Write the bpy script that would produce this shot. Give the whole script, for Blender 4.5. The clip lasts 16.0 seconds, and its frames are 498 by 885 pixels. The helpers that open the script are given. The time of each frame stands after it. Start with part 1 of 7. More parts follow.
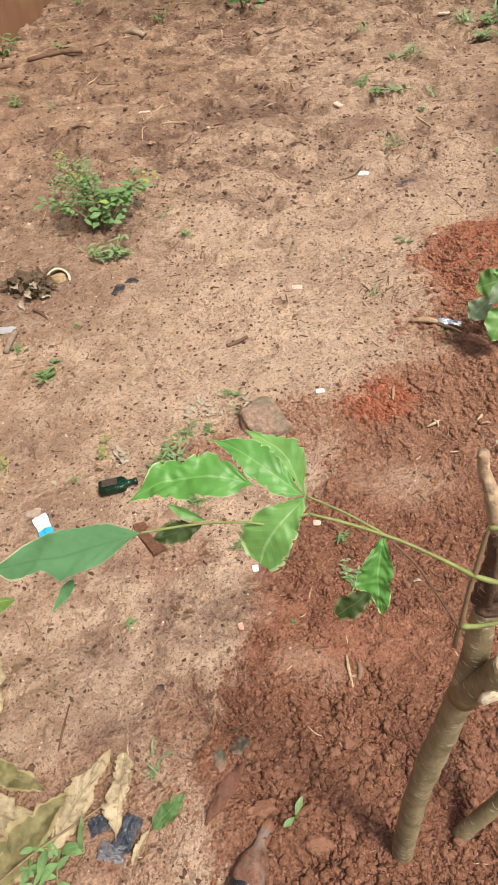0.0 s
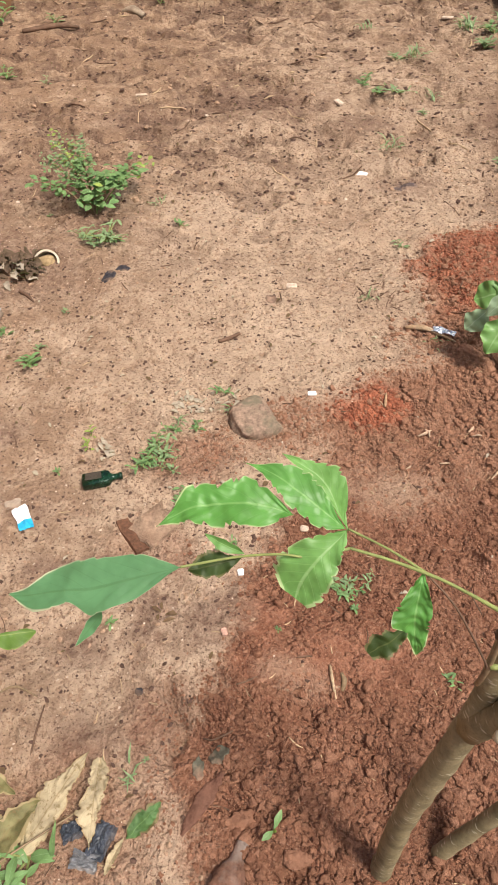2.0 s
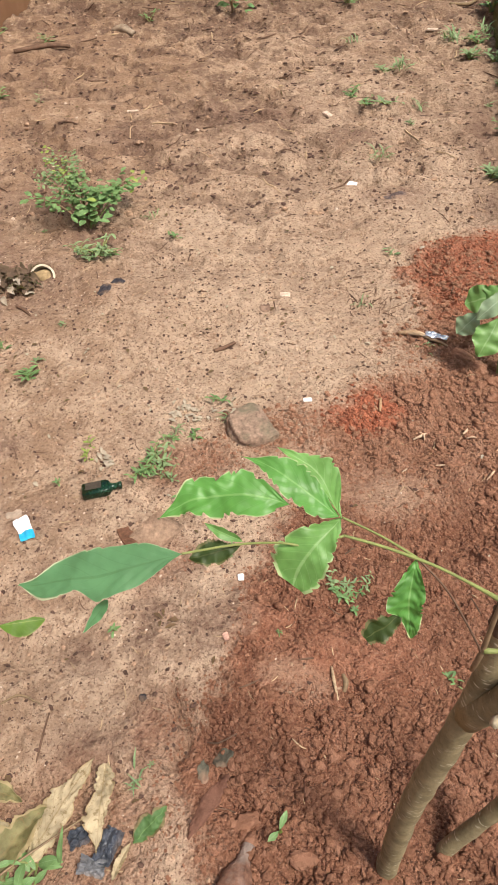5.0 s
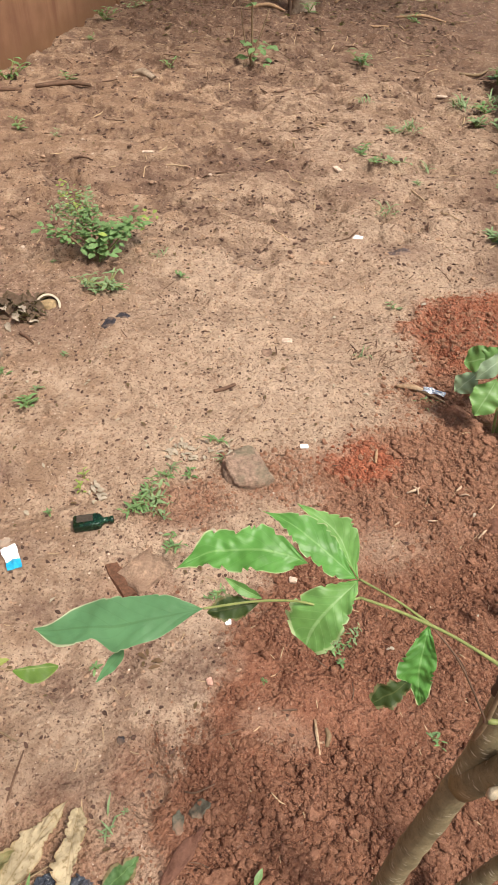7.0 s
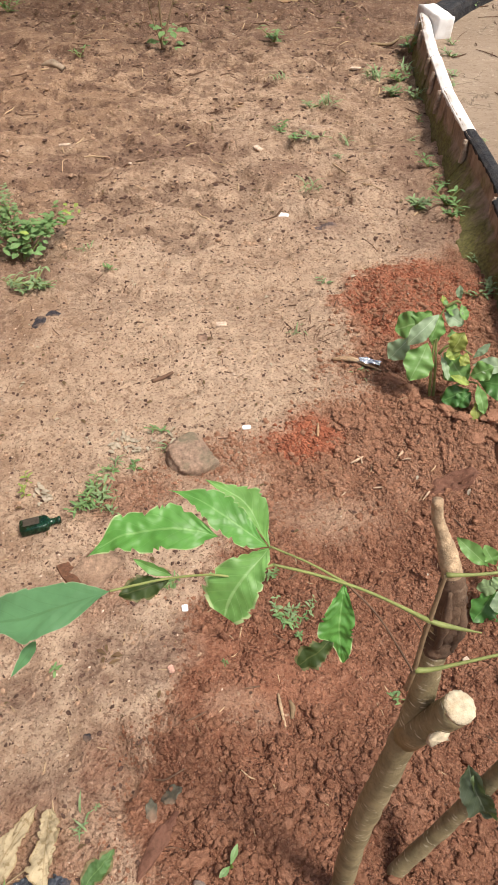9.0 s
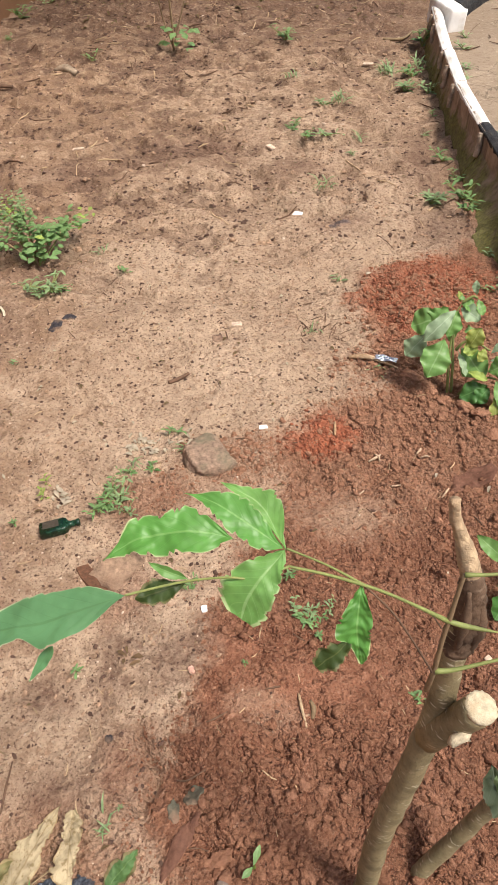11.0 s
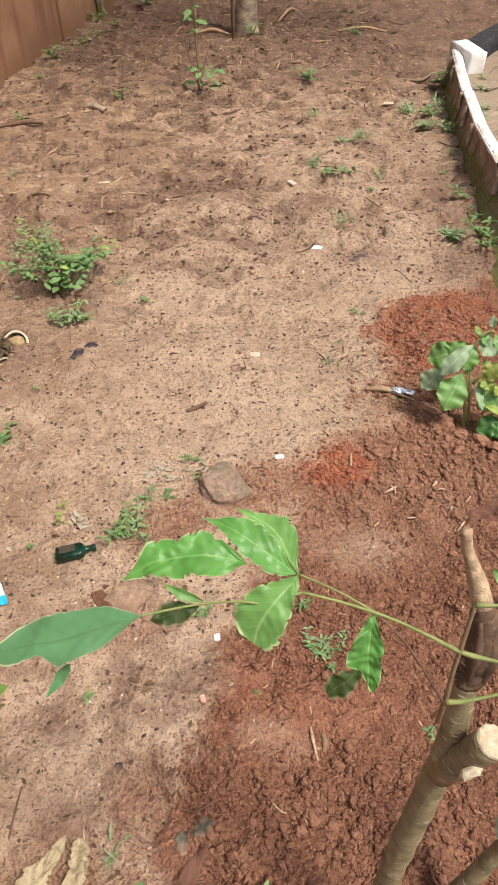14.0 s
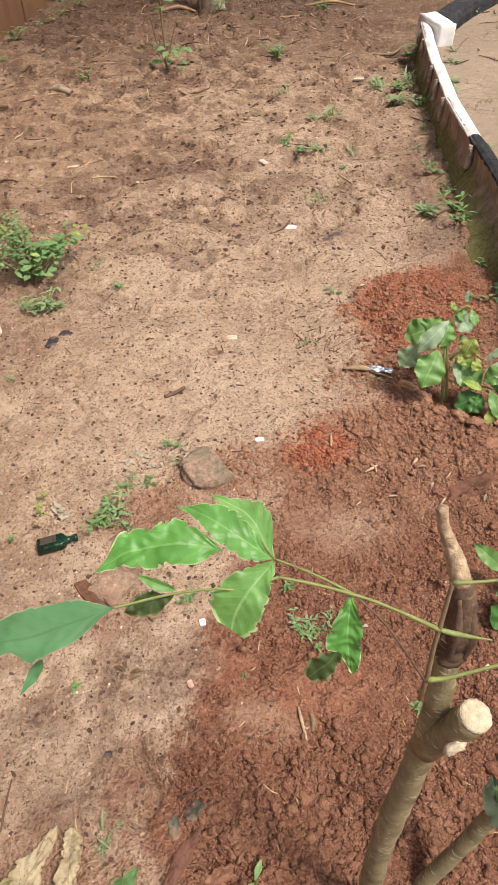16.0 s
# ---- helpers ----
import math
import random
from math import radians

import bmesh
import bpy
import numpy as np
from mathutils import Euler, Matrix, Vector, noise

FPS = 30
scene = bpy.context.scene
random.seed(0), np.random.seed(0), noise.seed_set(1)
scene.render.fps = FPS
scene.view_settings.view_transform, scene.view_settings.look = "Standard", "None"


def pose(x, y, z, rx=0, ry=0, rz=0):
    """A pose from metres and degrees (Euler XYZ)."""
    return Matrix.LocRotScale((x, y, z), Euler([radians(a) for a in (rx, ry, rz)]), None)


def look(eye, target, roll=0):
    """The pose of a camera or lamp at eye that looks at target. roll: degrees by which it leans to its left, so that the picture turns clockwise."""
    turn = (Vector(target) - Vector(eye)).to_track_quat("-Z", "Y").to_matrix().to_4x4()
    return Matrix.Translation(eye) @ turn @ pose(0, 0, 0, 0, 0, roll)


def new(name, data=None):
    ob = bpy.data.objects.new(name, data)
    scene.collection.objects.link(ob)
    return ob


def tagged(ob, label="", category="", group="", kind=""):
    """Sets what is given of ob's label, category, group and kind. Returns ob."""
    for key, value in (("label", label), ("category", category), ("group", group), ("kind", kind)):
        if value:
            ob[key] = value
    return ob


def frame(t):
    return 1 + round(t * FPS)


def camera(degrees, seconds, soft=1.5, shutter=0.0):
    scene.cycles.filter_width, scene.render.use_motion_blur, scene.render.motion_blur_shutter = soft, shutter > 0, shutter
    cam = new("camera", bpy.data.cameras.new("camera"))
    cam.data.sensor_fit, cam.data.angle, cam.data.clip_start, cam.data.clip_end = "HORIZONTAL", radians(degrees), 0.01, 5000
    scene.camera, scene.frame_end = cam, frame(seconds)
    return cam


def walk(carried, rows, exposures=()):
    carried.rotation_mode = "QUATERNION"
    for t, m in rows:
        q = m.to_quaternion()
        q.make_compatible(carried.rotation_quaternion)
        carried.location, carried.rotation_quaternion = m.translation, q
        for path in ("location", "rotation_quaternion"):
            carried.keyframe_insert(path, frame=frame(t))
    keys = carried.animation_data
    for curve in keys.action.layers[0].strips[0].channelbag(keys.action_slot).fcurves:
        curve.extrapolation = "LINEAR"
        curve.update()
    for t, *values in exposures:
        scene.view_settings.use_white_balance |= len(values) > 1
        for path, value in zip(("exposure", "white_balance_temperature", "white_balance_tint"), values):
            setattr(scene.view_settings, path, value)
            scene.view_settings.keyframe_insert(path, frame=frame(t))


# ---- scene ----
cam = camera(39.6, 16.0, 1.1)
PATH = [
    (0, (0.29, 0.201, 1.403), (0.113, 1.515, -0.095), -7.4),
    (0.5, (0.233, 0.236, 1.396), (0.151, 1.484, -0.165), -3.8),
    (1, (0.229, 0.241, 1.394), (0.178, 1.52, -0.142), 0.1),
    (1.5, (0.231, 0.238, 1.395), (0.107, 1.544, -0.115), -1.2),
    (2, (0.237, 0.239, 1.396), (0.146, 1.537, -0.123), -1.5),
    (2.5, (0.231, 0.231, 1.399), (0.094, 1.539, -0.107), -2.8),
    (3, (0.224, 0.228, 1.402), (0.033, 1.552, -0.085), -3.4),
    (3.5, (0.229, 0.234, 1.4), (0.074, 1.558, -0.092), -3.0),
    (4, (0.238, 0.224, 1.402), (0.137, 1.566, -0.077), -3.1),
    (4.2, (0.237, 0.221, 1.4), (0.146, 1.542, -0.099), -2.6),
    (6.3, (0.244, 0.214, 1.411), (0.168, 1.577, -0.05), -2.5),
    (6.5, (0.23, 0.219, 1.411), (0.154, 1.597, -0.036), -0.3),
    (7, (0.211, 0.221, 1.414), (0.163, 1.627, -0.007), 2.6),
    (7.5, (0.244, 0.21, 1.419), (0.378, 1.585, -0.026), 2.4),
    (8, (0.258, 0.209, 1.417), (0.377, 1.596, -0.019), 0.2),
    (8.5, (0.253, 0.211, 1.416), (0.326, 1.578, -0.042), -0.0),
    (9, (0.253, 0.213, 1.413), (0.328, 1.592, -0.034), 0.5),
    (9.2, (0.256, 0.208, 1.409), (0.343, 1.563, -0.06), 0.5),
    (11.3, (0.256, 0.216, 1.415), (0.274, 1.609, -0.02), -2.0),
    (11.5, (0.253, 0.212, 1.419), (0.296, 1.627, 0.007), -0.4),
    (12, (0.253, 0.206, 1.415), (0.358, 1.576, -0.038), 0.5),
    (12.5, (0.26, 0.205, 1.41), (0.359, 1.571, -0.048), -0.8),
    (13, (0.261, 0.197, 1.411), (0.326, 1.577, -0.034), -0.2),
    (13.5, (0.274, 0.197, 1.41), (0.33, 1.583, -0.032), -1.8),
    (14, (0.256, 0.204, 1.422), (0.235, 1.646, 0.036), -2.1),
    (14.5, (0.264, 0.212, 1.422), (0.262, 1.661, 0.044), -3.2),
    (15, (0.275, 0.209, 1.425), (0.331, 1.665, 0.054), -3.6),
    (15.5, (0.27, 0.206, 1.423), (0.298, 1.655, 0.045), -3.3),
    (16, (0.265, 0.211, 1.416), (0.291, 1.617, -0.006), -2.8),
]
walk(cam, [(t, look(eye, target, roll)) for t, eye, target, roll in PATH], [(0, 1.07, 6680, 10), (4, 1.07, 6680, 10), (6.5, 1.03, 6680, 10), (16, 1.03, 6680, 10)])

# ---- light ----
world = bpy.data.worlds.new("overcast_sky")
scene.world = world
world.use_nodes = True
wn, wl = world.node_tree.nodes, world.node_tree.links
sky = wn.new("ShaderNodeTexSky")
sky.sky_type = "NISHITA"
sky.sun_disc = False
sky.sun_elevation, sky.sun_rotation = radians(64), radians(122)
sky.air_density, sky.dust_density, sky.ozone_density = 1.0, 6.0, 1.0
wl.new(sky.outputs[0], wn["Background"].inputs[0])
wn["Background"].inputs[1].default_value = 0.074
sun = new("sun", bpy.data.lights.new("sun", "SUN"))
sun.data.energy, sun.data.angle, sun.data.color = 2.05, radians(11), (1.0, 0.95, 0.88)
SUN_FROM = Vector((math.sin(radians(122)) * math.cos(radians(64)), math.cos(radians(122)) * math.cos(radians(64)), math.sin(radians(64))))
sun.matrix_world = look(SUN_FROM * 20, (0, 0, 0))

# ---- numbers: noise, ground heights ----
def lattice(ix, iy, seed):
    v = np.sin(ix * 127.1 + iy * 311.7 + seed * 74.7) * 43758.5453
    return v - np.floor(v)


def nz(x, y, size, seed=0):
    """Smooth value noise in 0..1 with features of about that size."""
    x, y = np.asarray(x, float) / size + 57.3 * seed, np.asarray(y, float) / size - 31.9 * seed
    ix, iy = np.floor(x), np.floor(y)
    fx, fy = x - ix, y - iy
    fx, fy = fx * fx * (3 - 2 * fx), fy * fy * (3 - 2 * fy)
    a, b = lattice(ix, iy, seed), lattice(ix + 1, iy, seed)
    c, d = lattice(ix, iy + 1, seed), lattice(ix + 1, iy + 1, seed)
    return (a + (b - a) * fx) * (1 - fy) + (c + (d - c) * fx) * fy


def fbm(x, y, size, seed=0, octaves=3):
    total, gain, norm = 0.0, 1.0, 0.0
    x, y = np.asarray(x, float), np.asarray(y, float)
    for k in range(octaves):
        c, s = math.cos(0.6 + 1.1 * k + seed), math.sin(0.6 + 1.1 * k + seed)
        total = total + gain * nz(x * c - y * s, x * s + y * c, size / 2 ** k, seed + 3 * k)
        norm, gain = norm + gain, gain * 0.55
    return total / norm


def smooth(a, b, v):
    t = np.clip((np.asarray(v, float) - a) / (b - a), 0, 1)
    return t * t * (3 - 2 * t)


def oval(x, y, cx, cy, rx, ry, soft=0.35, turn=0.0):
    """1 inside an oval with a ragged rim, 0 outside."""
    c, s = math.cos(radians(turn)), math.sin(radians(turn))
    u, v = (x - cx) * c + (y - cy) * s, -(x - cx) * s + (y - cy) * c
    d = np.sqrt((u / rx) ** 2 + (v / ry) ** 2) + 0.45 * (fbm(x, y, 0.11, 11) - 0.5) + 0.25 * (fbm(x, y, 0.03, 12) - 0.5)
    return 1 - smooth(1 - soft, 1 + soft * 0.4, d)


BED_EDGE_Y = [-1.0, 0.3, 0.6, 0.8, 0.95, 1.1, 1.25, 1.4, 1.5, 1.62, 1.75, 1.9, 2.05, 2.2, 2.38, 2.50, 2.62, 4.0, 9.0]
BED_EDGE_X = [0.0, 0.05, 0.10, 0.10, 0.10, 0.17, 0.27, 0.32, 0.36, 0.42, 0.56, 0.66, 0.67, 0.66, 0.76, 1.05, 1.22, 1.33, 2.5]


def tilled(x, y):
    """How far the ground is dug red-brown soil rather than trodden sand."""
    x, y = np.asarray(x, float), np.asarray(y, float)
    d = x - np.interp(y, BED_EDGE_Y, BED_EDGE_X) + 0.26 * (fbm(x, y, 0.15, 11) - 0.5) + 0.10 * (fbm(x, y, 0.03, 12) - 0.5)
    v = smooth(-0.09, 0.08, d) * (1 - smooth(3.0, 3.6, y))
    v = np.maximum(v, 0.75 * oval(x, y, 0.02, 1.38, 0.17, 0.10, 0.5, 15))
    v = np.maximum(v, 0.6 * oval(x, y, 0.27, 1.50, 0.22, 0.12, 0.5))
    v = np.maximum(v, 0.45 * oval(x, y, -0.05, 1.10, 0.12, 0.10, 0.6))
    v = np.maximum(v, 0.55 * oval(x, y, -0.15, 0.50, 0.28, 0.16, 0.6))
    v = np.maximum(v, 0.55 * oval(x, y, 0.02, 0.68, 0.09, 0.13, 0.6))
    return v * (1 - 0.55 * oval(x, y, 0.53, 1.29, 0.17, 0.10, 0.9)) * (1 - 0.35 * oval(x, y, 0.28, 0.80, 0.10, 0.05, 0.5, -20)) * (1 - 0.6 * oval(x, y, 0.62, 1.80, 0.12, 0.10, 0.6))


def deep_red(x, y):
    v = 0.62 * oval(x, y, 0.90, 2.25, 0.31, 0.28, 0.25)
    v = np.maximum(v, oval(x, y, 0.48, 1.59, 0.13, 0.10, 0.5))
    return np.maximum(v, 0.10 * oval(x, y, 0.32, 0.85, 0.22, 0.2, 0.6))


def crumbly(x, y):
    """How broken the dug soil is: low where the hoe has smoothed it."""
    v = 1.0 - 0.0 * x
    for cx, cy, rx, ry, k in ((0.237, 0.820, 0.10, 0.045, 0.95), (0.213, 0.917, 0.07, 0.055, 0.9), (0.476, 0.830, 0.10, 0.09, 0.75), (0.52, 1.29, 0.16, 0.09, 0.85), (0.35, 0.83, 0.06, 0.10, 0.6), (0.098, 0.56, 0.03, 0.07, 0.8), (0.62, 1.75, 0.12, 0.10, 0.5)):
        v = v * (1 - k * oval(x, y, cx, cy, rx, ry, 0.6))
    return v


def darkened(x, y):
    """Dark smudges on the sand: place and radii."""
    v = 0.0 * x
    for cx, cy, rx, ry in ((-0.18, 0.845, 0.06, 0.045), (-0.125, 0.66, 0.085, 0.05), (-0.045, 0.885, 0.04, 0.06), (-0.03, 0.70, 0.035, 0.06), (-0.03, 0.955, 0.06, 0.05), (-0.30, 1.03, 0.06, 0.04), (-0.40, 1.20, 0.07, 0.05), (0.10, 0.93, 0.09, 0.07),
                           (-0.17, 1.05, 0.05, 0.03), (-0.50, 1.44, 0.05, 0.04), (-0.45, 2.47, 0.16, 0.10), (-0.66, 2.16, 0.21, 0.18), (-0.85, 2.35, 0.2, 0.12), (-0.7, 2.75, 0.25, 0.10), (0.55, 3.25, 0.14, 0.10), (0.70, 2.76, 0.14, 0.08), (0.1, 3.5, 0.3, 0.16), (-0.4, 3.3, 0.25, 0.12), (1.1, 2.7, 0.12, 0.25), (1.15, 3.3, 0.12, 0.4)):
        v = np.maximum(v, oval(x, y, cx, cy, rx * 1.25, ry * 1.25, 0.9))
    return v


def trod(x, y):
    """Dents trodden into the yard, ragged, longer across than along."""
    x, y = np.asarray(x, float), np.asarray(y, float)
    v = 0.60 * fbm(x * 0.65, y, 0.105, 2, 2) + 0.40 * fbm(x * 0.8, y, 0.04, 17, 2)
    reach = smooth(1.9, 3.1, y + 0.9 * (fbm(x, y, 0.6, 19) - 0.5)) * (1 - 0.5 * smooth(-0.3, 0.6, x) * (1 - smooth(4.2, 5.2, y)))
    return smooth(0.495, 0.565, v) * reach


def ground_z(x, y):
    x, y = np.asarray(x, float), np.asarray(y, float)
    soil = tilled(x, y)
    z = 0.012 * (fbm(x, y, 0.55, 1) - 0.5)
    tread = smooth(1.7, 3.2, y) * 0.7 + 0.3
    z = z - 0.062 * tread * (1 - soil) * smooth(0.44, 0.66, fbm(x * 0.65, y, 0.105, 2, 2)) * 0.55 + tread * (1 - soil) * (0.016 * (fbm(x, y, 0.085, 4) - 0.5) + 0.012 * smooth(0.47, 0.56, fbm(x * 0.8, y, 0.10, 16)))
    z = z + (1 - soil) * (0.005 * (fbm(x, y, 0.03, 5, 1) - 0.5) + 0.010 * tread * (fbm(x, y, 0.05, 15, 2) - 0.5))
    z = z + soil * (0.034 * (fbm(x, y, 0.14, 8) - 0.5) + (0.25 + 0.75 * crumbly(x, y)) * (0.034 * (fbm(x, y, 0.055, 6, 2) - 0.5) + 0.020 * (fbm(x, y, 0.026, 7, 2) - 0.5)))
    z = z + 0.018 * np.exp(-(((x - 0.43) / 0.3) ** 2 + ((y - 0.6) / 0.3) ** 2))
    z = z + 0.050 * np.exp(-(((x - 0.93) / 0.22) ** 2 + ((y - 2.22) / 0.18) ** 2))
    z = z + 0.016 * np.exp(-(((x - 0.475) / 0.09) ** 2 + ((y - 1.60) / 0.07) ** 2))
    z = z + 0.030 * np.exp(-(((x - 1.05) / 0.22) ** 2 + ((y - 1.5) / 0.35) ** 2))
    # trodden groove beside the bed, and a hollow cut with a hoe
    groove = np.exp(-(((x - 0.040 - 0.02 * np.sin(y * 30)) / 0.012) ** 2)) * smooth(0.60, 0.64, y) * (1 - smooth(0.76, 0.81, y))
    z = z - 0.022 * groove
    z = z - 0.030 * np.exp(-((((x - 0.04) * 0.9 + (y - 0.95) * 0.1) / 0.05) ** 2 + ((y - 0.95) / 0.04) ** 2)) * 0.3
    return z


def gz(x, y):
    return float(ground_z(x, y))


# ---- mesh helpers ----
def link_mesh(name, verts, faces, mats, parent=None, label="", smooth_faces=False, uvs=None):
    me = bpy.data.meshes.new(name)
    me.from_pydata([tuple(v) for v in verts], [], faces)
    for m in mats if isinstance(mats, (list, tuple)) else [mats]:
        me.materials.append(m)
    if smooth_faces:
        me.polygons.foreach_set("use_smooth", [True] * len(me.polygons))
    if uvs is not None:
        layer = me.uv_layers.new(name="uv")
        idx = np.empty(len(me.loops), int)
        me.loops.foreach_get("vertex_index", idx)
        layer.data.foreach_set("uv", np.asarray(uvs, float)[idx].ravel())
    me.update()
    ob = new(name, me)
    if parent is not None:
        ob.parent = parent
    if label:
        ob["label"] = label
    return ob


def part(name, bm, material, parent, label="", smooth_faces=True):
    """Links a bmesh as one mesh object under a thing or a part."""
    me = bpy.data.meshes.new(name)
    bm.to_mesh(me)
    bm.free()
    me.materials.append(material)
    if smooth_faces:
        me.polygons.foreach_set("use_smooth", [True] * len(me.polygons))
    ob = new(name, me)
    ob.parent = parent
    if label:
        ob["label"] = label
    return ob


def thing(name, loc, label, category, group="", kind=""):
    ob = new(name)
    ob.location = loc
    ob.empty_display_size = 0.02
    return tagged(ob, label, category, group, kind)


def tube(points, radii, sides=10, cap=True, rough=0.0, seed=0):
    """Verts and faces of a tapering tube along points."""
    pts = [Vector(p) for p in points]
    rnd = random.Random(seed)
    verts, faces = [], []
    ref = Vector((0.31, 0.17, 0.93))
    for i, p in enumerate(pts):
        d = (pts[min(i + 1, len(pts) - 1)] - pts[max(i - 1, 0)]).normalized()
        if abs(d.dot(ref)) > 0.96:
            ref = Vector((0.9, 0.3, 0.1))
        u = d.cross(ref).normalized()
        v = d.cross(u)
        for k in range(sides):
            a = 2 * math.pi * k / sides
            r = radii[i] * (1 + rough * (rnd.random() - 0.5) * 2)
            verts.append(p + (u * math.cos(a) + v * math.sin(a)) * r)
    for i in range(len(pts) - 1):
        for k in range(sides):
            a, b = i * sides + k, i * sides + (k + 1) % sides
            faces.append((a, b, b + sides, a + sides))
    if cap:
        faces.append(tuple(reversed(range(sides))))
        faces.append(tuple(range((len(pts) - 1) * sides, len(pts) * sides)))
    return verts, faces


def spline(points, n):
    """n points along a smooth curve through the given ones (lists of equal length, any number of columns)."""
    p = np.asarray(points, float)
    q = np.vstack([2 * p[0] - p[1], p, 2 * p[-1] - p[-2]])
    out = []
    for s in np.linspace(0, len(p) - 1, n):
        i = min(int(s), len(p) - 2)
        t = s - i
        a, b, c, d = q[i], q[i + 1], q[i + 2], q[i + 3]
        out.append(0.5 * (2 * b + (c - a) * t + (2 * a - 5 * b + 4 * c - d) * t * t + (3 * b - a - 3 * c + d) * t ** 3))
    return np.array(out)


def blade(base, tip, width, up=(0, 0, 1), fold=0.25, arch=0.1, serration=0.0, ripple=0.05, bulge=0.45, n=14, across=6, seed=0, curl=0.0, teeth=0, quilt=0.0, crumple=0.0, tears=(), blunt=0.0):
    """A leaf blade from base to tip: verts, faces, uvs. fold lifts the sides, arch bows the midrib, bulge is where it is widest;
    teeth scallop the rim, quilt puffs it between the veins, tears are (from, to, side, depth) bites out of a side."""
    rnd = random.Random(seed)
    base, tip, up = Vector(base), Vector(tip), Vector(up).normalized()
    ax = tip - base
    length = ax.length
    d = ax.normalized()
    side = d.cross(up)
    side = side.normalized() if side.length > 1e-4 else Vector((1, 0, 0))
    up = side.cross(d).normalized()
    verts, faces, uvs = [], [], []
    ph = [rnd.uniform(0, 6.3) for _ in range(4)]
    expo = math.log(0.5) / math.log(bulge)
    o = Vector((seed * 1.3, seed * 0.7, seed * 2.1))
    for i in range(n + 1):
        s = i / n
        c = base + ax * s + up * (arch * length * math.sin(math.pi * min(s, 1.0)) - curl * length * s * s)
        w = width * 0.5 * max(math.sin(math.pi * ((s * (1 - blunt)) ** expo)), 0.0) ** 0.85
        for j in range(across + 1):
            u = 2 * j / across - 1
            ww = w
            jag = serration * (rnd.uniform(0.2, 1.2) if i % 2 else -rnd.uniform(0.2, 1.0))
            if abs(u) > 0.99:
                ww *= 1 + jag + 0.07 * math.sin(9 * s + ph[0] * (1 if u > 0 else 2)) + 0.05 * math.sin(17 * s + ph[3] * (1 if u > 0 else 3))
            if teeth:
                t = (s * teeth + (0.0 if u > 0 else 0.37)) % 1.0
                ww *= 1 + 0.17 * (t - 0.5) * abs(u) ** 3 + 0.10 * abs(u) ** 3 * math.sin(5 * s + ph[2] * (1 if u > 0 else 2))
            for (s0, s1, sd, depth) in tears:
                if u * sd > 0 and s0 < s < s1:
                    k = math.sin(math.pi * ((s - s0) / (s1 - s0)) ** 0.4)
                    ww *= 1 - depth * k
            lift = fold * ww * abs(u) + ripple * width * (math.sin(7 * s * math.pi + ph[1] + (0 if u > 0 else 2.0)) * abs(u) ** 2 + 0.6 * math.sin(3.3 * s * math.pi + ph[2]) * u)
            if quilt:
                lift += quilt * width * math.cos(2 * math.pi * 8 * (s - 0.275 * abs(u) + 0.04)) * min(1.0, 2.5 * abs(u)) * (1 - 0.5 * abs(u))
            p = c + side * (u * ww) + up * lift
            if crumple:
                q = p / (width * 0.35) + o
                p = p + up * (crumple * width * (noise.noise(q) + 0.5 * noise.noise(q * 2.3))) + side * (crumple * 0.5 * width * noise.noise(q * 1.4 + Vector((5, 2, 9))))
            verts.append(p)
            uvs.append((s, (u + 1) / 2))
    k = across + 1
    for i in range(n):
        for j in range(across):
            a = i * k + j
            faces.append((a, a + 1, a + k + 1, a + k))
    return verts, faces, uvs


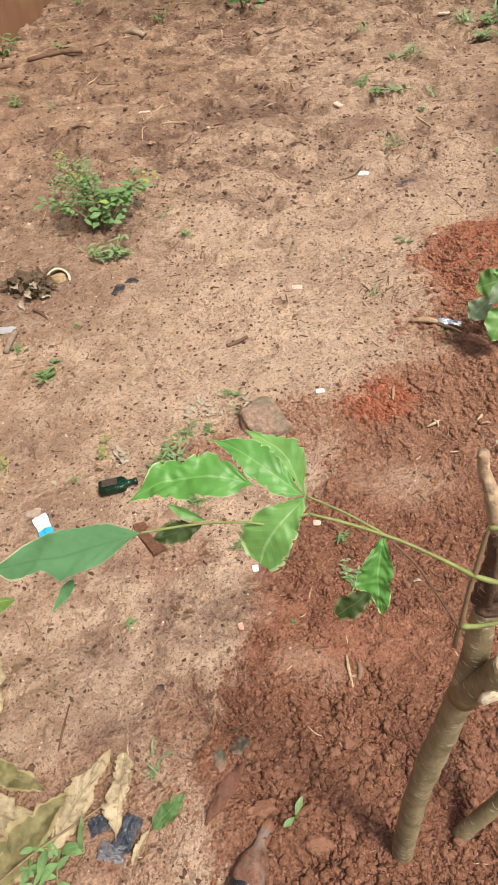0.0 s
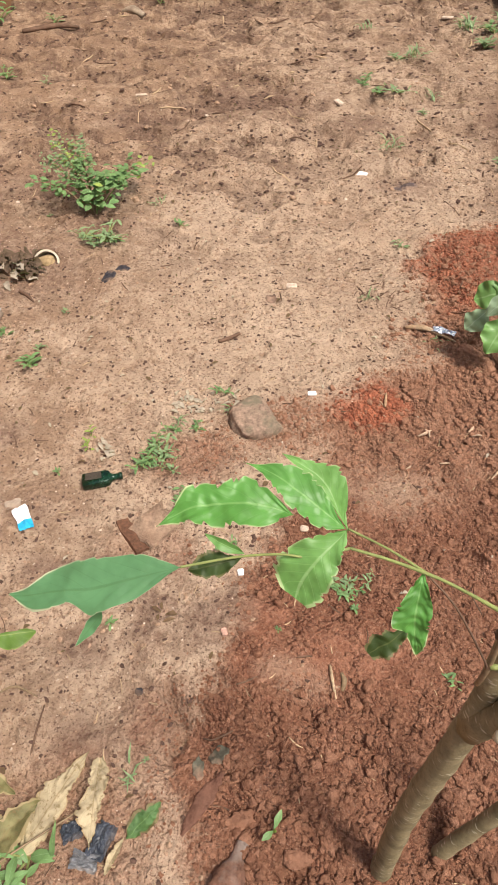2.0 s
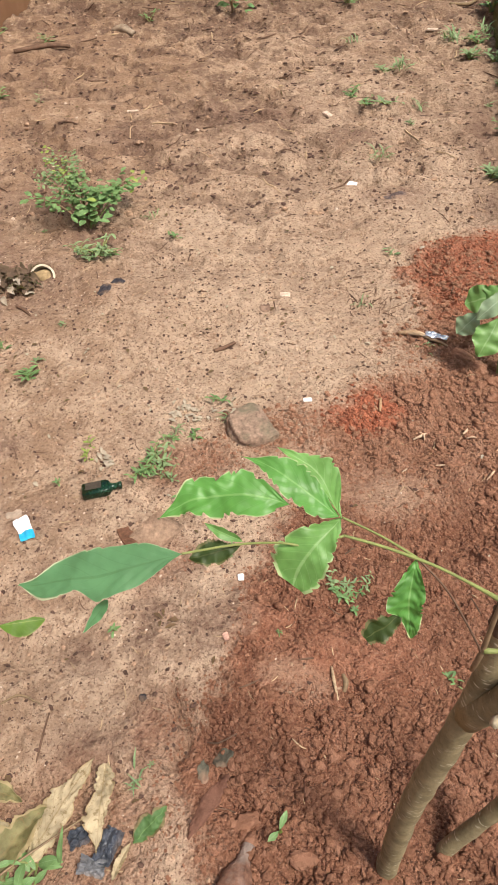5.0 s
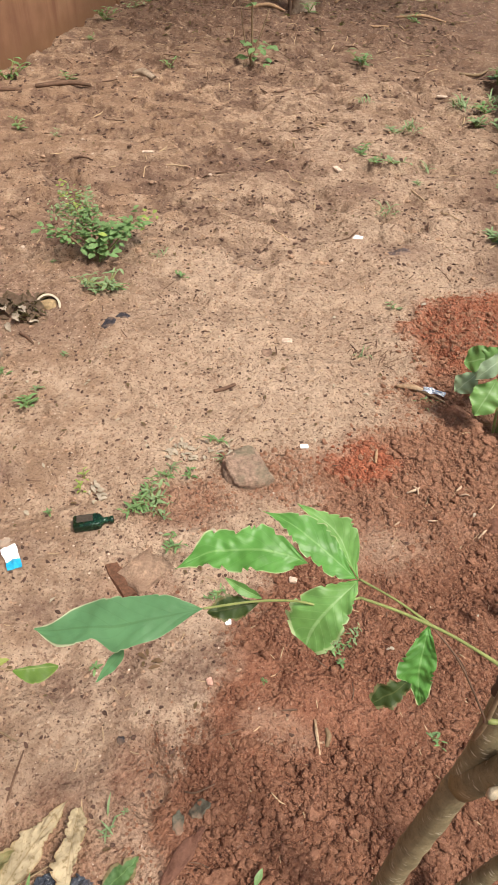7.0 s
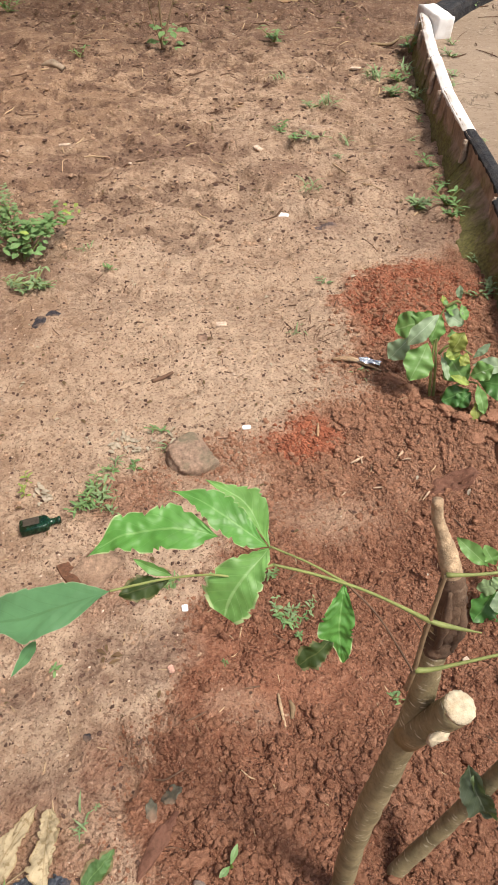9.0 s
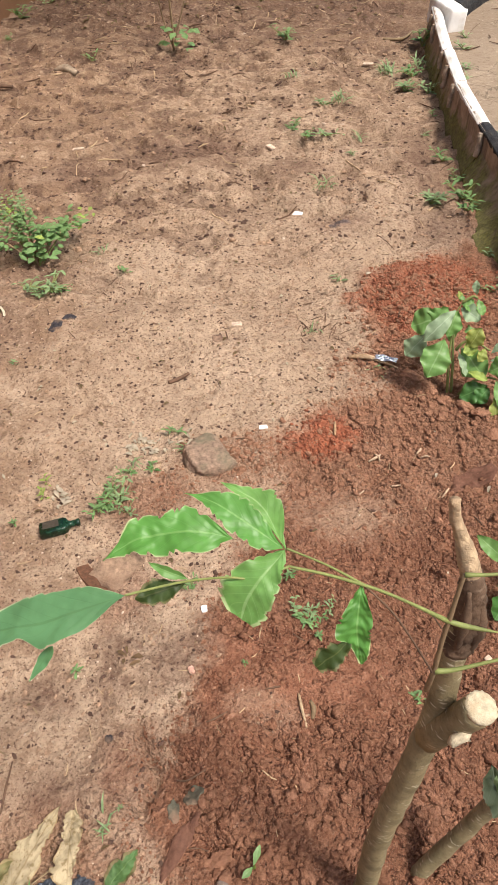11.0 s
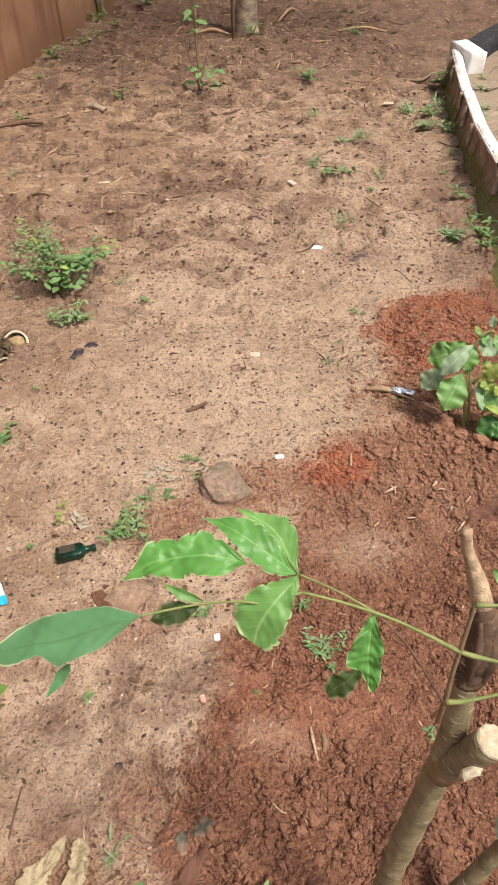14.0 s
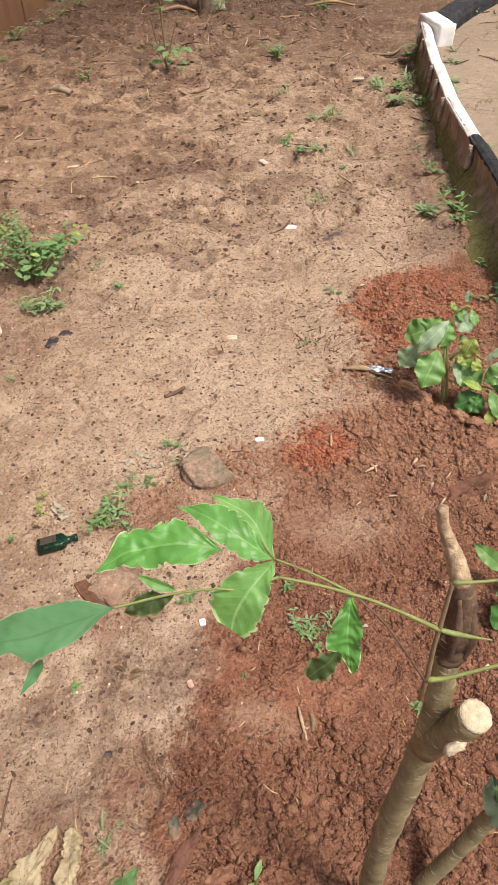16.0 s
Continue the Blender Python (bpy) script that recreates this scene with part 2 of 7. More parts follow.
def lamina(base, tip, mid, left, right, up=(0, 0, 1), fold=0.15, arch=0.05, teeth=10, tooth=0.12, quilt=0.02, ripple=0.04, crumple=0.02, n=84, across=14, seed=0):
    """An uneven leaf blade: mid, left and right are the midrib's and the two rims' offsets in millimetres at even steps from base to tip."""
    rnd = random.Random(seed)
    base, tip, up = Vector(base), Vector(tip), Vector(up).normalized()
    ax = tip - base
    length = ax.length
    d = ax.normalized()
    side = d.cross(up).normalized()
    up = side.cross(d).normalized()
    curves = [spline([(v * 0.001,) for v in c], n + 1)[:, 0] for c in (mid, left, right)]
    wide = max(abs(a - b) for a, b in zip(curves[1], curves[2]))
    o = Vector((seed * 1.3, seed * 0.7, seed * 2.1))
    ph = [rnd.uniform(0, 6.3) for _ in range(4)]
    cuts = [sorted(rnd.uniform(0.02, 0.98) for _ in range(teeth)) for _ in range(2)]
    verts, faces, uvs = [], [], []
    for i in range(n + 1):
        s = i / n
        c = base + ax * s + up * (arch * length * math.sin(math.pi * s))
        for j in range(across + 1):
            u = 2 * j / across - 1
            rim = curves[2][i] if u > 0 else curves[1][i]
            w = rim - curves[0][i]
            row = cuts[u > 0]
            nxt = min((k - s for k in row if k >= s), default=0.06)
            w *= 1 - tooth * 2 * max(0.0, 1 - nxt / 0.05) * abs(u) ** 4 * min(1, 8 * s, 8 * (1 - s))
            lift = fold * abs(w * u) + ripple * wide * (math.sin(6 * s * math.pi + ph[1] + (0 if u > 0 else 2.0)) * u * u)
            lift += quilt * wide * math.cos(2 * math.pi * 7 * (s - 0.25 * abs(u) + 0.04)) * min(1.0, 2.5 * abs(u)) * (1 - 0.5 * abs(u))
            p = c + side * (curves[0][i] + w * abs(u)) + up * lift
            q = p / (wide * 0.4) + o
            p = p + up * (crumple * wide * (noise.noise(q) + 0.6 * noise.noise(q * 2.3)))
            verts.append(p)
            uvs.append((s, (u + 1) / 2))
    k = across + 1
    for i in range(n):
        for j in range(across):
            a = i * k + j
            faces.append((a, a + 1, a + k + 1, a + k))
    return verts, faces, uvs


def join(pieces):
    """Several (verts, faces[, uvs]) made into one."""
    verts, faces, uvs = [], [], []
    for p in pieces:
        o = len(verts)
        verts += list(p[0])
        faces += [tuple(i + o for i in f) for f in p[1]]
        uvs += list(p[2]) if len(p) > 2 else [(0.5, 0.5)] * len(p[0])
    return verts, faces, uvs


ICO = bmesh.new()
bmesh.ops.create_icosphere(ICO, subdivisions=1, radius=1)
ICO_V, ICO_F = [v.co.copy() for v in ICO.verts], [tuple(v.index for v in f.verts) for f in ICO.faces]
ICO.free()
ICO = bmesh.new()
bmesh.ops.create_icosphere(ICO, subdivisions=2, radius=1)
ICO2_V, ICO2_F = [v.co.copy() for v in ICO.verts], [tuple(v.index for v in f.verts) for f in ICO.faces]
ICO.free()
ICO = bmesh.new()
bmesh.ops.create_icosphere(ICO, subdivisions=4, radius=1)
ICO4_V, ICO4_F = [v.co.copy() for v in ICO.verts], [tuple(v.index for v in f.verts) for f in ICO.faces]
ICO.free()


def lump(center, sx, sy, sz, turn, seed, rough=0.35, level=1):
    """An angular lump: verts, faces."""
    vs, fs = ((ICO_V, ICO_F), (ICO_V, ICO_F), (ICO2_V, ICO2_F))[level]
    o = Vector((seed * 1.37 % 97, seed * 2.11 % 89, seed * 0.73 % 83))
    c, s = math.cos(turn), math.sin(turn)
    out = []
    for v in vs:
        k = 1 + rough * 1.5 * noise.noise(v * 1.3 + o) + 1.0 * rough * noise.noise(v * 3.1 + o)
        x, y, z = v.x * sx * k, v.y * sy * k, v.z * sz * k
        out.append((center[0] + x * c - y * s, center[1] + x * s + y * c, center[2] + z))
    return out, fs


# ---- materials ----
class Mat:
    """A node material with a few short helpers."""

    def __init__(self, name, rough=0.9):
        self.m = bpy.data.materials.new(name)
        self.m.use_nodes = True
        self.t = self.m.node_tree
        self.b = self.t.nodes["Principled BSDF"]
        self.b.inputs["Roughness"].default_value = rough
        self.b.inputs["Specular IOR Level"].default_value = 0.25

    def node(self, kind, **values):
        n = self.t.nodes.new("ShaderNode" + kind)
        for k, v in values.items():
            n.inputs[k.replace("_", " ")].default_value = v
        return n

    def link(self, a, b):
        self.t.links.new(a, b)

    def coords(self, kind="Object"):
        return self.node("TexCoord").outputs[kind]

    def noise(self, scale, detail=4.0, rough=0.6, at=None, stretch=None):
        n = self.node("TexNoise", Scale=scale, Detail=detail, Roughness=rough)
        src = at if at is not None else self.coords()
        if stretch:
            mp = self.node("Mapping")
            mp.inputs["Scale"].default_value = stretch
            self.link(src, mp.inputs[0])
            src = mp.outputs[0]
        self.link(src, n.inputs["Vector"])
        return n.outputs["Fac"]

    def ramp(self, fac, stops):
        r = self.node("ValToRGB")
        while len(r.color_ramp.elements) < len(stops):
            r.color_ramp.elements.new(0.5)
        for e, (p, c) in zip(r.color_ramp.elements, stops):
            e.position = p
            e.color = (*c, 1) if isinstance(c, (tuple, list)) else (c, c, c, 1)
        self.link(fac, r.inputs[0])
        return r.outputs[0]

    def mix(self, fac, a, b, mode="MIX"):
        n = self.t.nodes.new("ShaderNodeMix")
        n.data_type, n.blend_type = "RGBA", mode
        ins = [s for s in n.inputs if s.enabled]
        for src, sock in zip((fac, a, b), ins):
            if isinstance(src, (int, float)):
                sock.default_value = src
            elif isinstance(src, (tuple, list)):
                sock.default_value = (*src, 1) if len(src) == 3 else src
            else:
                self.link(src, sock)
        return [s for s in n.outputs if s.enabled][0]

    def math(self, op, a, b=None, clamp=False):
        n = self.node("Math")
        n.operation, n.use_clamp = op, clamp
        for src, sock in ((a, n.inputs[0]), (b, n.inputs[1])):
            if src is None:
                continue
            if isinstance(src, (int, float)):
                sock.default_value = src
            else:
                self.link(src, sock)
        return n.outputs[0]

    def attr(self, name):
        n = self.node("Attribute")
        n.attribute_name = name
        return n.outputs["Fac"]

    def color(self, src):
        if isinstance(src, (tuple, list)):
            self.b.inputs["Base Color"].default_value = (*src, 1)
        else:
            self.link(src, self.b.inputs["Base Color"])
        return self

    def bump(self, height, strength=0.5, distance=0.004):
        n = self.node("Bump", Strength=strength, Distance=distance)
        self.link(height, n.inputs["Height"])
        self.link(n.outputs[0], self.b.inputs["Normal"])
        return self

    def rnd(self):
        return self.node("ObjectInfo").outputs["Random"]

    def island(self):
        return self.node("NewGeometry").outputs["Random Per Island"]


def ground_material():
    m = Mat("soil_and_sand", 0.95)
    m.b.inputs["Specular IOR Level"].default_value = 0.1
    soil, red, far = m.attr("soil"), m.attr("red"), m.attr("far")
    grain = m.noise(420, 2, 0.6)
    fine = m.noise(125, 4, 0.72)
    mid = m.noise(48, 5, 0.62)
    patch = m.noise(20, 5, 0.6)
    blot = m.noise(9, 6, 0.62)
    wide = m.noise(1.5, 4, 0.6)
    sand = m.ramp(wide, [(0.25, (0.405, 0.280, 0.192)), (0.5, (0.500, 0.365, 0.257)), (0.75, (0.565, 0.426, 0.311))])
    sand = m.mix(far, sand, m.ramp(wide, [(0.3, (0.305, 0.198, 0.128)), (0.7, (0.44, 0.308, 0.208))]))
    # Back of the yard: darker moist soil, foliage shade put into the colour too.
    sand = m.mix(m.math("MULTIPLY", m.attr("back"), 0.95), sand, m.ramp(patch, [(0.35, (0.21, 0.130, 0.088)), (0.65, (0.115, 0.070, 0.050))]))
    dark = m.math("ADD", m.math("MULTIPLY", blot, 0.6), m.math("MULTIPLY", patch, 0.4))
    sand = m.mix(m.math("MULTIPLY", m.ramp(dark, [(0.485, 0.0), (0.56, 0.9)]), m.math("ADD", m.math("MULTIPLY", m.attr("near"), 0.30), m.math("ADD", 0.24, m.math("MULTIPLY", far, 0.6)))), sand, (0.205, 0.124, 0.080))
    churn = m.math("ADD", m.math("MULTIPLY", m.noise(8, 4, 0.5), 0.72), m.math("MULTIPLY", m.noise(30, 4, 0.6), 0.28))
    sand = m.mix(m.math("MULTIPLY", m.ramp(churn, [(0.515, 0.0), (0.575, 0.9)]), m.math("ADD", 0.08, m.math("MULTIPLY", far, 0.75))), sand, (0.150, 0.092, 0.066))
    sand = m.mix(m.ramp(patch, [(0.30, 0.55), (0.42, 0.0)]), sand, (0.53, 0.388, 0.268))
    # Sand is mottled darker where the bump lies low.
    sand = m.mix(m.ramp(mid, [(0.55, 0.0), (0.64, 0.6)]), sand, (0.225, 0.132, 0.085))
    sand = m.mix(m.ramp(m.noise(230, 3, 0.7), [(0.60, 0.0), (0.67, 0.7)]), sand, (0.170, 0.092, 0.060))
    sand = m.mix(m.math("MULTIPLY", m.attr("west"), m.ramp(blot, [(0.36, 0.0), (0.58, 0.85)])), sand, (0.30, 0.193, 0.125))
    sand = m.mix(m.ramp(mid, [(0.30, 0.5), (0.42, 0.0)]), sand, (0.57, 0.425, 0.297))
    earth = m.ramp(blot, [(0.3, (0.190, 0.084, 0.050)), (0.5, (0.264, 0.124, 0.076)), (0.7, (0.350, 0.175, 0.111))])
    earth = m.mix(m.math("MULTIPLY", m.attr("brown"), 0.7), earth, m.ramp(blot, [(0.3, (0.265, 0.137, 0.085)), (0.5, (0.365, 0.203, 0.130)), (0.7, (0.47, 0.280, 0.186))]))
    # Low spots of the soil's bump darken: gap shade put into the colour.
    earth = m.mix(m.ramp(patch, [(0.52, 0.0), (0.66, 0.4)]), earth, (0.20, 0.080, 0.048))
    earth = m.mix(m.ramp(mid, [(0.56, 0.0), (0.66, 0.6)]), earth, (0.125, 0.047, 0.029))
    earth = m.mix(m.ramp(mid, [(0.30, 0.6), (0.42, 0.0)]), earth, (0.48, 0.250, 0.162))
    earth = m.mix(m.math("MULTIPLY", red, 0.9), earth, m.ramp(mid, [(0.35, (0.52, 0.175, 0.095)), (0.65, (0.32, 0.090, 0.048))]))
    sand = m.mix(m.math("MULTIPLY", m.attr("darkened"), m.ramp(mid, [(0.35, 0.45), (0.6, 0.85)])), sand, (0.195, 0.118, 0.084))
    # Dents go darker: moist soil, with the hollows' shade put into the colour.
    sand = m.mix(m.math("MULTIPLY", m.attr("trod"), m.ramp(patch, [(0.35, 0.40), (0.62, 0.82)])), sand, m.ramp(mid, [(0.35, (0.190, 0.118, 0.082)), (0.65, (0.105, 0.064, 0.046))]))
    pep = m.noise(150, 3, 0.65)
    sand = m.mix(m.ramp(pep, [(0.585, 0.0), (0.635, 0.75)]), sand, (0.115, 0.066, 0.046))
    sand = m.mix(m.ramp(m.noise(75, 4, 0.6), [(0.60, 0.0), (0.66, 0.65)]), sand, (0.165, 0.098, 0.068))
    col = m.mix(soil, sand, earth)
    # Dark grains on sand; between soil crumbs, gap shade put into the colour.
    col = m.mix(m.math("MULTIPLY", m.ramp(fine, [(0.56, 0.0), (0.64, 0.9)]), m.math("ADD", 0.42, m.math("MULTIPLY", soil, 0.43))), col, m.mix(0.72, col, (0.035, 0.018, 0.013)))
    col = m.mix(m.ramp(fine, [(0.34, 0.3), (0.41, 0.0)]), col, m.mix(0.5, col, (0.72, 0.58, 0.44)))
    col = m.mix(m.ramp(grain, [(0.62, 0.0), (0.72, 0.3)]), col, (0.66, 0.53, 0.41))
    col = m.mix(m.ramp(grain, [(0.28, 0.28), (0.40, 0.0)]), col, m.mix(0.7, col, (0.04, 0.02, 0.015)))
    m.color(col)
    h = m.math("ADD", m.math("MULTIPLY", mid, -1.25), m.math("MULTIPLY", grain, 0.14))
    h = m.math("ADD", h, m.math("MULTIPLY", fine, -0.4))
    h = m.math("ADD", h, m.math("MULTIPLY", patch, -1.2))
    crumbs = 0.0
    for scale, weight in ((75.0, 0.9), (170.0, 0.55)):
        v = m.node("TexVoronoi", Scale=scale)
        wob = m.mix(0.25 / scale, m.coords(), m.node("TexNoise", Scale=scale * 1.1).outputs["Color"], "ADD")
        m.link(wob, v.inputs["Vector"])
        crumbs = m.math("ADD", crumbs, m.math("MULTIPLY", v.outputs["Distance"], -weight))
    h = m.math("ADD", h, m.math("MULTIPLY", crumbs, m.math("MULTIPLY", soil, m.attr("crumbly"))))
    m.bump(h, 1.0, 0.017)
    return m.m


def clod_material(name="red_clod", single=False):
    m = Mat(name, 0.96)
    pick = m.rnd() if single else m.island()
    m.b.inputs["Specular IOR Level"].default_value = 0.1
    place = m.node("NewGeometry").outputs["Position"]
    n = m.noise(90, 5, 0.65, place)
    c = m.ramp(n, [(0.3, (0.205, 0.093, 0.056)), (0.55, (0.318, 0.156, 0.096)), (0.75, (0.435, 0.231, 0.148))])
    c = m.mix(m.ramp(pick, [(0.0, 0.30), (0.35, 0.0)]), c, (0.21, 0.088, 0.054))
    sep = m.node("SeparateXYZ")
    m.link(place, sep.inputs[0])
    c = m.mix(m.ramp(m.math("MULTIPLY", sep.outputs[1], 0.5), [(0.58, 0.0), (0.72, 0.65)]), c, m.ramp(n, [(0.3, (0.255, 0.128, 0.079)), (0.55, (0.385, 0.208, 0.131)), (0.75, (0.51, 0.300, 0.198))]))
    c = m.mix(m.ramp(pick, [(0.55, 0.0), (1.0, 0.45)]), c, (0.48, 0.255, 0.165))
    m.color(c).bump(m.noise(200, 5, 0.75, place), 1.0, 0.009)
    return m.m


def plain(name, base, rough=0.85, var=0.35, scale=60.0, bump=0.3, dist=0.002, dirt=None, spec=0.25):
    """A mottled surface about one base colour."""
    m = Mat(name, rough)
    m.b.inputs["Specular IOR Level"].default_value = spec
    n = m.noise(scale, 5, 0.62)
    lo = tuple(v * (1 - var) for v in base)
    hi = tuple(min(v * (1 + var * 0.8), 0.95) for v in base)
    c = m.ramp(n, [(0.3, lo), (0.55, base), (0.75, hi)])
    if dirt:
        c = m.mix(m.ramp(m.noise(scale * 0.22, 4, 0.6), [(0.48, 0.0), (0.66, 0.85)]), c, dirt)
    m.color(c).bump(m.noise(scale * 3, 4, 0.65), bump, dist)
    return m.m


def leaf_material(name, base, vein, edge, rough=0.42, edge_at=0.42, worn=0.5, dark=0.6, lines=0.22, blotch=42.0, spots=0.0):
    """A leaf: midrib and side veins, mottling, pale scorched rim, some light let through."""
    m = Mat(name, rough)
    m.b.inputs["Specular IOR Level"].default_value = 0.32
    uv = m.node("UVMap")
    sep = m.node("SeparateXYZ")
    m.link(uv.outputs[0], sep.inputs[0])
    s, u = sep.outputs[0], sep.outputs[1]
    off = m.math("ABSOLUTE", m.math("SUBTRACT", u, 0.5))
    rib = m.ramp(off, [(0.0, 1.0), (0.018, 0.9), (0.035, 0.0)])
    w = m.math("FRACT", m.math("MULTIPLY", m.math("ADD", m.math("SUBTRACT", s, m.math("MULTIPLY", off, 0.55)), m.math("MULTIPLY", m.noise(20, 2), 0.08)), 8.0))
    side = m.ramp(m.math("ABSOLUTE", m.math("SUBTRACT", w, 0.5)), [(0.0, 0.8), (0.035, 0.3), (0.07, 0.0)])
    n = m.noise(blotch, 5, 0.65)
    col = m.mix(m.ramp(n, [(0.38, 0.0), (0.62, 1.0)]), tuple(v * dark for v in base), base)
    col = m.mix(m.math("MULTIPLY", m.rnd(), 0.3), col, tuple(min(1, v * 1.4) for v in base))
    col = m.mix(m.math("MULTIPLY", side, lines), col, vein)
    col = m.mix(m.math("MULTIPLY", rib, 0.6), col, vein)
    col = m.mix(m.math("MULTIPLY", m.ramp(m.noise(14, 4, 0.6), [(0.5, 0.0), (0.68, 0.7)]), 0.35), col, tuple(min(1, v * 1.6 + 0.02) for v in base))
    if spots:
        col = m.mix(m.math("MULTIPLY", m.ramp(m.noise(85, 5, 0.7), [(0.54, 0.0), (0.62, 1.0)]), spots), col, (0.20, 0.135, 0.065))
    tip = m.math("ADD", m.math("MULTIPLY", off, 1.0), m.math("MULTIPLY", m.math("SUBTRACT", m.noise(38, 3, 0.6), 0.5), 0.10))
    tip = m.math("ADD", tip, m.math("MULTIPLY", m.math("POWER", s, 5.0), 0.13))
    col = m.mix(m.math("MULTIPLY", m.ramp(tip, [(edge_at, 0.0), (edge_at + 0.04, 1.0)]), worn), col, edge)
    m.color(col)
    m.bump(m.math("SUBTRACT", m.math("MULTIPLY", n, 0.6), m.math("ADD", side, rib)), 0.22, 0.001)
    m.b.inputs["Subsurface Weight"].default_value = 0.0
    out = m.t.nodes["Material Output"]
    tr = m.node("BsdfTranslucent")
    m.link(m.mix(0.5, col, (0.25, 0.45, 0.05)), tr.inputs[0])
    mx = m.node("MixShader", Fac=0.22)
    m.link(m.b.outputs[0], mx.inputs[1])
    m.link(tr.outputs[0], mx.inputs[2])
    m.link(mx.outputs[0], out.inputs["Surface"])
    return m.m


def wall_material():
    m = Mat("stained_orange_plaster", 0.9)
    sep = m.node("SeparateXYZ")
    m.link(m.coords(), sep.inputs[0])
    z = sep.outputs[2]
    n = m.noise(2.2, 5, 0.6)
    c = m.ramp(n, [(0.3, (0.20, 0.100, 0.056)), (0.55, (0.28, 0.148, 0.084)), (0.75, (0.35, 0.205, 0.125))])
    drip = m.noise(7, 4, 0.6, None, (1.0, 1.0, 0.12))
    c = m.mix(m.ramp(drip, [(0.5, 0.0), (0.68, 0.7)]), c, (0.17, 0.075, 0.045))
    darkened = m.math("ADD", z, m.math("MULTIPLY", m.math("SUBTRACT", m.noise(5, 4, 0.6), 0.5), 0.35))
    c = m.mix(m.ramp(darkened, [(0.02, 0.8), (0.22, 0.0)]), c, (0.19, 0.10, 0.05))
    m.color(c).bump(m.noise(45, 5, 0.65), 0.5, 0.006)
    return m.m


def kerb_material():
    m = Mat("mossy_stained_concrete", 0.92)
    sep = m.node("SeparateXYZ")
    m.link(m.coords(), sep.inputs[0])
    z = sep.outputs[2]
    n = m.noise(14, 6, 0.65)
    c = m.ramp(n, [(0.3, (0.20, 0.145, 0.105)), (0.5, (0.33, 0.245, 0.18)), (0.72, (0.46, 0.36, 0.275))])
    drip = m.noise(16, 4, 0.6, None, (1.0, 1.0, 0.1))
    c = m.mix(m.ramp(drip, [(0.54, 0.0), (0.68, 0.7)]), c, (0.075, 0.054, 0.042))
    c = m.mix(m.ramp(drip, [(0.30, 0.45), (0.40, 0.0)]), c, (0.28, 0.21, 0.16))
    low = m.math("SUBTRACT", 0.115, m.math("ADD", z, m.math("MULTIPLY", m.math("SUBTRACT", m.noise(9, 4, 0.6), 0.5), 0.30)))
    c = m.mix(m.ramp(m.math("MULTIPLY", low, 10.0), [(0.0, 0.0), (0.7, 0.85)]), c, m.ramp(m.noise(70, 4, 0.7), [(0.35, (0.070, 0.070, 0.020)), (0.65, (0.20, 0.205, 0.050))]))
    m.color(c).bump(m.math("ADD", m.noise(40, 6, 0.7), m.math("MULTIPLY", m.noise(180, 3, 0.7), 0.4)), 0.8, 0.008)
    return m.m


def bark_material(name, a, b, spots, scale=1.0):
    m = Mat(name, 0.75)
    n = m.noise(26 * scale, 5, 0.6)
    c = m.ramp(n, [(0.3, a), (0.65, b)])
    v = m.node("TexVoronoi", Scale=95.0 * scale)
    mp = m.node("Mapping")
    mp.inputs["Scale"].default_value = (0.55, 0.55, 1.7)
    m.link(m.coords(), mp.inputs[0])
    m.link(mp.outputs[0], v.inputs["Vector"])
    c = m.mix(m.math("MULTIPLY", m.ramp(v.outputs["Distance"], [(0.22, 1.0), (0.33, 0.0)]), m.ramp(m.noise(30 * scale, 2), [(0.48, 0.0), (0.58, 0.75)])), c, spots)
    c = m.mix(m.ramp(m.noise(140 * scale, 3, 0.7), [(0.55, 0.0), (0.75, 0.5)]), c, tuple(k * 0.4 for k in a))
    m.color(c).bump(m.math("ADD", m.math("MULTIPLY", n, 1.5), m.noise(160 * scale, 4, 0.7)), 0.5, 0.004)
    return m.m


def drive_material():
    m = Mat("pale_crusted_sand", 0.95)
    n, w, d = m.noise(34, 6, 0.68), m.noise(1.8, 4, 0.6), m.noise(11, 5, 0.62, None, (1.0, 1.8, 1.0))
    c = m.ramp(w, [(0.3, (0.235, 0.174, 0.122)), (0.6, (0.29, 0.221, 0.159)), (0.8, (0.35, 0.273, 0.20))])
    c = m.mix(m.ramp(d, [(0.55, 0.0), (0.62, 0.22)]), c, (0.165, 0.105, 0.070))
    c = m.mix(m.ramp(n, [(0.58, 0.0), (0.65, 0.45)]), c, (0.12, 0.078, 0.052))
    c = m.mix(m.ramp(n, [(0.33, 0.5), (0.42, 0.0)]), c, (0.48, 0.40, 0.31))
    v = m.node("TexVoronoi", Scale=6.5)
    v.feature = "DISTANCE_TO_EDGE"
    m.link(m.mix(0.35, m.coords(), m.node("TexNoise", Scale=4.0, Detail=6.0).outputs["Color"], "ADD"), v.inputs["Vector"])
    c = m.mix(m.math("MULTIPLY", m.ramp(v.outputs["Distance"], [(0.006, 0.7), (0.035, 0.0)]), m.ramp(m.noise(2.6, 3, 0.6), [(0.50, 0.0), (0.60, 1.0)])), c, (0.085, 0.060, 0.042))
    m.color(c).bump(m.math("SUBTRACT", 1.0, m.math("ADD", n, d)), 0.9, 0.012)
    return m.m


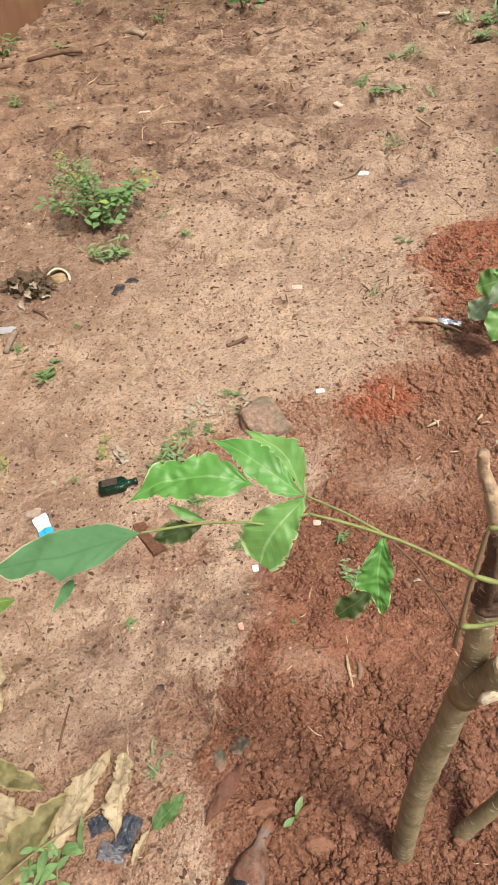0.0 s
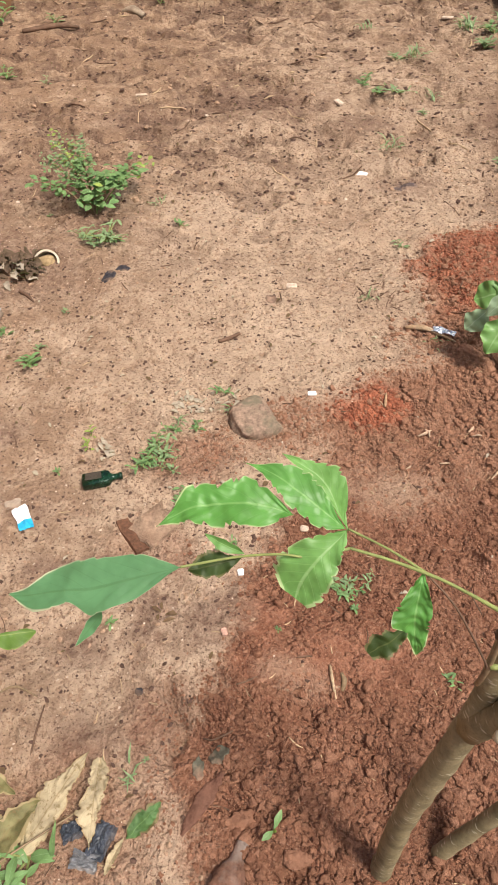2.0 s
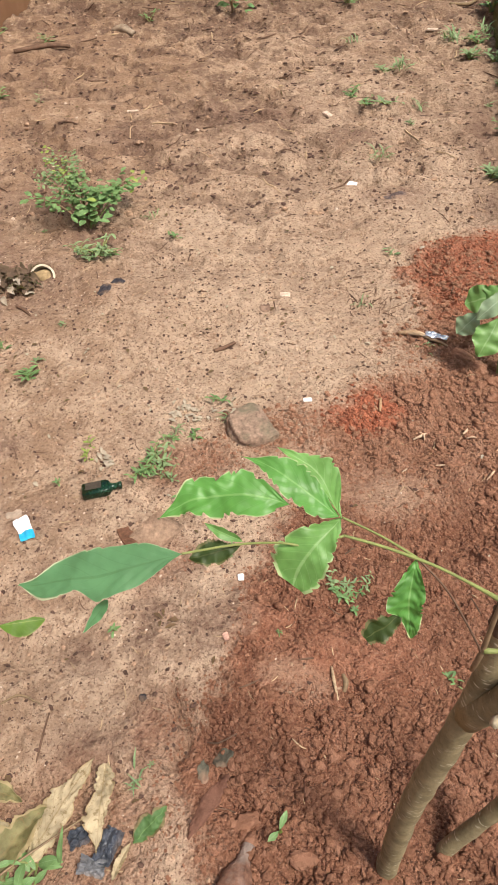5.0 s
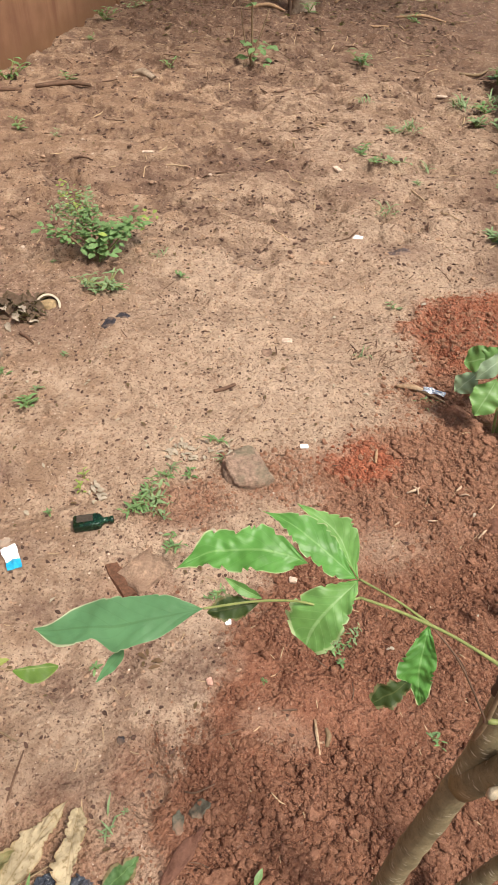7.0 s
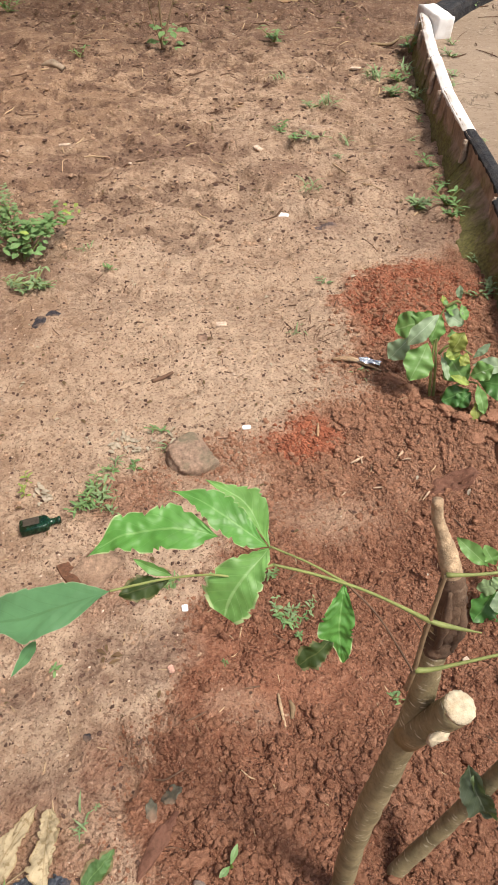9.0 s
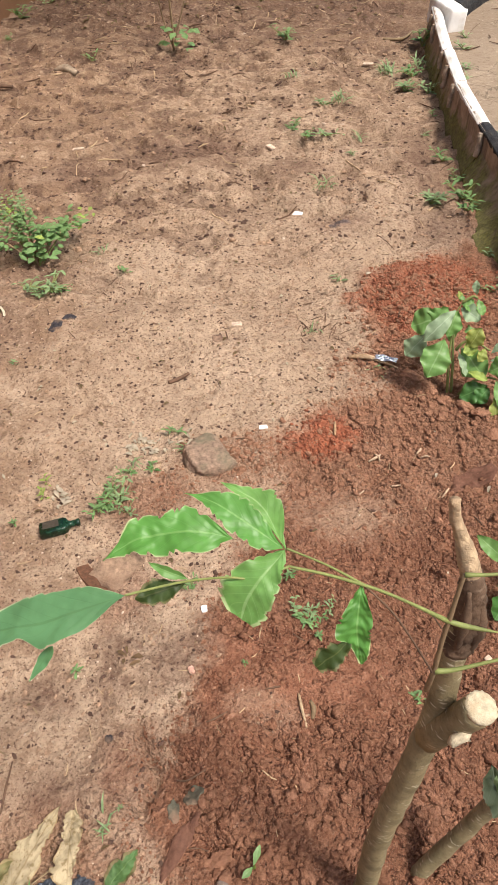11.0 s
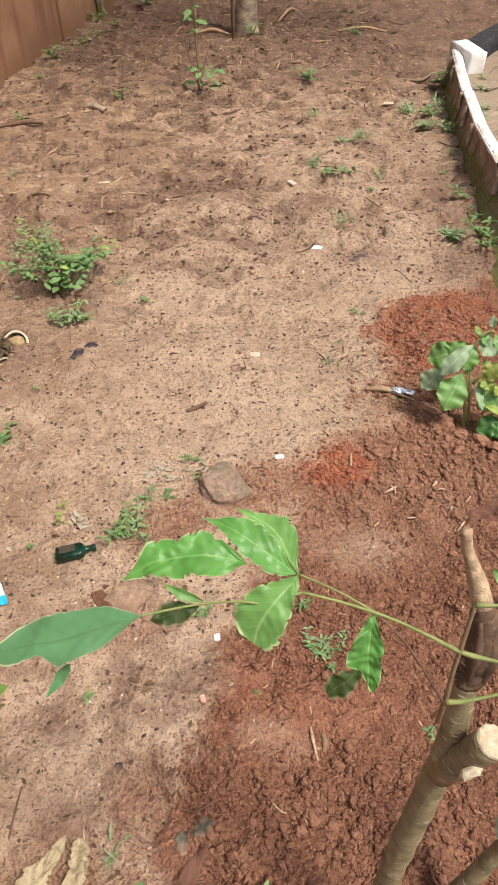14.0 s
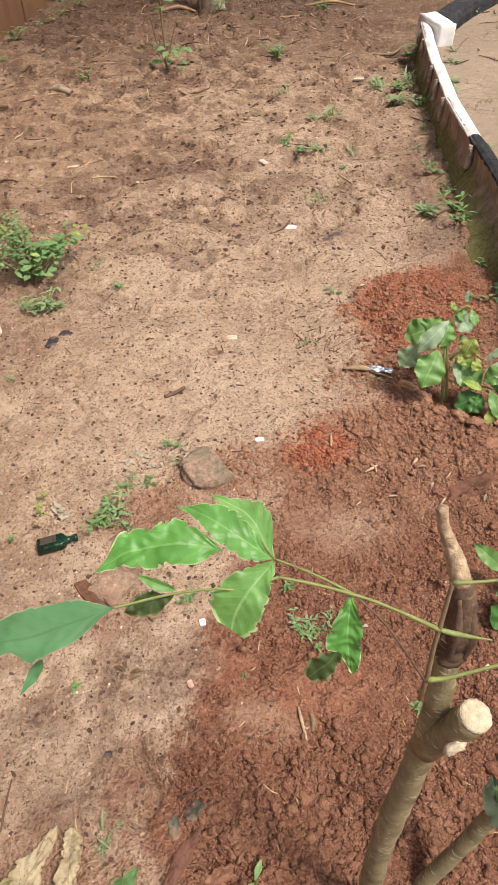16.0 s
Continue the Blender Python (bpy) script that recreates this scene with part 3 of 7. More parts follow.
GROUND = ground_material()
CLOD = clod_material()
CLOD_ONE = clod_material("red_lump", True)
WALL = wall_material()
KERB = kerb_material()
DRIVE = drive_material()
BARK = bark_material("green_brown_bark", (0.150, 0.122, 0.066), (0.310, 0.255, 0.145), (0.60, 0.54, 0.40), 1.25)
BARK_DARK = bark_material("cracked_dark_bark", (0.055, 0.036, 0.026), (0.150, 0.095, 0.062), (0.24, 0.17, 0.12))
BARK_TREE = bark_material("grey_tree_bark", (0.12, 0.080, 0.055), (0.42, 0.335, 0.24), (0.50, 0.42, 0.31), 0.6)
DEADWOOD = plain("dry_pale_wood", (0.40, 0.255, 0.145), 0.8, 0.4, 45)
PALE_CHIP = plain("pale_split_wood", (0.56, 0.41, 0.28), 0.85, 0.35, 60, 0.6, 0.003)
DEADWOOD_GREY = plain("bare_dead_wood", (0.47, 0.345, 0.22), 0.85, 0.5, 70, 0.8, 0.004, (0.27, 0.165, 0.09))
CUTWOOD = plain("fresh_cut_wood", (0.56, 0.48, 0.34), 0.85, 0.3, 160, 0.6, 0.003, (0.42, 0.31, 0.19))
WHITE_PAINT = plain("white_paint", (0.80, 0.79, 0.77), 0.6, 0.06, 30, 0.25, 0.002, (0.55, 0.50, 0.44))
BLACK_PAINT = plain("worn_black_paint", (0.034, 0.035, 0.039), 0.8, 0.6, 70, 0.9, 0.008, (0.070, 0.064, 0.060), 0.2)
LEAF = leaf_material("fresh_leaf", (0.088, 0.255, 0.050), (0.21, 0.40, 0.13), (0.50, 0.55, 0.30), 0.40, 0.475, 0.8, 0.62, 0.20)
LEAF_WORN = leaf_material("worn_leaf", (0.150, 0.330, 0.085), (0.30, 0.47, 0.20), (0.46, 0.53, 0.28), 0.42, 0.462, 0.6, 0.72, 0.25, 30.0)
LEAF_MATT = leaf_material("older_leaf", (0.100, 0.240, 0.105), (0.07, 0.17, 0.065), (0.55, 0.55, 0.36), 0.42, 0.478, 0.8, 0.75, 0.3)
LEAF_OLIVE = leaf_material("olive_leaf", (0.090, 0.175, 0.022), (0.24, 0.30, 0.08), (0.30, 0.30, 0.10), 0.4, 0.46, 0.5)
# Dark green; shade on the folded leaf's lower half is put into it.
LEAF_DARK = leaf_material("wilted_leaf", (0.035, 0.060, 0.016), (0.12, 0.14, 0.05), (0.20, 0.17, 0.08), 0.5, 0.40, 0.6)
LEAF_BUSH = leaf_material("bush_leaf", (0.150, 0.300, 0.085), (0.28, 0.42, 0.19), (0.34, 0.44, 0.16), 0.38, 0.475, 0.3, 0.8, 0.2, 18.0)
# For pale undersides and for tops whose sky gloss is put into the colour.
LEAF_PALE = leaf_material("pale_grey_leaf", (0.26, 0.36, 0.22), (0.40, 0.50, 0.36), (0.42, 0.48, 0.30), 0.45, 0.47, 0.3, 0.8)
LEAF_DEEP = leaf_material("deep_green_leaf", (0.060, 0.170, 0.040), (0.16, 0.30, 0.10), (0.20, 0.30, 0.10), 0.35, 0.47, 0.3)
LEAF_FALLEN = leaf_material("fallen_leaf", (0.085, 0.175, 0.055), (0.16, 0.26, 0.09), (0.22, 0.15, 0.08), 0.6, 0.36, 0.8, 0.45, 0.3, 26.0)
LEAF_GREY = leaf_material("wilted_grey_leaf", (0.070, 0.095, 0.058), (0.22, 0.26, 0.19), (0.16, 0.17, 0.11), 0.6, 0.46, 0.5)
LEAF_YELLOW = leaf_material("yellowing_leaf", (0.27, 0.32, 0.075), (0.38, 0.42, 0.16), (0.45, 0.30, 0.08), 0.5, 0.43, 0.5)
LEAF_DRY = leaf_material("dry_leaf", (0.47, 0.385, 0.245), (0.23, 0.155, 0.075), (0.36, 0.25, 0.13), 0.75, 0.44, 0.7, 0.55, 0.55, 34.0, 0.8)
LEAF_DRYGREEN = leaf_material("half_dry_leaf", (0.225, 0.205, 0.090), (0.22, 0.16, 0.07), (0.40, 0.31, 0.17), 0.7, 0.38, 0.8, 0.4, 0.5, 30.0, 0.8)
WEED = leaf_material("weed_leaf", (0.160, 0.280, 0.105), (0.28, 0.40, 0.20), (0.27, 0.36, 0.14), 0.5, 0.47, 0.3)
WEED_PALE = leaf_material("pale_weed_leaf", (0.22, 0.315, 0.155), (0.28, 0.42, 0.18), (0.35, 0.38, 0.14), 0.5, 0.46, 0.3)
WEED_YELLOW = leaf_material("yellow_green_leaf", (0.29, 0.38, 0.09), (0.36, 0.46, 0.10), (0.45, 0.45, 0.10), 0.5, 0.46, 0.3)
GREENSTALK = plain("green_stalk", (0.205, 0.235, 0.080), 0.5, 0.25, 80, 0.15)
BROWNSTALK = plain("brown_stalk", (0.235, 0.165, 0.095), 0.6, 0.3, 80, 0.2)
STRAW = plain("straw", (0.46, 0.33, 0.20), 0.85, 0.45, 20)
TWIG = plain("dark_twig", (0.145, 0.085, 0.055), 0.85, 0.45, 30)
PEBBLE = plain("pale_pebble", (0.55, 0.43, 0.33), 0.8, 0.4, 90)
CRUMB = plain("dark_crumb", (0.095, 0.055, 0.040), 0.95, 0.5, 90)
ROCK = plain("weathered_rock", (0.47, 0.325, 0.235), 0.95, 0.5, 85, 1.0, 0.012, (0.25, 0.225, 0.15))

# ---- large structure ----
def steps(*runs):
    """Grid lines: (from, to, step) runs laid end to end."""
    out = []
    for a, b, d in runs:
        out += list(np.arange(a, b - d * 0.5, d))
    return out + [runs[-1][1]]


def build_ground():
    grow = [2.9, 3.3, 4.0, 5.0, 7.0, 10.0, 15.0, 25.0, 45.0, 90.0, 200.0]
    xs = np.array([-v for v in reversed(grow)] + steps((-2.7, -0.95, 0.025), (-0.95, 1.25, 0.008), (1.25, 2.6, 0.03)) + grow)
    ys = np.array([-200.0, -60.0, -20.0, -8.0, -4.0, -2.0, -1.2, -0.7] + steps((-0.4, 0.32, 0.03), (0.32, 2.6, 0.008), (2.6, 5.0, 0.016), (5.0, 8.6, 0.03)) + [9.0, 9.6, 10.5, 12.0, 15.0, 20.0, 30.0, 50.0, 100.0, 250.0])
    X, Y = np.meshgrid(xs, ys)
    Z = ground_z(X, Y)
    nx, ny = len(xs), len(ys)
    verts = np.column_stack([X.ravel(), Y.ravel(), Z.ravel()])
    i = np.arange(nx * ny).reshape(ny, nx)
    quads = np.stack([i[:-1, :-1], i[:-1, 1:], i[1:, 1:], i[1:, :-1]], -1).reshape(-1, 4)
    me = bpy.data.meshes.new("ground")
    me.vertices.add(len(verts))
    me.vertices.foreach_set("co", verts.ravel())
    me.loops.add(quads.size)
    me.loops.foreach_set("vertex_index", quads.ravel())
    me.polygons.add(len(quads))
    me.polygons.foreach_set("loop_start", np.arange(0, quads.size, 4))
    me.polygons.foreach_set("use_smooth", np.ones(len(quads), bool))
    me.update(calc_edges=True)
    x, y = verts[:, 0], verts[:, 1]
    fields = {"trod": trod(x, y), "soil": tilled(x, y), "red": deep_red(x, y), "darkened": darkened(x, y), "crumbly": crumbly(x, y), "brown": smooth(1.16, 1.45, y), "near": 1 - smooth(1.2, 1.6, y), "west": smooth(-0.05, -0.45, x) * (1 - smooth(4.0, 5.0, y)), "back": smooth(4.5, 6.0, y + 1.0 * (fbm(x, y, 0.7, 23) - 0.5) - 0.5 * smooth(-0.6, -1.6, x)), "far": smooth(2.3, 4.0, y + 1.2 * (fbm(x, y, 0.9, 21) - 0.5)) * (1 - 0.55 * smooth(-0.4, 0.5, x) * (1 - smooth(4.2, 5.4, y)))}
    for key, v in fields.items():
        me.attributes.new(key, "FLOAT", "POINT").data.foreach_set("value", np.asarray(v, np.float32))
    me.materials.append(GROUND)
    return tagged(new("ground", me), "trodden sandy yard with freshly dug red-brown soil", "ground", kind="structure")


GROUND_OB = build_ground()

# yard wall of orange plaster
WALL_A, WALL_B = Vector((-2.85, -2.1, 0)), Vector((-0.28, 10.4, 0))


def build_wall():
    d = (WALL_B - WALL_A).normalized()
    out = Vector((-d.y, d.x, 0)) * 0.2
    n, k = 84, 14
    verts, faces = [], []
    for i in range(n + 1):
        p = WALL_A.lerp(WALL_B, i / n)
        for j in range(k + 1):
            z = -0.1 + 2.5 * j / k
            off = 0.012 * (fbm(i * 0.14, z, 0.5, 31) - 0.5)
            verts.append((p.x + off, p.y, z))
    for i in range(n):
        for j in range(k):
            a = i * (k + 1) + j
            faces.append((a, a + k + 1, a + k + 2, a + 1))
    o = len(verts)
    for p in (WALL_A, WALL_B):
        for z in (-0.1, 2.4):
            verts.append((p.x + out.x, p.y + out.y, z))
    bl, tl, br, tr = 0, k, n * (k + 1), n * (k + 1) + k
    faces += [(o, o + 1, o + 3, o + 2), (bl, tl, o + 1, o), (br, o + 2, o + 3, tr), (tl, tr, o + 3, o + 1)]
    wall = link_mesh("wall_west", verts, faces, WALL, None, "", False)
    tagged(wall, "orange-brown plastered yard wall with dark damp stains", "wall", kind="structure")
    # dark projecting pier and stub at its foot
    for (x, y, w, h, m) in ((-1.145, 6.22, 0.05, 2.4, WALL), (-0.955, 6.95, 0.045, 0.22, KERB)):
        bm = bmesh.new()
        bmesh.ops.create_cube(bm, size=1, matrix=Matrix.Translation((x, y, h / 2 - 0.05)) @ Matrix.Rotation(radians(-12), 4, "Z") @ Matrix.Diagonal((w, w * 1.4, h, 1)))
        bmesh.ops.bevel(bm, geom=bm.edges[:], offset=0.006, segments=1, affect="EDGES")
        part("pier", bm, m, wall, "dark stained wall pier", False)


build_wall()

# kerb: a thin low wall of blocks, the yard on one side and the higher drive on the other
KERB_LINE = [(0.90, -6.0), (1.16, 0.2), (1.21, 1.3), (1.245, 1.95), (1.280, 2.36), (1.308, 2.54), (1.330, 2.8), (1.338, 3.05), (1.342, 3.25), (1.362, 3.7), (1.425, 4.25), (1.475, 4.6), (1.535, 4.98)]
KERB_TOP, KERB_THICK, DRIVE_Z = 0.188, 0.050, 0.10


def kerb_x(y):
    p = np.array(KERB_LINE)
    return float(np.interp(y, p[:, 1], p[:, 0]))


def footing(y, z):
    """How far the mossy foot of the kerb runs out into the yard."""
    return -(0.028 + 0.075 * float((1 - smooth(2.6, 3.6, y)) * smooth(2.30, 2.55, y))) * max(0.0, 1 - max(z, 0.0) / 0.105) ** 1.2


def kerb_block(y0, y1, seed, parent):
    """One block of the kerb, its face uneven, its top edge worn."""
    rnd = random.Random(seed)
    lean, lift, push = rnd.uniform(-0.006, 0.006), rnd.uniform(-0.002, 0.003), rnd.uniform(-0.003, 0.003)
    if y1 < 2.63:
        lift, push = lift - 0.012, push - 0.018
    rows = max(3, int((y1 - y0) / 0.03))
    prof = [(0.0, -0.05), (0.0, 0.0), (0.0, 0.025), (0.0, 0.05), (0.0, 0.075), (0.0, 0.10), (0.0, 0.15), (0.001, KERB_TOP - 0.014), (0.007, KERB_TOP - 0.003), (0.015, KERB_TOP), (KERB_THICK - 0.012, KERB_TOP), (KERB_THICK, KERB_TOP - 0.01), (KERB_THICK, 0.10), (KERB_THICK, -0.05)]
    verts, faces, k = [], [], len(prof)
    for i in range(rows + 1):
        y = y0 + (y1 - y0) * i / rows
        x = kerb_x(y) + push
        for (u, z) in prof:
            j = 0.010 * (fbm(y, z, 0.06, 40 + seed % 7) - 0.5) * (1 if 0 <= z < KERB_TOP - 0.02 else 0.5)
            verts.append((x + u + lean * z * 6 + j + (footing(y, z) if u < 0.03 else 0), y, z + (lift if z > 0.12 else 0) + 0.5 * j))
    for i in range(rows):
        for j in range(k - 1):
            a = i * k + j
            faces.append((a, a + 1, a + k + 1, a + k))
    faces += [tuple(range(k)), tuple(reversed(range(rows * k, rows * k + k)))]
    ob = link_mesh("kerb_block", verts, faces, KERB, parent)
    return push, lift


def paint_coat(y0, y1, push, lift, mat, parent, seed, name):
    """Paint on the top of the kerb, run a little down the face with a ragged edge."""
    rnd = random.Random(seed)
    rows = max(4, int((y1 - y0) / 0.012))
    verts, faces, k = [], [], 6
    for i in range(rows + 1):
        y = y0 + (y1 - y0) * i / rows
        x = kerb_x(y) + push
        drop = 0.006 + 0.016 * float(nz(y, 0.3, 0.02, seed)) + 0.03 * max(0.0, float(nz(y, 0.9, 0.035, seed + 2)) - 0.7)
        inset = 0.006 * float(nz(y, 0.7, 0.03, seed + 5))
        e = 0.003
        for (u, z) in ((-e - 0.002, KERB_TOP - drop), (-e, KERB_TOP - 0.006), (0.010 + inset, KERB_TOP + e), (KERB_THICK - 0.012, KERB_TOP + e), (KERB_THICK + e, KERB_TOP - 0.008), (KERB_THICK + e, KERB_TOP - 0.05)):
            verts.append((x + u, y, z + lift))
    for i in range(rows):
        for j in range(k - 1):
            a = i * k + j
            faces.append((a, a + 1, a + k + 1, a + k))
    return link_mesh(name, verts, faces, mat, parent)


def build_kerb():
    kerb = thing("kerb_wall", (0, 0, 0), "low mossy block kerb with chipped black and white paint on top", "kerb", kind="structure")
    cuts = [-6.0, -4.5, -3.0, -1.5, -0.6, 0.25, 0.75, 1.25, 1.72, 2.12, 2.62, 3.13, 3.70, 4.16, 4.62, 4.96]
    n = 0
    for a, b in zip(cuts[:-1], cuts[1:]):
        push, lift = kerb_block(a + 0.0003, b - 0.0003, 17 + n, kerb)
        edge = 3.215
        spans = [(a, b)] if not a < edge < b else [(a, edge), (edge, b)]
        for s0, s1 in spans:
            paint_coat(s0 + 0.001, s1 - 0.001, push, lift, BLACK_PAINT if s1 <= edge + 0.01 else WHITE_PAINT, kerb, 50 + n, "paint")
        n += 1
    # mortar run out of the joints, standing proud as ribs
    for i, y in enumerate(cuts[1:-1] + [3.95, 4.80]):
        pts, h = [], KERB_TOP - 0.012
        for s in np.linspace(0, 1, 9):
            zz = h - s * (0.082 + 0.012 * (i % 3))
            pts.append((kerb_x(y) + footing(y, zz) * 0.8 - 0.011 + 0.002 * math.sin(9 * s + i), y + 0.004 * math.sin(4 * s + i * 2), zz))
        v, f = tube(pts, [0.009, 0.013, 0.014, 0.014, 0.014, 0.014, 0.013, 0.013, 0.012], 10, True, 0.12, i)
        link_mesh("mortar_rib", v, f, RIB, kerb, "pale run of mortar at a joint")
    # wide white end block
    bm = bmesh.new()
    m = Matrix.Translation((1.598, 4.87, 0.085)) @ Matrix.Rotation(radians(13), 4, "Z") @ Matrix.Rotation(radians(4), 4, "Y") @ Matrix.Diagonal((0.092, 0.25, 0.25, 1))
    bmesh.ops.create_cube(bm, size=1, matrix=m)
    bmesh.ops.subdivide_edges(bm, edges=bm.edges[:], cuts=5, use_grid_fill=True)
    for v in bm.verts:
        v.co += Vector((1, 1, 0.7)) * 0.006 * noise.noise(v.co * 14)
    block = part("end_block", bm, KERB, kerb, "broad end block painted white", False)
    bm = bmesh.new()
    m = Matrix.Translation((1.602, 4.868, 0.152)) @ Matrix.Rotation(radians(13), 4, "Z") @ Matrix.Rotation(radians(4), 4, "Y") @ Matrix.Diagonal((0.108, 0.285, 0.134, 1))
    bmesh.ops.create_cube(bm, size=1, matrix=m)
    bmesh.ops.subdivide_edges(bm, edges=bm.edges[:], cuts=7, use_grid_fill=True)
    bmesh.ops.smooth_vert(bm, verts=bm.verts[:], factor=0.5, use_axis_x=True, use_axis_y=True, use_axis_z=True)
    for v in bm.verts:
        v.co += Vector((1, 1, 1)) * 0.005 * noise.noise(v.co * 16)
    part("paint", bm, WHITE_PAINT, block, "thick white paint")
    # black arc that carries the kerb round the drive
    arc = spline([(1.655, 5.00), (1.86, 5.28), (2.10, 5.57), (2.37, 5.86), (2.75, 6.15), (3.4, 6.42), (4.4, 6.55)], 60)
    verts, faces = [], []
    prof = [(-0.075, -0.05), (-0.075, 0.15), (-0.066, 0.185), (-0.045, 0.196), (0.045, 0.196), (0.066, 0.185), (0.078, 0.15), (0.082, 0.02)]
    for i, p in enumerate(arc):
        d = arc[min(i + 1, 59)] - arc[max(i - 1, 0)]
        d = d / np.linalg.norm(d)
        nrm = np.array((d[1], -d[0]))
        for (u, z) in prof:
            q = p + nrm * (u + 0.006 * (float(nz(i * 0.1, z, 0.2, 61)) - 0.5))
            verts.append((q[0], q[1], z + 0.006 * (float(nz(i * 0.1, u, 0.25, 62)) - 0.5)))
    k = len(prof)
    for i in range(59):
        for j in range(k - 1):
            a = i * k + j
            faces.append((a, a + 1, a + k + 1, a + k))
    faces += [tuple(range(k)), tuple(reversed(range(59 * k, 60 * k)))]
    ends = [i for i, p in enumerate(arc) if p[0] < 2.43][-1]
    link_mesh("curved_kerb", verts[:(ends + 1) * k], faces[:ends * (k - 1)] + [faces[-2], tuple(reversed(range(ends * k, ends * k + k)))], BLACK_PAINT, kerb, "curved kerb painted black")
    tail = [tuple(i - (ends + 0) * k for i in f) for f in faces[ends * (k - 1):59 * (k - 1)]]
    link_mesh("curved_kerb", verts[ends * k:], tail + [tuple(range(k)), tuple(reversed(range((59 - ends) * k, (60 - ends) * k)))], WHITE_PAINT, kerb, "curved kerb painted white")


RIB = plain("pale_mortar", (0.40, 0.315, 0.24), 0.95, 0.45, 40, 0.8, 0.006, (0.17, 0.125, 0.09))
build_kerb()


def build_drive():
    pts = [(kerb_x(y) + 0.03, y) for y in np.linspace(-6.0, 4.7, 70)] + [(1.64, 4.80), (1.68, 4.98), (1.88, 5.26), (2.12, 5.55), (2.39, 5.84), (2.77, 6.13), (3.4, 6.40), (4.4, 6.53)]
    pts = np.array(pts)
    u = np.linspace(0, 1, 70) ** 2.2
    verts, faces = [], []
    for (x0, y) in pts:
        for k in u:
            x = x0 + (9.0 - x0) * k
            z = DRIVE_Z + 0.012 * (float(fbm(x, y, 0.35, 71)) - 0.5) + 0.006 * (float(fbm(x, y, 0.06, 72)) - 0.5)
            verts.append((x, y, z))
    n = len(u)
    for i in range(len(pts) - 1):
        for j in range(n - 1):
            a = i * n + j
            faces.append((a, a + 1, a + n + 1, a + n))
    o = len(verts)
    ob = link_mesh("drive", verts, faces, DRIVE, None, "", True)
    tagged(ob, "raised drive of pale crusted cracked sand", "drive", kind="structure")


build_drive()


# ---- tree at the back of the yard ----
def build_tree(x, y):
    tree = thing("tree", (x, y, 0), "yard tree with a rough grey-brown trunk", "tree")
    trunk = [(0, 0, -0.1), (0.0, 0.0, 0.1), (0.02, 0.01, 0.5), (-0.03, 0.02, 1.1), (0.02, 0.05, 1.9), (0.06, 0.02, 2.6), (0.1, 0.0, 3.4)]
    sp = spline([(*p, r) for p, r in zip(trunk, (0.12, 0.088, 0.076, 0.072, 0.066, 0.058, 0.04))], 40)
    v, f = tube(sp[:, :3], sp[:, 3], 16, True, 0.07, 3)
    link_mesh("trunk", v, f, BARK_TREE, tree, "", True)
    rnd = random.Random(8)
    tips = []
    for k in range(9):
        a = k * 2.4 + rnd.uniform(-0.3, 0.3)
        z0 = 1.9 + 0.17 * k
        r = rnd.uniform(1.0, 1.7)
        end = Vector((math.cos(a) * r, math.sin(a) * r, z0 + rnd.uniform(0.7, 1.2)))
        mid = end * 0.5 + Vector((0, 0, z0 * 0.5 + 0.25))
        mid.x, mid.y = end.x * 0.45, end.y * 0.45
        sp = spline([(0.03, 0.02, z0, 0.045), (*mid, 0.03), (*end, 0.01)], 10)
        v, f = tube(sp[:, :3], sp[:, 3], 7, True, 0.08, k)
        link_mesh("limb", v, f, BARK_TREE, tree, "", True)
        tips += [end, Vector(mid) * 0.4 + end * 0.6, end + Vector((rnd.uniform(-0.4, 0.4), rnd.uniform(-0.4, 0.4), 0.4))]
    pieces = []
    for c in tips:
        for _ in range(75):
            o = Vector((rnd.gauss(0, 0.32), rnd.gauss(0, 0.32), rnd.gauss(0, 0.2)))
            b = c + o
            t = b + Vector((rnd.uniform(-1, 1), rnd.uniform(-1, 1), rnd.uniform(-0.8, 0.2))).normalized() * rnd.uniform(0.09, 0.16)
            pieces.append(blade(b, t, 0.055, (rnd.uniform(-0.4, 0.4), rnd.uniform(-0.4, 0.4), 1), 0.2, 0.05, 0, 0.02, 0.45, 4, 2, rnd.randint(0, 999)))
    v, f, uv = join(pieces)
    ob = link_mesh("crown", v, f, WEED, tree, "", True, uv)
    return tree


build_tree(0.262, 6.30)

# ---- near plant: pruned stem, side shoot and leaves ----
def stalk(name, pts, radii, mat, parent, label="", n=14, sides=8, rough=0.03):
    sp = spline([(*p, r) for p, r in zip(pts, radii)], n)
    v, f = tube(sp[:, :3], sp[:, 3], sides, True, rough, len(pts))
    if sides >= 12:
        k = max(radii)
        v = [p + Vector((noise.noise(p * 28), noise.noise(p * 28 + Vector((7, 3, 1))), noise.noise(p * 28 + Vector((2, 9, 5))))) * k * 0.10 for p in v]
    return link_mesh(name, v, f, mat, parent, label, True)


def leaf(parent, base, tip, width, mat, name="leaf", label="", **shape):
    v, f, uv = blade(base, tip, width, **shape)
    return link_mesh(name, v, f, mat, parent, label, True, uv)


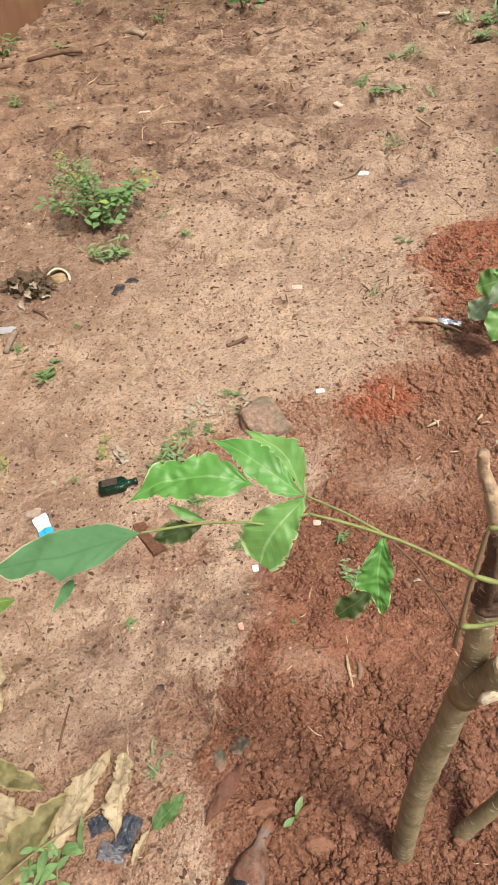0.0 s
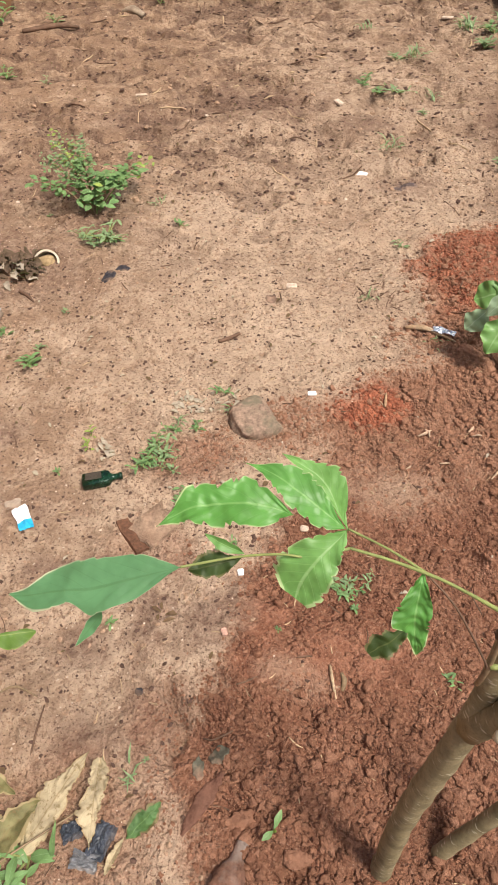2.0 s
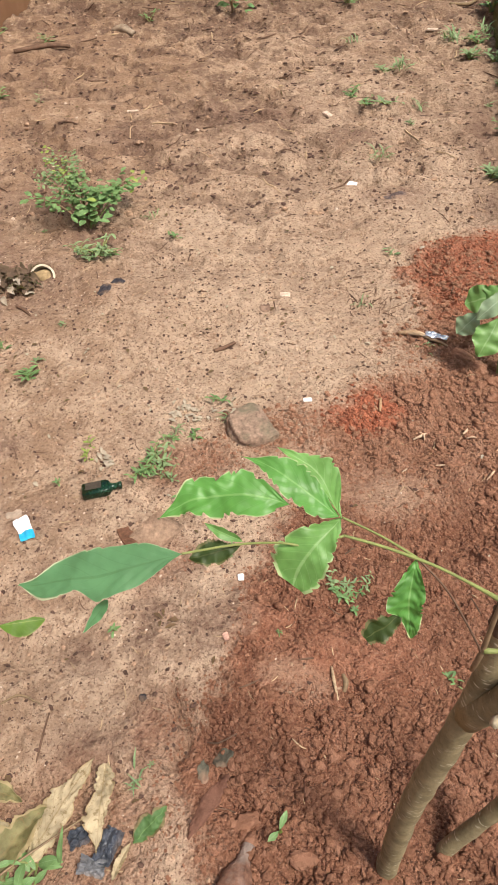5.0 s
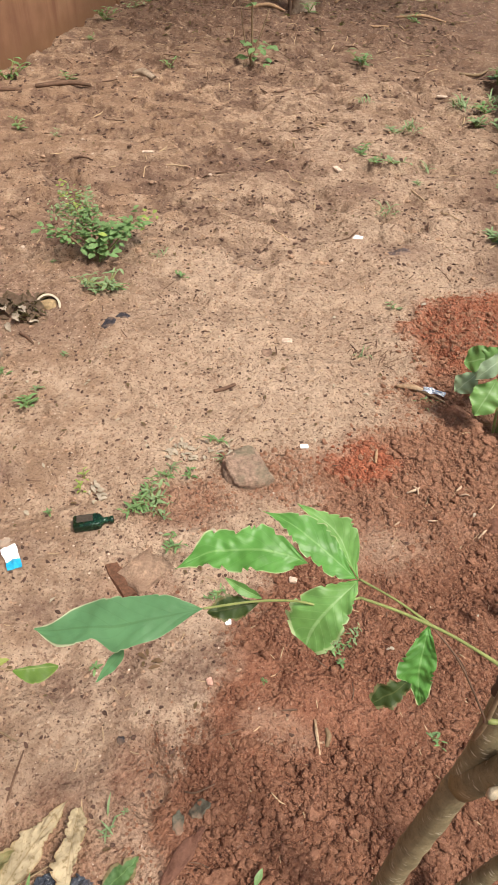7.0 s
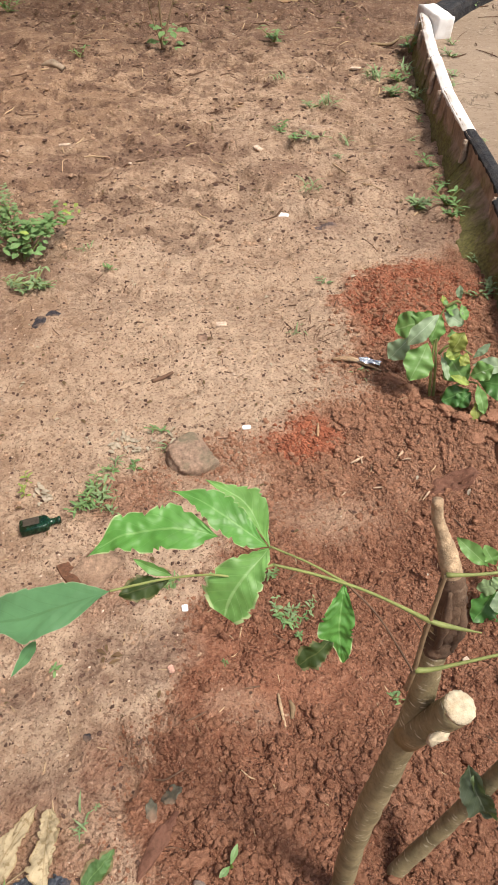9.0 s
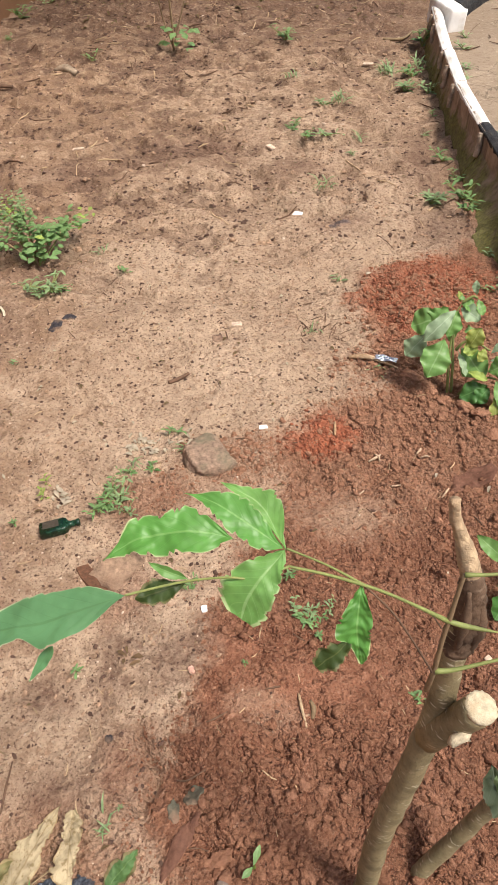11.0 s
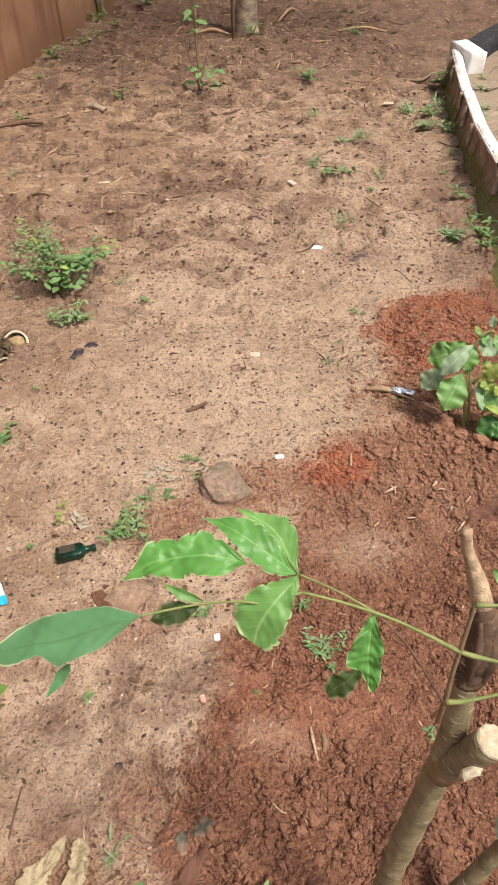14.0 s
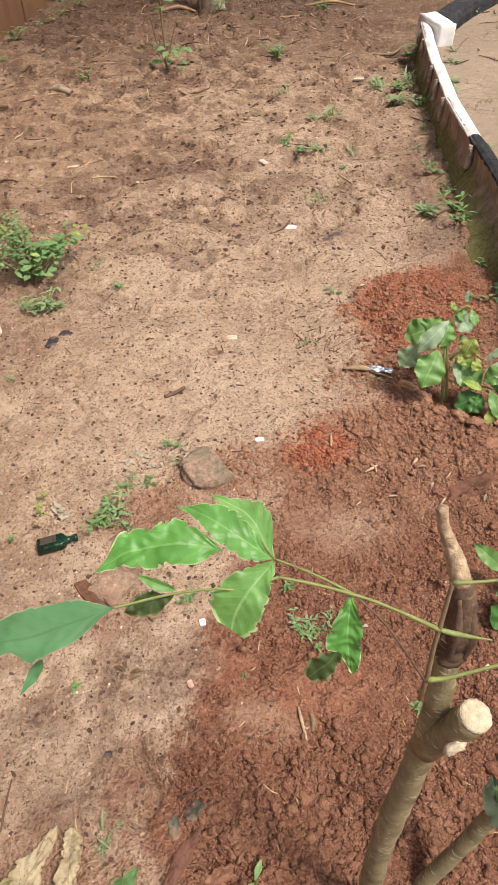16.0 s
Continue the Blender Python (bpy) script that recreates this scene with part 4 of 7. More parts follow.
def build_sapling():
    plant = thing("pruned_sapling", (0, 0, 0), "pruned woody sapling with a leafy green side shoot", "plant")
    stalk("stem", [(0.427, 0.455, -0.06), (0.428, 0.464, 0.02), (0.430, 0.487, 0.286), (0.441, 0.498, 0.483), (0.450, 0.505, 0.619), (0.452, 0.510, 0.70), (0.449, 0.516, 0.775), (0.451, 0.522, 0.82), (0.451, 0.525, 0.85)], [0.0190, 0.0182, 0.0175, 0.0165, 0.0155, 0.0140, 0.0130, 0.0128, 0.0124], BARK, plant, "", 110, 26, 0.02)
    stalk("cracked_stem", [(0.450, 0.519, 0.800), (0.453, 0.524, 0.836), (0.451, 0.529, 0.880), (0.447, 0.533, 0.906)], [0.0146, 0.0148, 0.0126, 0.0090], BARK_DARK, plant, "dark cracked dead bark", 26, 20, 0.14)
    stalk("dead_tip", [(0.449, 0.532, 0.892), (0.446, 0.534, 0.906), (0.439, 0.540, 0.929), (0.432, 0.545, 0.948), (0.4255, 0.549, 0.965), (0.4225, 0.552, 0.984)], [0.0082, 0.0090, 0.0084, 0.0058, 0.0050, 0.0046], DEADWOOD_GREY, plant, "bare pale dead tip", 36, 16, 0.06)
    for k, (o, r) in enumerate(((Vector((0.009, -0.010, 0.0)), 0.0060), (Vector((-0.006, -0.012, 0.012)), 0.0046))):
        stalk("bark_flap", [Vector((0.451, 0.522, 0.805)) + o, Vector((0.452, 0.526, 0.845)) + o * 1.1, Vector((0.449, 0.531, 0.885)) + o * 0.9], [0.003, r, 0.002], BARK_DARK, plant, "lifting flap of dead bark", 14, 12, 0.2)
    # sawn side branch
    a, b = Vector((0.449, 0.500, 0.630)), Vector((0.4730, 0.4780, 0.757))
    sp = [a.lerp(b, s) for s in (0, 0.3, 0.6, 0.85, 1)]
    v, f = tube(sp, [0.0165, 0.0170, 0.0165, 0.0160, 0.0158], 32, True, 0.015, 5)
    v = [p + Vector((noise.noise(p * 60), noise.noise(p * 60 + Vector((4, 1, 8))), 0)) * 0.0016 for p in v]
    branch = link_mesh("sawn_branch", v, f, BARK, plant, "short branch stub sawn off", True)
    d = (b - a).normalized()
    v, f = tube([b - d * 0.003, b + d * 0.0010, b + d * 0.0026, b + d * 0.0032], [0.0162, 0.0160, 0.0132, 0.006], 40, True, 0.05, 6)
    link_mesh("cut_face", v, f, CUTWOOD, branch, "pale fresh saw cut", True)
    v, f = lump((0.4590, 0.4670, 0.712), 0.012, 0.006, 0.009, 0.2, 9, 0.4, 2)
    link_mesh("torn_wood", v, f, CUTWOOD, branch, "torn pale wood below the cut", True)
    # side shoot that climbs along the stem
    stalk("side_shoot", [(0.416, 0.484, 0.790), (0.413, 0.478, 0.825), (0.414, 0.480, 0.845), (0.4145, 0.485, 0.885), (0.4165, 0.489, 0.910), (0.419, 0.495, 0.945), (0.421, 0.498, 0.960)], [0.0026, 0.0026, 0.0024, 0.0021, 0.0021, 0.0018, 0.0016], BROWNSTALK, plant, "", 24, 10)
    stalk("leaf_stalk", [(0.421, 0.498, 0.960), (0.434, 0.496, 0.962), (0.450, 0.495, 0.964), (0.472, 0.495, 0.966), (0.52, 0.49, 0.966)], [0.0022, 0.0015, 0.0013, 0.0012, 0.0011], GREENSTALK, plant)
    stalk("leaf_stalk", [(0.416, 0.488, 0.908), (0.428, 0.486, 0.904), (0.443, 0.484, 0.900), (0.460, 0.482, 0.896)], [0.0019, 0.0024, 0.0017, 0.0005], GREENSTALK, plant)
    stalk("leaf_stalk", [(0.414, 0.478, 0.841), (0.428, 0.477, 0.843), (0.455, 0.478, 0.852), (0.494, 0.480, 0.863), (0.56, 0.482, 0.875)], [0.0030, 0.0022, 0.0016, 0.0014, 0.0013], GREENSTALK, plant)
    stalk("leaf_stalk", [(0.416, 0.488, 0.908), (0.390, 0.492, 0.926), (0.365, 0.497, 0.940), (0.345, 0.499, 0.951), (0.316, 0.499, 0.968), (0.287, 0.498, 0.983)], [0.0023, 0.0015, 0.0013, 0.0014, 0.0012, 0.0011], GREENSTALK, plant, "", 24)
    stalk("leaf_stalk", [(0.345, 0.4995, 0.951), (0.316, 0.505, 0.972), (0.286, 0.509, 0.990)], [0.0012, 0.0009, 0.0009], GREENSTALK, plant)
    stalk("leaf_stalk", [(0.287, 0.498, 0.983), (0.262, 0.493, 0.977), (0.240, 0.490, 0.985), (0.212, 0.470, 1.013), (0.180, 0.446, 1.039)], [0.0011, 0.001, 0.0009, 0.0009, 0.0008], GREENSTALK, plant, "", 20)
    stalk("dry_stalk", [(0.413, 0.479, 0.835), (0.402, 0.475, 0.865), (0.372, 0.488, 0.920), (0.346, 0.499, 0.950)], [0.0012, 0.001, 0.0009, 0.0008], TWIG, plant, "thin dark stalk", 16, 6)
    v, f = lump((0.4425, 0.5330, 0.918), 0.0075, 0.0065, 0.0085, 0.4, 19, 0.25, 2)
    link_mesh("knot", v, f, DEADWOOD_GREY, plant, "pale knot under the dead tip", True)
    # leaves
    def blade_of(mat, name, label, *shape, **more):
        v, f, uv = lamina(*shape, **more)
        return link_mesh(name, v, f, mat, plant, label, True, uv)

    blade_of(LEAF, "leaf", "", (0.248, 0.511, 1.002), (0.152, 0.504, 0.993), (0, 5.6, 8.4, 10.2, 11.4, 11.3, 10.1, 6.0, 0), (0, -3.8, -7.6, -6.9, -6.0, -4.6, -1.3, 0.6, 0), (0, 14, 26.3, 30.7, 24.5, 27.2, 25.3, 12.0, 0), up=(-0.07, -0.31, 0.95), fold=0.10, arch=0.05, ripple=0.07, teeth=11, seed=1, quilt=0.018, crumple=0.06)
    blade_of(LEAF, "leaf", "", (0.284, 0.509, 0.990), (0.211, 0.549, 1.011), (0, 0.5, 1.1, 1.6, 2.3, 3.1, 3.4, 2.8, 0), (0, -9, -12.4, -11.6, -10.8, -7.5, -2.7, 0.4, 0), (0, 4.2, 10.4, 14.9, 17.1, 16.2, 11.2, 5.0, 0), up=(0.07, -0.37, 0.93), fold=0.16, arch=0.09, ripple=0.04, teeth=9, seed=2, quilt=0.014, crumple=0.035)
    blade_of(LEAF_WORN, "leaf", "", (0.286, 0.509, 0.987), (0.2385, 0.5645, 1.004), (0, 2.4, 5.2, 8.5, 10.2, 9.9, 6.9, 3.5, 0), (0, 1.6, 2.6, 2.6, 2.4, 2.0, 1.2, 0.9, 0), (0, 6.4, 15.4, 22.3, 26.0, 21.5, 14.5, 6.8, 0), up=(-0.06, -0.3, 0.95), fold=0.25, arch=-0.03, ripple=0.05, teeth=8, seed=3, quilt=0.012, crumple=0.035)
    blade_of(LEAF_WORN, "leaf", "pale worn leaf with scorched tip", (0.285, 0.508, 0.9905), (0.252, 0.471, 0.956), (0, 0.6, 1.6, 2.6, 3.6, 4.4, 4.6, 4.0, 2), (0, -5.4, -8.7, -11, -12.7, -14.1, -15, -14, -9), (0, 7.6, 14.7, 20.1, 24.4, 27, 28.4, 27.3, 15), up=(-0.25, -0.51, 0.82), fold=0.05, arch=0.10, ripple=0.05, teeth=9, tooth=0.09, seed=4, quilt=0.010, crumple=0.05)
    blade_of(LEAF_MATT, "leaf", "older blue-green leaf torn at one side", (0.180, 0.446, 1.039), (0.072, 0.439, 1.013), (0, -1.7, -3.3, -5.0, -6.1, -5.2, -4.1, -4.0, -2), (0, -8.0, -15.0, -19.0, -21.8, -12.8, -14.8, -13.1, -1), (0, 7.1, 11.9, 12.0, 13.0, 12.6, 9.2, 1.5, 0), up=(-0.21, -0.29, 0.93), fold=-0.05, arch=0.03, ripple=0.04, teeth=6, tooth=0.04, seed=5, quilt=0.010, crumple=0.03)
    leaf(plant, (0.131, 0.430, 1.009), (0.114, 0.415, 0.992), 0.0075, LEAF_MATT, "torn_flap", "torn hanging flap of a leaf", up=(-0.2, -0.8, 0.6), fold=0.3, arch=-0.04, serration=0.02, ripple=0.05, bulge=0.34, n=24, across=6, seed=6, crumple=0.05)
    leaf(plant, (0.214, 0.471, 1.010), (0.180, 0.462, 1.007), 0.0175, LEAF_DARK, "hanging_leaf", "dark hanging leaf", up=(0.0, -0.5, 0.9), fold=-0.3, arch=0.04, serration=0.06, ripple=0.08, bulge=0.55, n=36, across=8, seed=7, crumple=0.08, teeth=5)
    leaf(plant, (0.216, 0.472, 1.014), (0.190, 0.481, 1.022), 0.0075, LEAF_WORN, "pale_leaf_edge", "pale turned-up leaf edge", up=(0, -0.8, 0.7), fold=0.5, arch=0.1, ripple=0.08, n=16, across=6, seed=8, crumple=0.06)
    blade_of(LEAF, "hanging_leaf", "bright folded leaf hanging from the fork", (0.343, 0.499, 0.951), (0.341, 0.461, 0.898), (0, 0.4, 1, 1.6, 2, 1.6, 0.6, -2, -3), (0, -4.6, -7.7, -9.6, -9.6, -8.7, -8.0, -7.0, -3), (0, 5.3, 10.4, 15.3, 18.1, 17.4, 7.7, 2.6, -1), up=(-0.23, -0.79, 0.57), fold=0.30, arch=0.08, ripple=0.08, teeth=6, seed=9, quilt=0.03, crumple=0.10)
    # Lower half of the bright leaf above, its shade put into the colour.
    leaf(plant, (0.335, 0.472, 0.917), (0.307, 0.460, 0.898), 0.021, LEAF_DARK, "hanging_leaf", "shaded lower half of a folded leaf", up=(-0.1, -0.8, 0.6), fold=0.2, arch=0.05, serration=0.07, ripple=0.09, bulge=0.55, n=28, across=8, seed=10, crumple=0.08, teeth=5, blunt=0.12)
    return plant


build_sapling()


def build_twig_leaf():
    """A thin dry stalk that reaches in with one small leaf."""
    t = thing("leafy_twig", (0, 0, 0), "thin yellow twig with one small green leaf", "plant")
    stalk("twig", [(-0.12, 0.33, 1.05), (-0.04, 0.375, 1.032), (0.02, 0.398, 1.020), (0.054, 0.409, 1.013), (0.066, 0.411, 1.0095)], [0.0016, 0.0014, 0.0011, 0.0008, 0.0006], BROWNSTALK, t, "", 18, 6)
    v, f, uv = lamina((0.065, 0.411, 1.009), (0.091, 0.419, 1.003), (0, 0.1, 0.1, 0, 0, 0, 0, 0, 0), (0, -0.6, -1.0, -1.4, -1.4, -1.6, -2.2, -1.8, -0.5), (0, 4, 7, 9, 9.6, 9, 7.2, 4.6, 1), up=(0, -0.4, 1), fold=0.2, arch=0.05, teeth=3, tooth=0.03, n=30, across=8, seed=21)
    link_mesh("leaf", v, f, LEAF_OLIVE, t, "", True, uv)
    leaf(t, (0.055, 0.411, 1.013), (0.063, 0.416, 1.013), 0.005, LEAF_YELLOW, "dry_leaf", "tiny dried leaf", up=(0, 0, 1), n=8, across=4, seed=22)
    return t


build_twig_leaf()


def build_second_stem():
    s = thing("second_stem", (0, 0, 0), "slanting cut woody stem beside the sapling", "plant")
    stalk("stem", [(0.530, 0.491, -0.04), (0.538, 0.498, 0.01), (0.593, 0.523, 0.15), (0.627, 0.538, 0.28), (0.646, 0.545, 0.38), (0.665, 0.554, 0.50)], [0.0150, 0.0146, 0.0138, 0.0135, 0.0132, 0.0125], BARK, s, "", 36, 16, 0.04)
    leaf(s, (0.602, 0.560, 0.338), (0.650, 0.512, 0.250), 0.046, LEAF_GREY, "wilted_leaf", "dark wilted leaf draped on the stem", up=(-0.5, -1, 0.5), fold=0.45, arch=0.16, serration=0.08, ripple=0.12, bulge=0.42, n=36, across=10, seed=31, crumple=0.10)
    leaf(s, (0.606, 0.545, 0.338), (0.627, 0.522, 0.268), 0.012, WEED_PALE, "wilted_leaf", "pale underside of a wilted leaf", up=(-1, -0.6, 0.3), fold=0.4, arch=0.1, serration=0.05, ripple=0.12, n=16, across=5, seed=32, crumple=0.08)
    return s


build_second_stem()

# ---- bushes and weeds ----
def build_bush(name, x, y, label, specs, stems, seed, mat=None):
    """A low leafy cutting: stems, and broad leaves, each (base offset, tip offset, width, material)."""
    b = thing(name, (x, y, gz(x, y)), label, "plant")
    for pts in stems:
        stalk("stem", pts, [0.0048 - 0.0008 * i for i in range(len(pts))], GREENSTALK, b, "", 12, 8)
    rnd = random.Random(seed)
    for i, (p, q, w, m) in enumerate(specs):
        leaf(b, p, Vector(p).lerp(Vector(q), 1.12), w * 1.25, m, up=(rnd.uniform(-0.5, 0.4), rnd.uniform(-1.0, -0.2), 0.8), fold=rnd.uniform(0.05, 0.35), arch=rnd.uniform(0.02, 0.14), serration=0.03, ripple=0.07, bulge=0.56, n=24, across=8, seed=seed + i, crumple=0.06)
    return b


B, Yl, Pg, Dk = LEAF_BUSH, LEAF_YELLOW, LEAF_PALE, LEAF_DEEP
build_bush("leafy_cutting", 0.900, 1.738, "planted cutting with broad drooping green leaves", [
    ((-0.045, 0.040, 0.164), (-0.093, -0.020, 0.087), 0.070, B),
    ((-0.092, 0.066, 0.162), (-0.144, 0.049, 0.107), 0.053, Pg),
    ((-0.045, 0.093, 0.204), (-0.118, 0.109, 0.162), 0.070, B),
    ((-0.031, 0.103, 0.226), (-0.073, 0.086, 0.181), 0.053, B),
    ((-0.020, 0.071, 0.241), (-0.103, 0.029, 0.176), 0.041, Pg),
    ((-0.009, 0.085, 0.229), (-0.035, 0.046, 0.175), 0.043, B),
    ((0.001, 0.094, 0.230), (0.044, 0.056, 0.216), 0.043, Pg),
    ((0.004, 0.097, 0.238), (0.034, 0.084, 0.235), 0.033, B),
    ((0.041, 0.100, 0.266), (0.039, 0.118, 0.299), 0.017, Pg),
    ((0.045, 0.093, 0.257), (0.054, 0.060, 0.230), 0.022, B),
    ((-0.001, 0.103, 0.244), (-0.006, 0.118, 0.268), 0.015, Yl),
    ((0.013, 0.100, 0.248), (-0.009, 0.115, 0.259), 0.013, B),
    ((0.013, -0.000, 0.156), (0.039, 0.015, 0.210), 0.043, Yl),
    ((0.008, 0.013, 0.171), (0.022, -0.013, 0.145), 0.033, WEED_YELLOW),
    ((0.061, -0.005, 0.160), (0.040, -0.029, 0.135), 0.027, Yl),
    ((0.004, 0.029, 0.137), (0.058, -0.037, 0.088), 0.066, B),
    ((-0.011, 0.012, 0.142), (0.007, -0.037, 0.093), 0.022, Pg),
    ((0.015, -0.035, 0.099), (0.059, -0.064, 0.091), 0.022, WEED_YELLOW),
    ((0.072, -0.032, 0.135), (0.146, -0.062, 0.150), 0.040, Pg),
    ((0.067, -0.051, 0.109), (0.116, -0.061, 0.147), 0.046, B),
    ((0.077, -0.013, 0.144), (0.112, -0.010, 0.189), 0.018, Pg),
    ((0.094, -0.053, 0.092), (0.172, -0.090, 0.106), 0.070, Dk),
    ((0.085, -0.072, 0.097), (0.098, -0.132, 0.047), 0.028, B),
    ((0.078, -0.106, 0.060), (0.085, -0.145, 0.006), 0.032, Yl),
    ((0.071, -0.062, 0.069), (0.005, -0.066, 0.032), 0.050, Dk),
    ((0.075, -0.069, 0.064), (0.041, -0.086, 0.029), 0.037, Dk),
    ((-0.021, 0.061, 0.134), (-0.012, 0.088, 0.175), 0.030, B),
    ((0.026, 0.077, 0.180), (0.038, 0.045, 0.142), 0.040, B),],
    [[(-0.004, -0.004, -0.03), (-0.018, 0.0, 0.083), (-0.017, 0.045, 0.147), (-0.012, 0.085, 0.208), (0.004, 0.1, 0.242)], [(-0.016, -0.006, -0.03), (-0.030, 0.0, 0.082), (-0.025, 0.037, 0.133), (-0.014, 0.081, 0.201)], [(0.006, -0.010, -0.03), (0.024, -0.044, 0.063), (0.069, -0.047, 0.084), (0.094, -0.059, 0.086)], [(-0.011, 0.028, 0.129), (0.012, 0.036, 0.151), (0.042, 0.027, 0.156), (0.079, 0.0, 0.144)], [(0.004, 0.1, 0.242), (0.03, 0.10, 0.262), (0.044, 0.095, 0.26)]], 300)
build_bush("leafy_cutting", 0.892, 1.044, "young planted cutting with rounded pale green leaves", [
    ((-0.038, 0.030, 0.073), (-0.100, 0.080, 0.111), 0.031, B),
    ((-0.023, 0.031, 0.079), (-0.046, 0.062, 0.105), 0.031, B),
    ((-0.024, -0.016, 0.075), (-0.070, -0.013, 0.058), 0.031, WEED_PALE),
    ((-0.030, -0.015, 0.047), (-0.080, -0.062, 0.006), 0.059, Dk),
    ((-0.031, -0.027, 0.065), (-0.031, -0.077, 0.050), 0.036, Pg),
    ((-0.024, -0.011, 0.090), (-0.045, -0.020, 0.075), 0.026, WEED_PALE),
    ((-0.009, 0.014, 0.075), (0.015, 0.027, 0.121), 0.034, B),
    ((-0.010, -0.008, 0.061), (0.041, -0.028, 0.074), 0.044, B),
    ((-0.009, -0.019, 0.054), (0.009, -0.079, 0.030), 0.041, B),
    ((-0.013, -0.002, 0.088), (0.015, -0.011, 0.096), 0.028, Pg),
    ((-0.026, 0.001, 0.084), (-0.013, 0.013, 0.111), 0.023, WEED_PALE),],
    [[(-0.005, 0.0, -0.03), (-0.019, -0.005, 0.058), (-0.015, 0.021, 0.076)], [(0.004, -0.004, -0.03), (-0.008, -0.008, 0.061), (-0.001, 0.006, 0.074)]], 340)


def weed(x, y, size, count, mat=None, tall=0.6, label="small green weed in the sand", narrow=0.35, name="weed", group="weeds", seed=None, droop=0.0):
    """A low rosette or sprig: a short stem and small leaves on it."""
    mat = mat or WEED
    count = int(count * 1.5)
    seed = seed if seed is not None else int(abs(x * 977 + y * 3571)) % 10007
    rnd = random.Random(seed)
    w = thing(name, (x, y, gz(x, y) - 0.002), label, "weed", group)
    branches = max(1, count // 6)
    leaves, stems = [], []
    for b in range(branches):
        a = rnd.uniform(0, 6.28)
        out = size * rnd.uniform(0.2, 0.85) * (0 if branches == 1 else 1)
        top = Vector((math.cos(a) * out, math.sin(a) * out, size * tall * rnd.uniform(0.6, 1.0)))
        mid = top * 0.5 + Vector((0, 0, size * 0.08))
        sp = spline([(0, 0, 0), tuple(mid), tuple(top)], 6)
        stems.append(tube(sp, np.linspace(size * 0.028, size * 0.012, 6), 5, True, 0.0, b))
        k = max(3, count // branches)
        for i in range(k):
            s = (i + 0.5) / k
            p = Vector(sp[min(5, int(s * 5.99))])
            la = i * 2.4 + rnd.uniform(-0.5, 0.5)
            ln = size * rnd.uniform(0.26, 0.55) * (0.7 + 0.4 * (1 - s))
            q = p + Vector((math.cos(la) * ln, math.sin(la) * ln, ln * rnd.uniform(-0.1, 0.5) - droop * ln))
            leaves.append(blade(p, q, ln * narrow * rnd.uniform(0.6, 1.15), (0, 0, 1), 0.25, 0.10, 0, 0.03, 0.5, 5, 2, rnd.randint(0, 9999)))
    v, f, _ = join(stems)
    tagged(link_mesh("stem", v, f, GREENSTALK, w), kind="stuff")
    v, f, uv = join(leaves)
    tagged(link_mesh("foliage", v, f, mat, w, "", True, uv), kind="stuff")
    return w


def tuft(x, y, size, count, label="small tuft of thin grass", mat=None):
    rnd = random.Random(int(abs(x * 613 + y * 1999)) % 10007)
    w = thing("grass_tuft", (x, y, gz(x, y) - 0.002), label, "grass", "grass tufts")
    pieces = []
    for i in range(count):
        a, ln = rnd.uniform(0, 6.28), size * rnd.uniform(0.5, 1.0)
        p = Vector((rnd.gauss(0, size * 0.22), rnd.gauss(0, size * 0.22), 0))
        q = p + Vector((math.cos(a) * ln * 0.8, math.sin(a) * ln * 0.8, ln * rnd.uniform(0.15, 0.6)))
        pieces.append(blade(p, q, ln * 0.10, (0, 0, 1), 0.3, 0.22, 0, 0.0, 0.35, 5, 2, i))
    v, f, uv = join(pieces)
    tagged(link_mesh("foliage", v, f, mat or WEED_PALE, w, "", True, uv), kind="stuff")
    return w


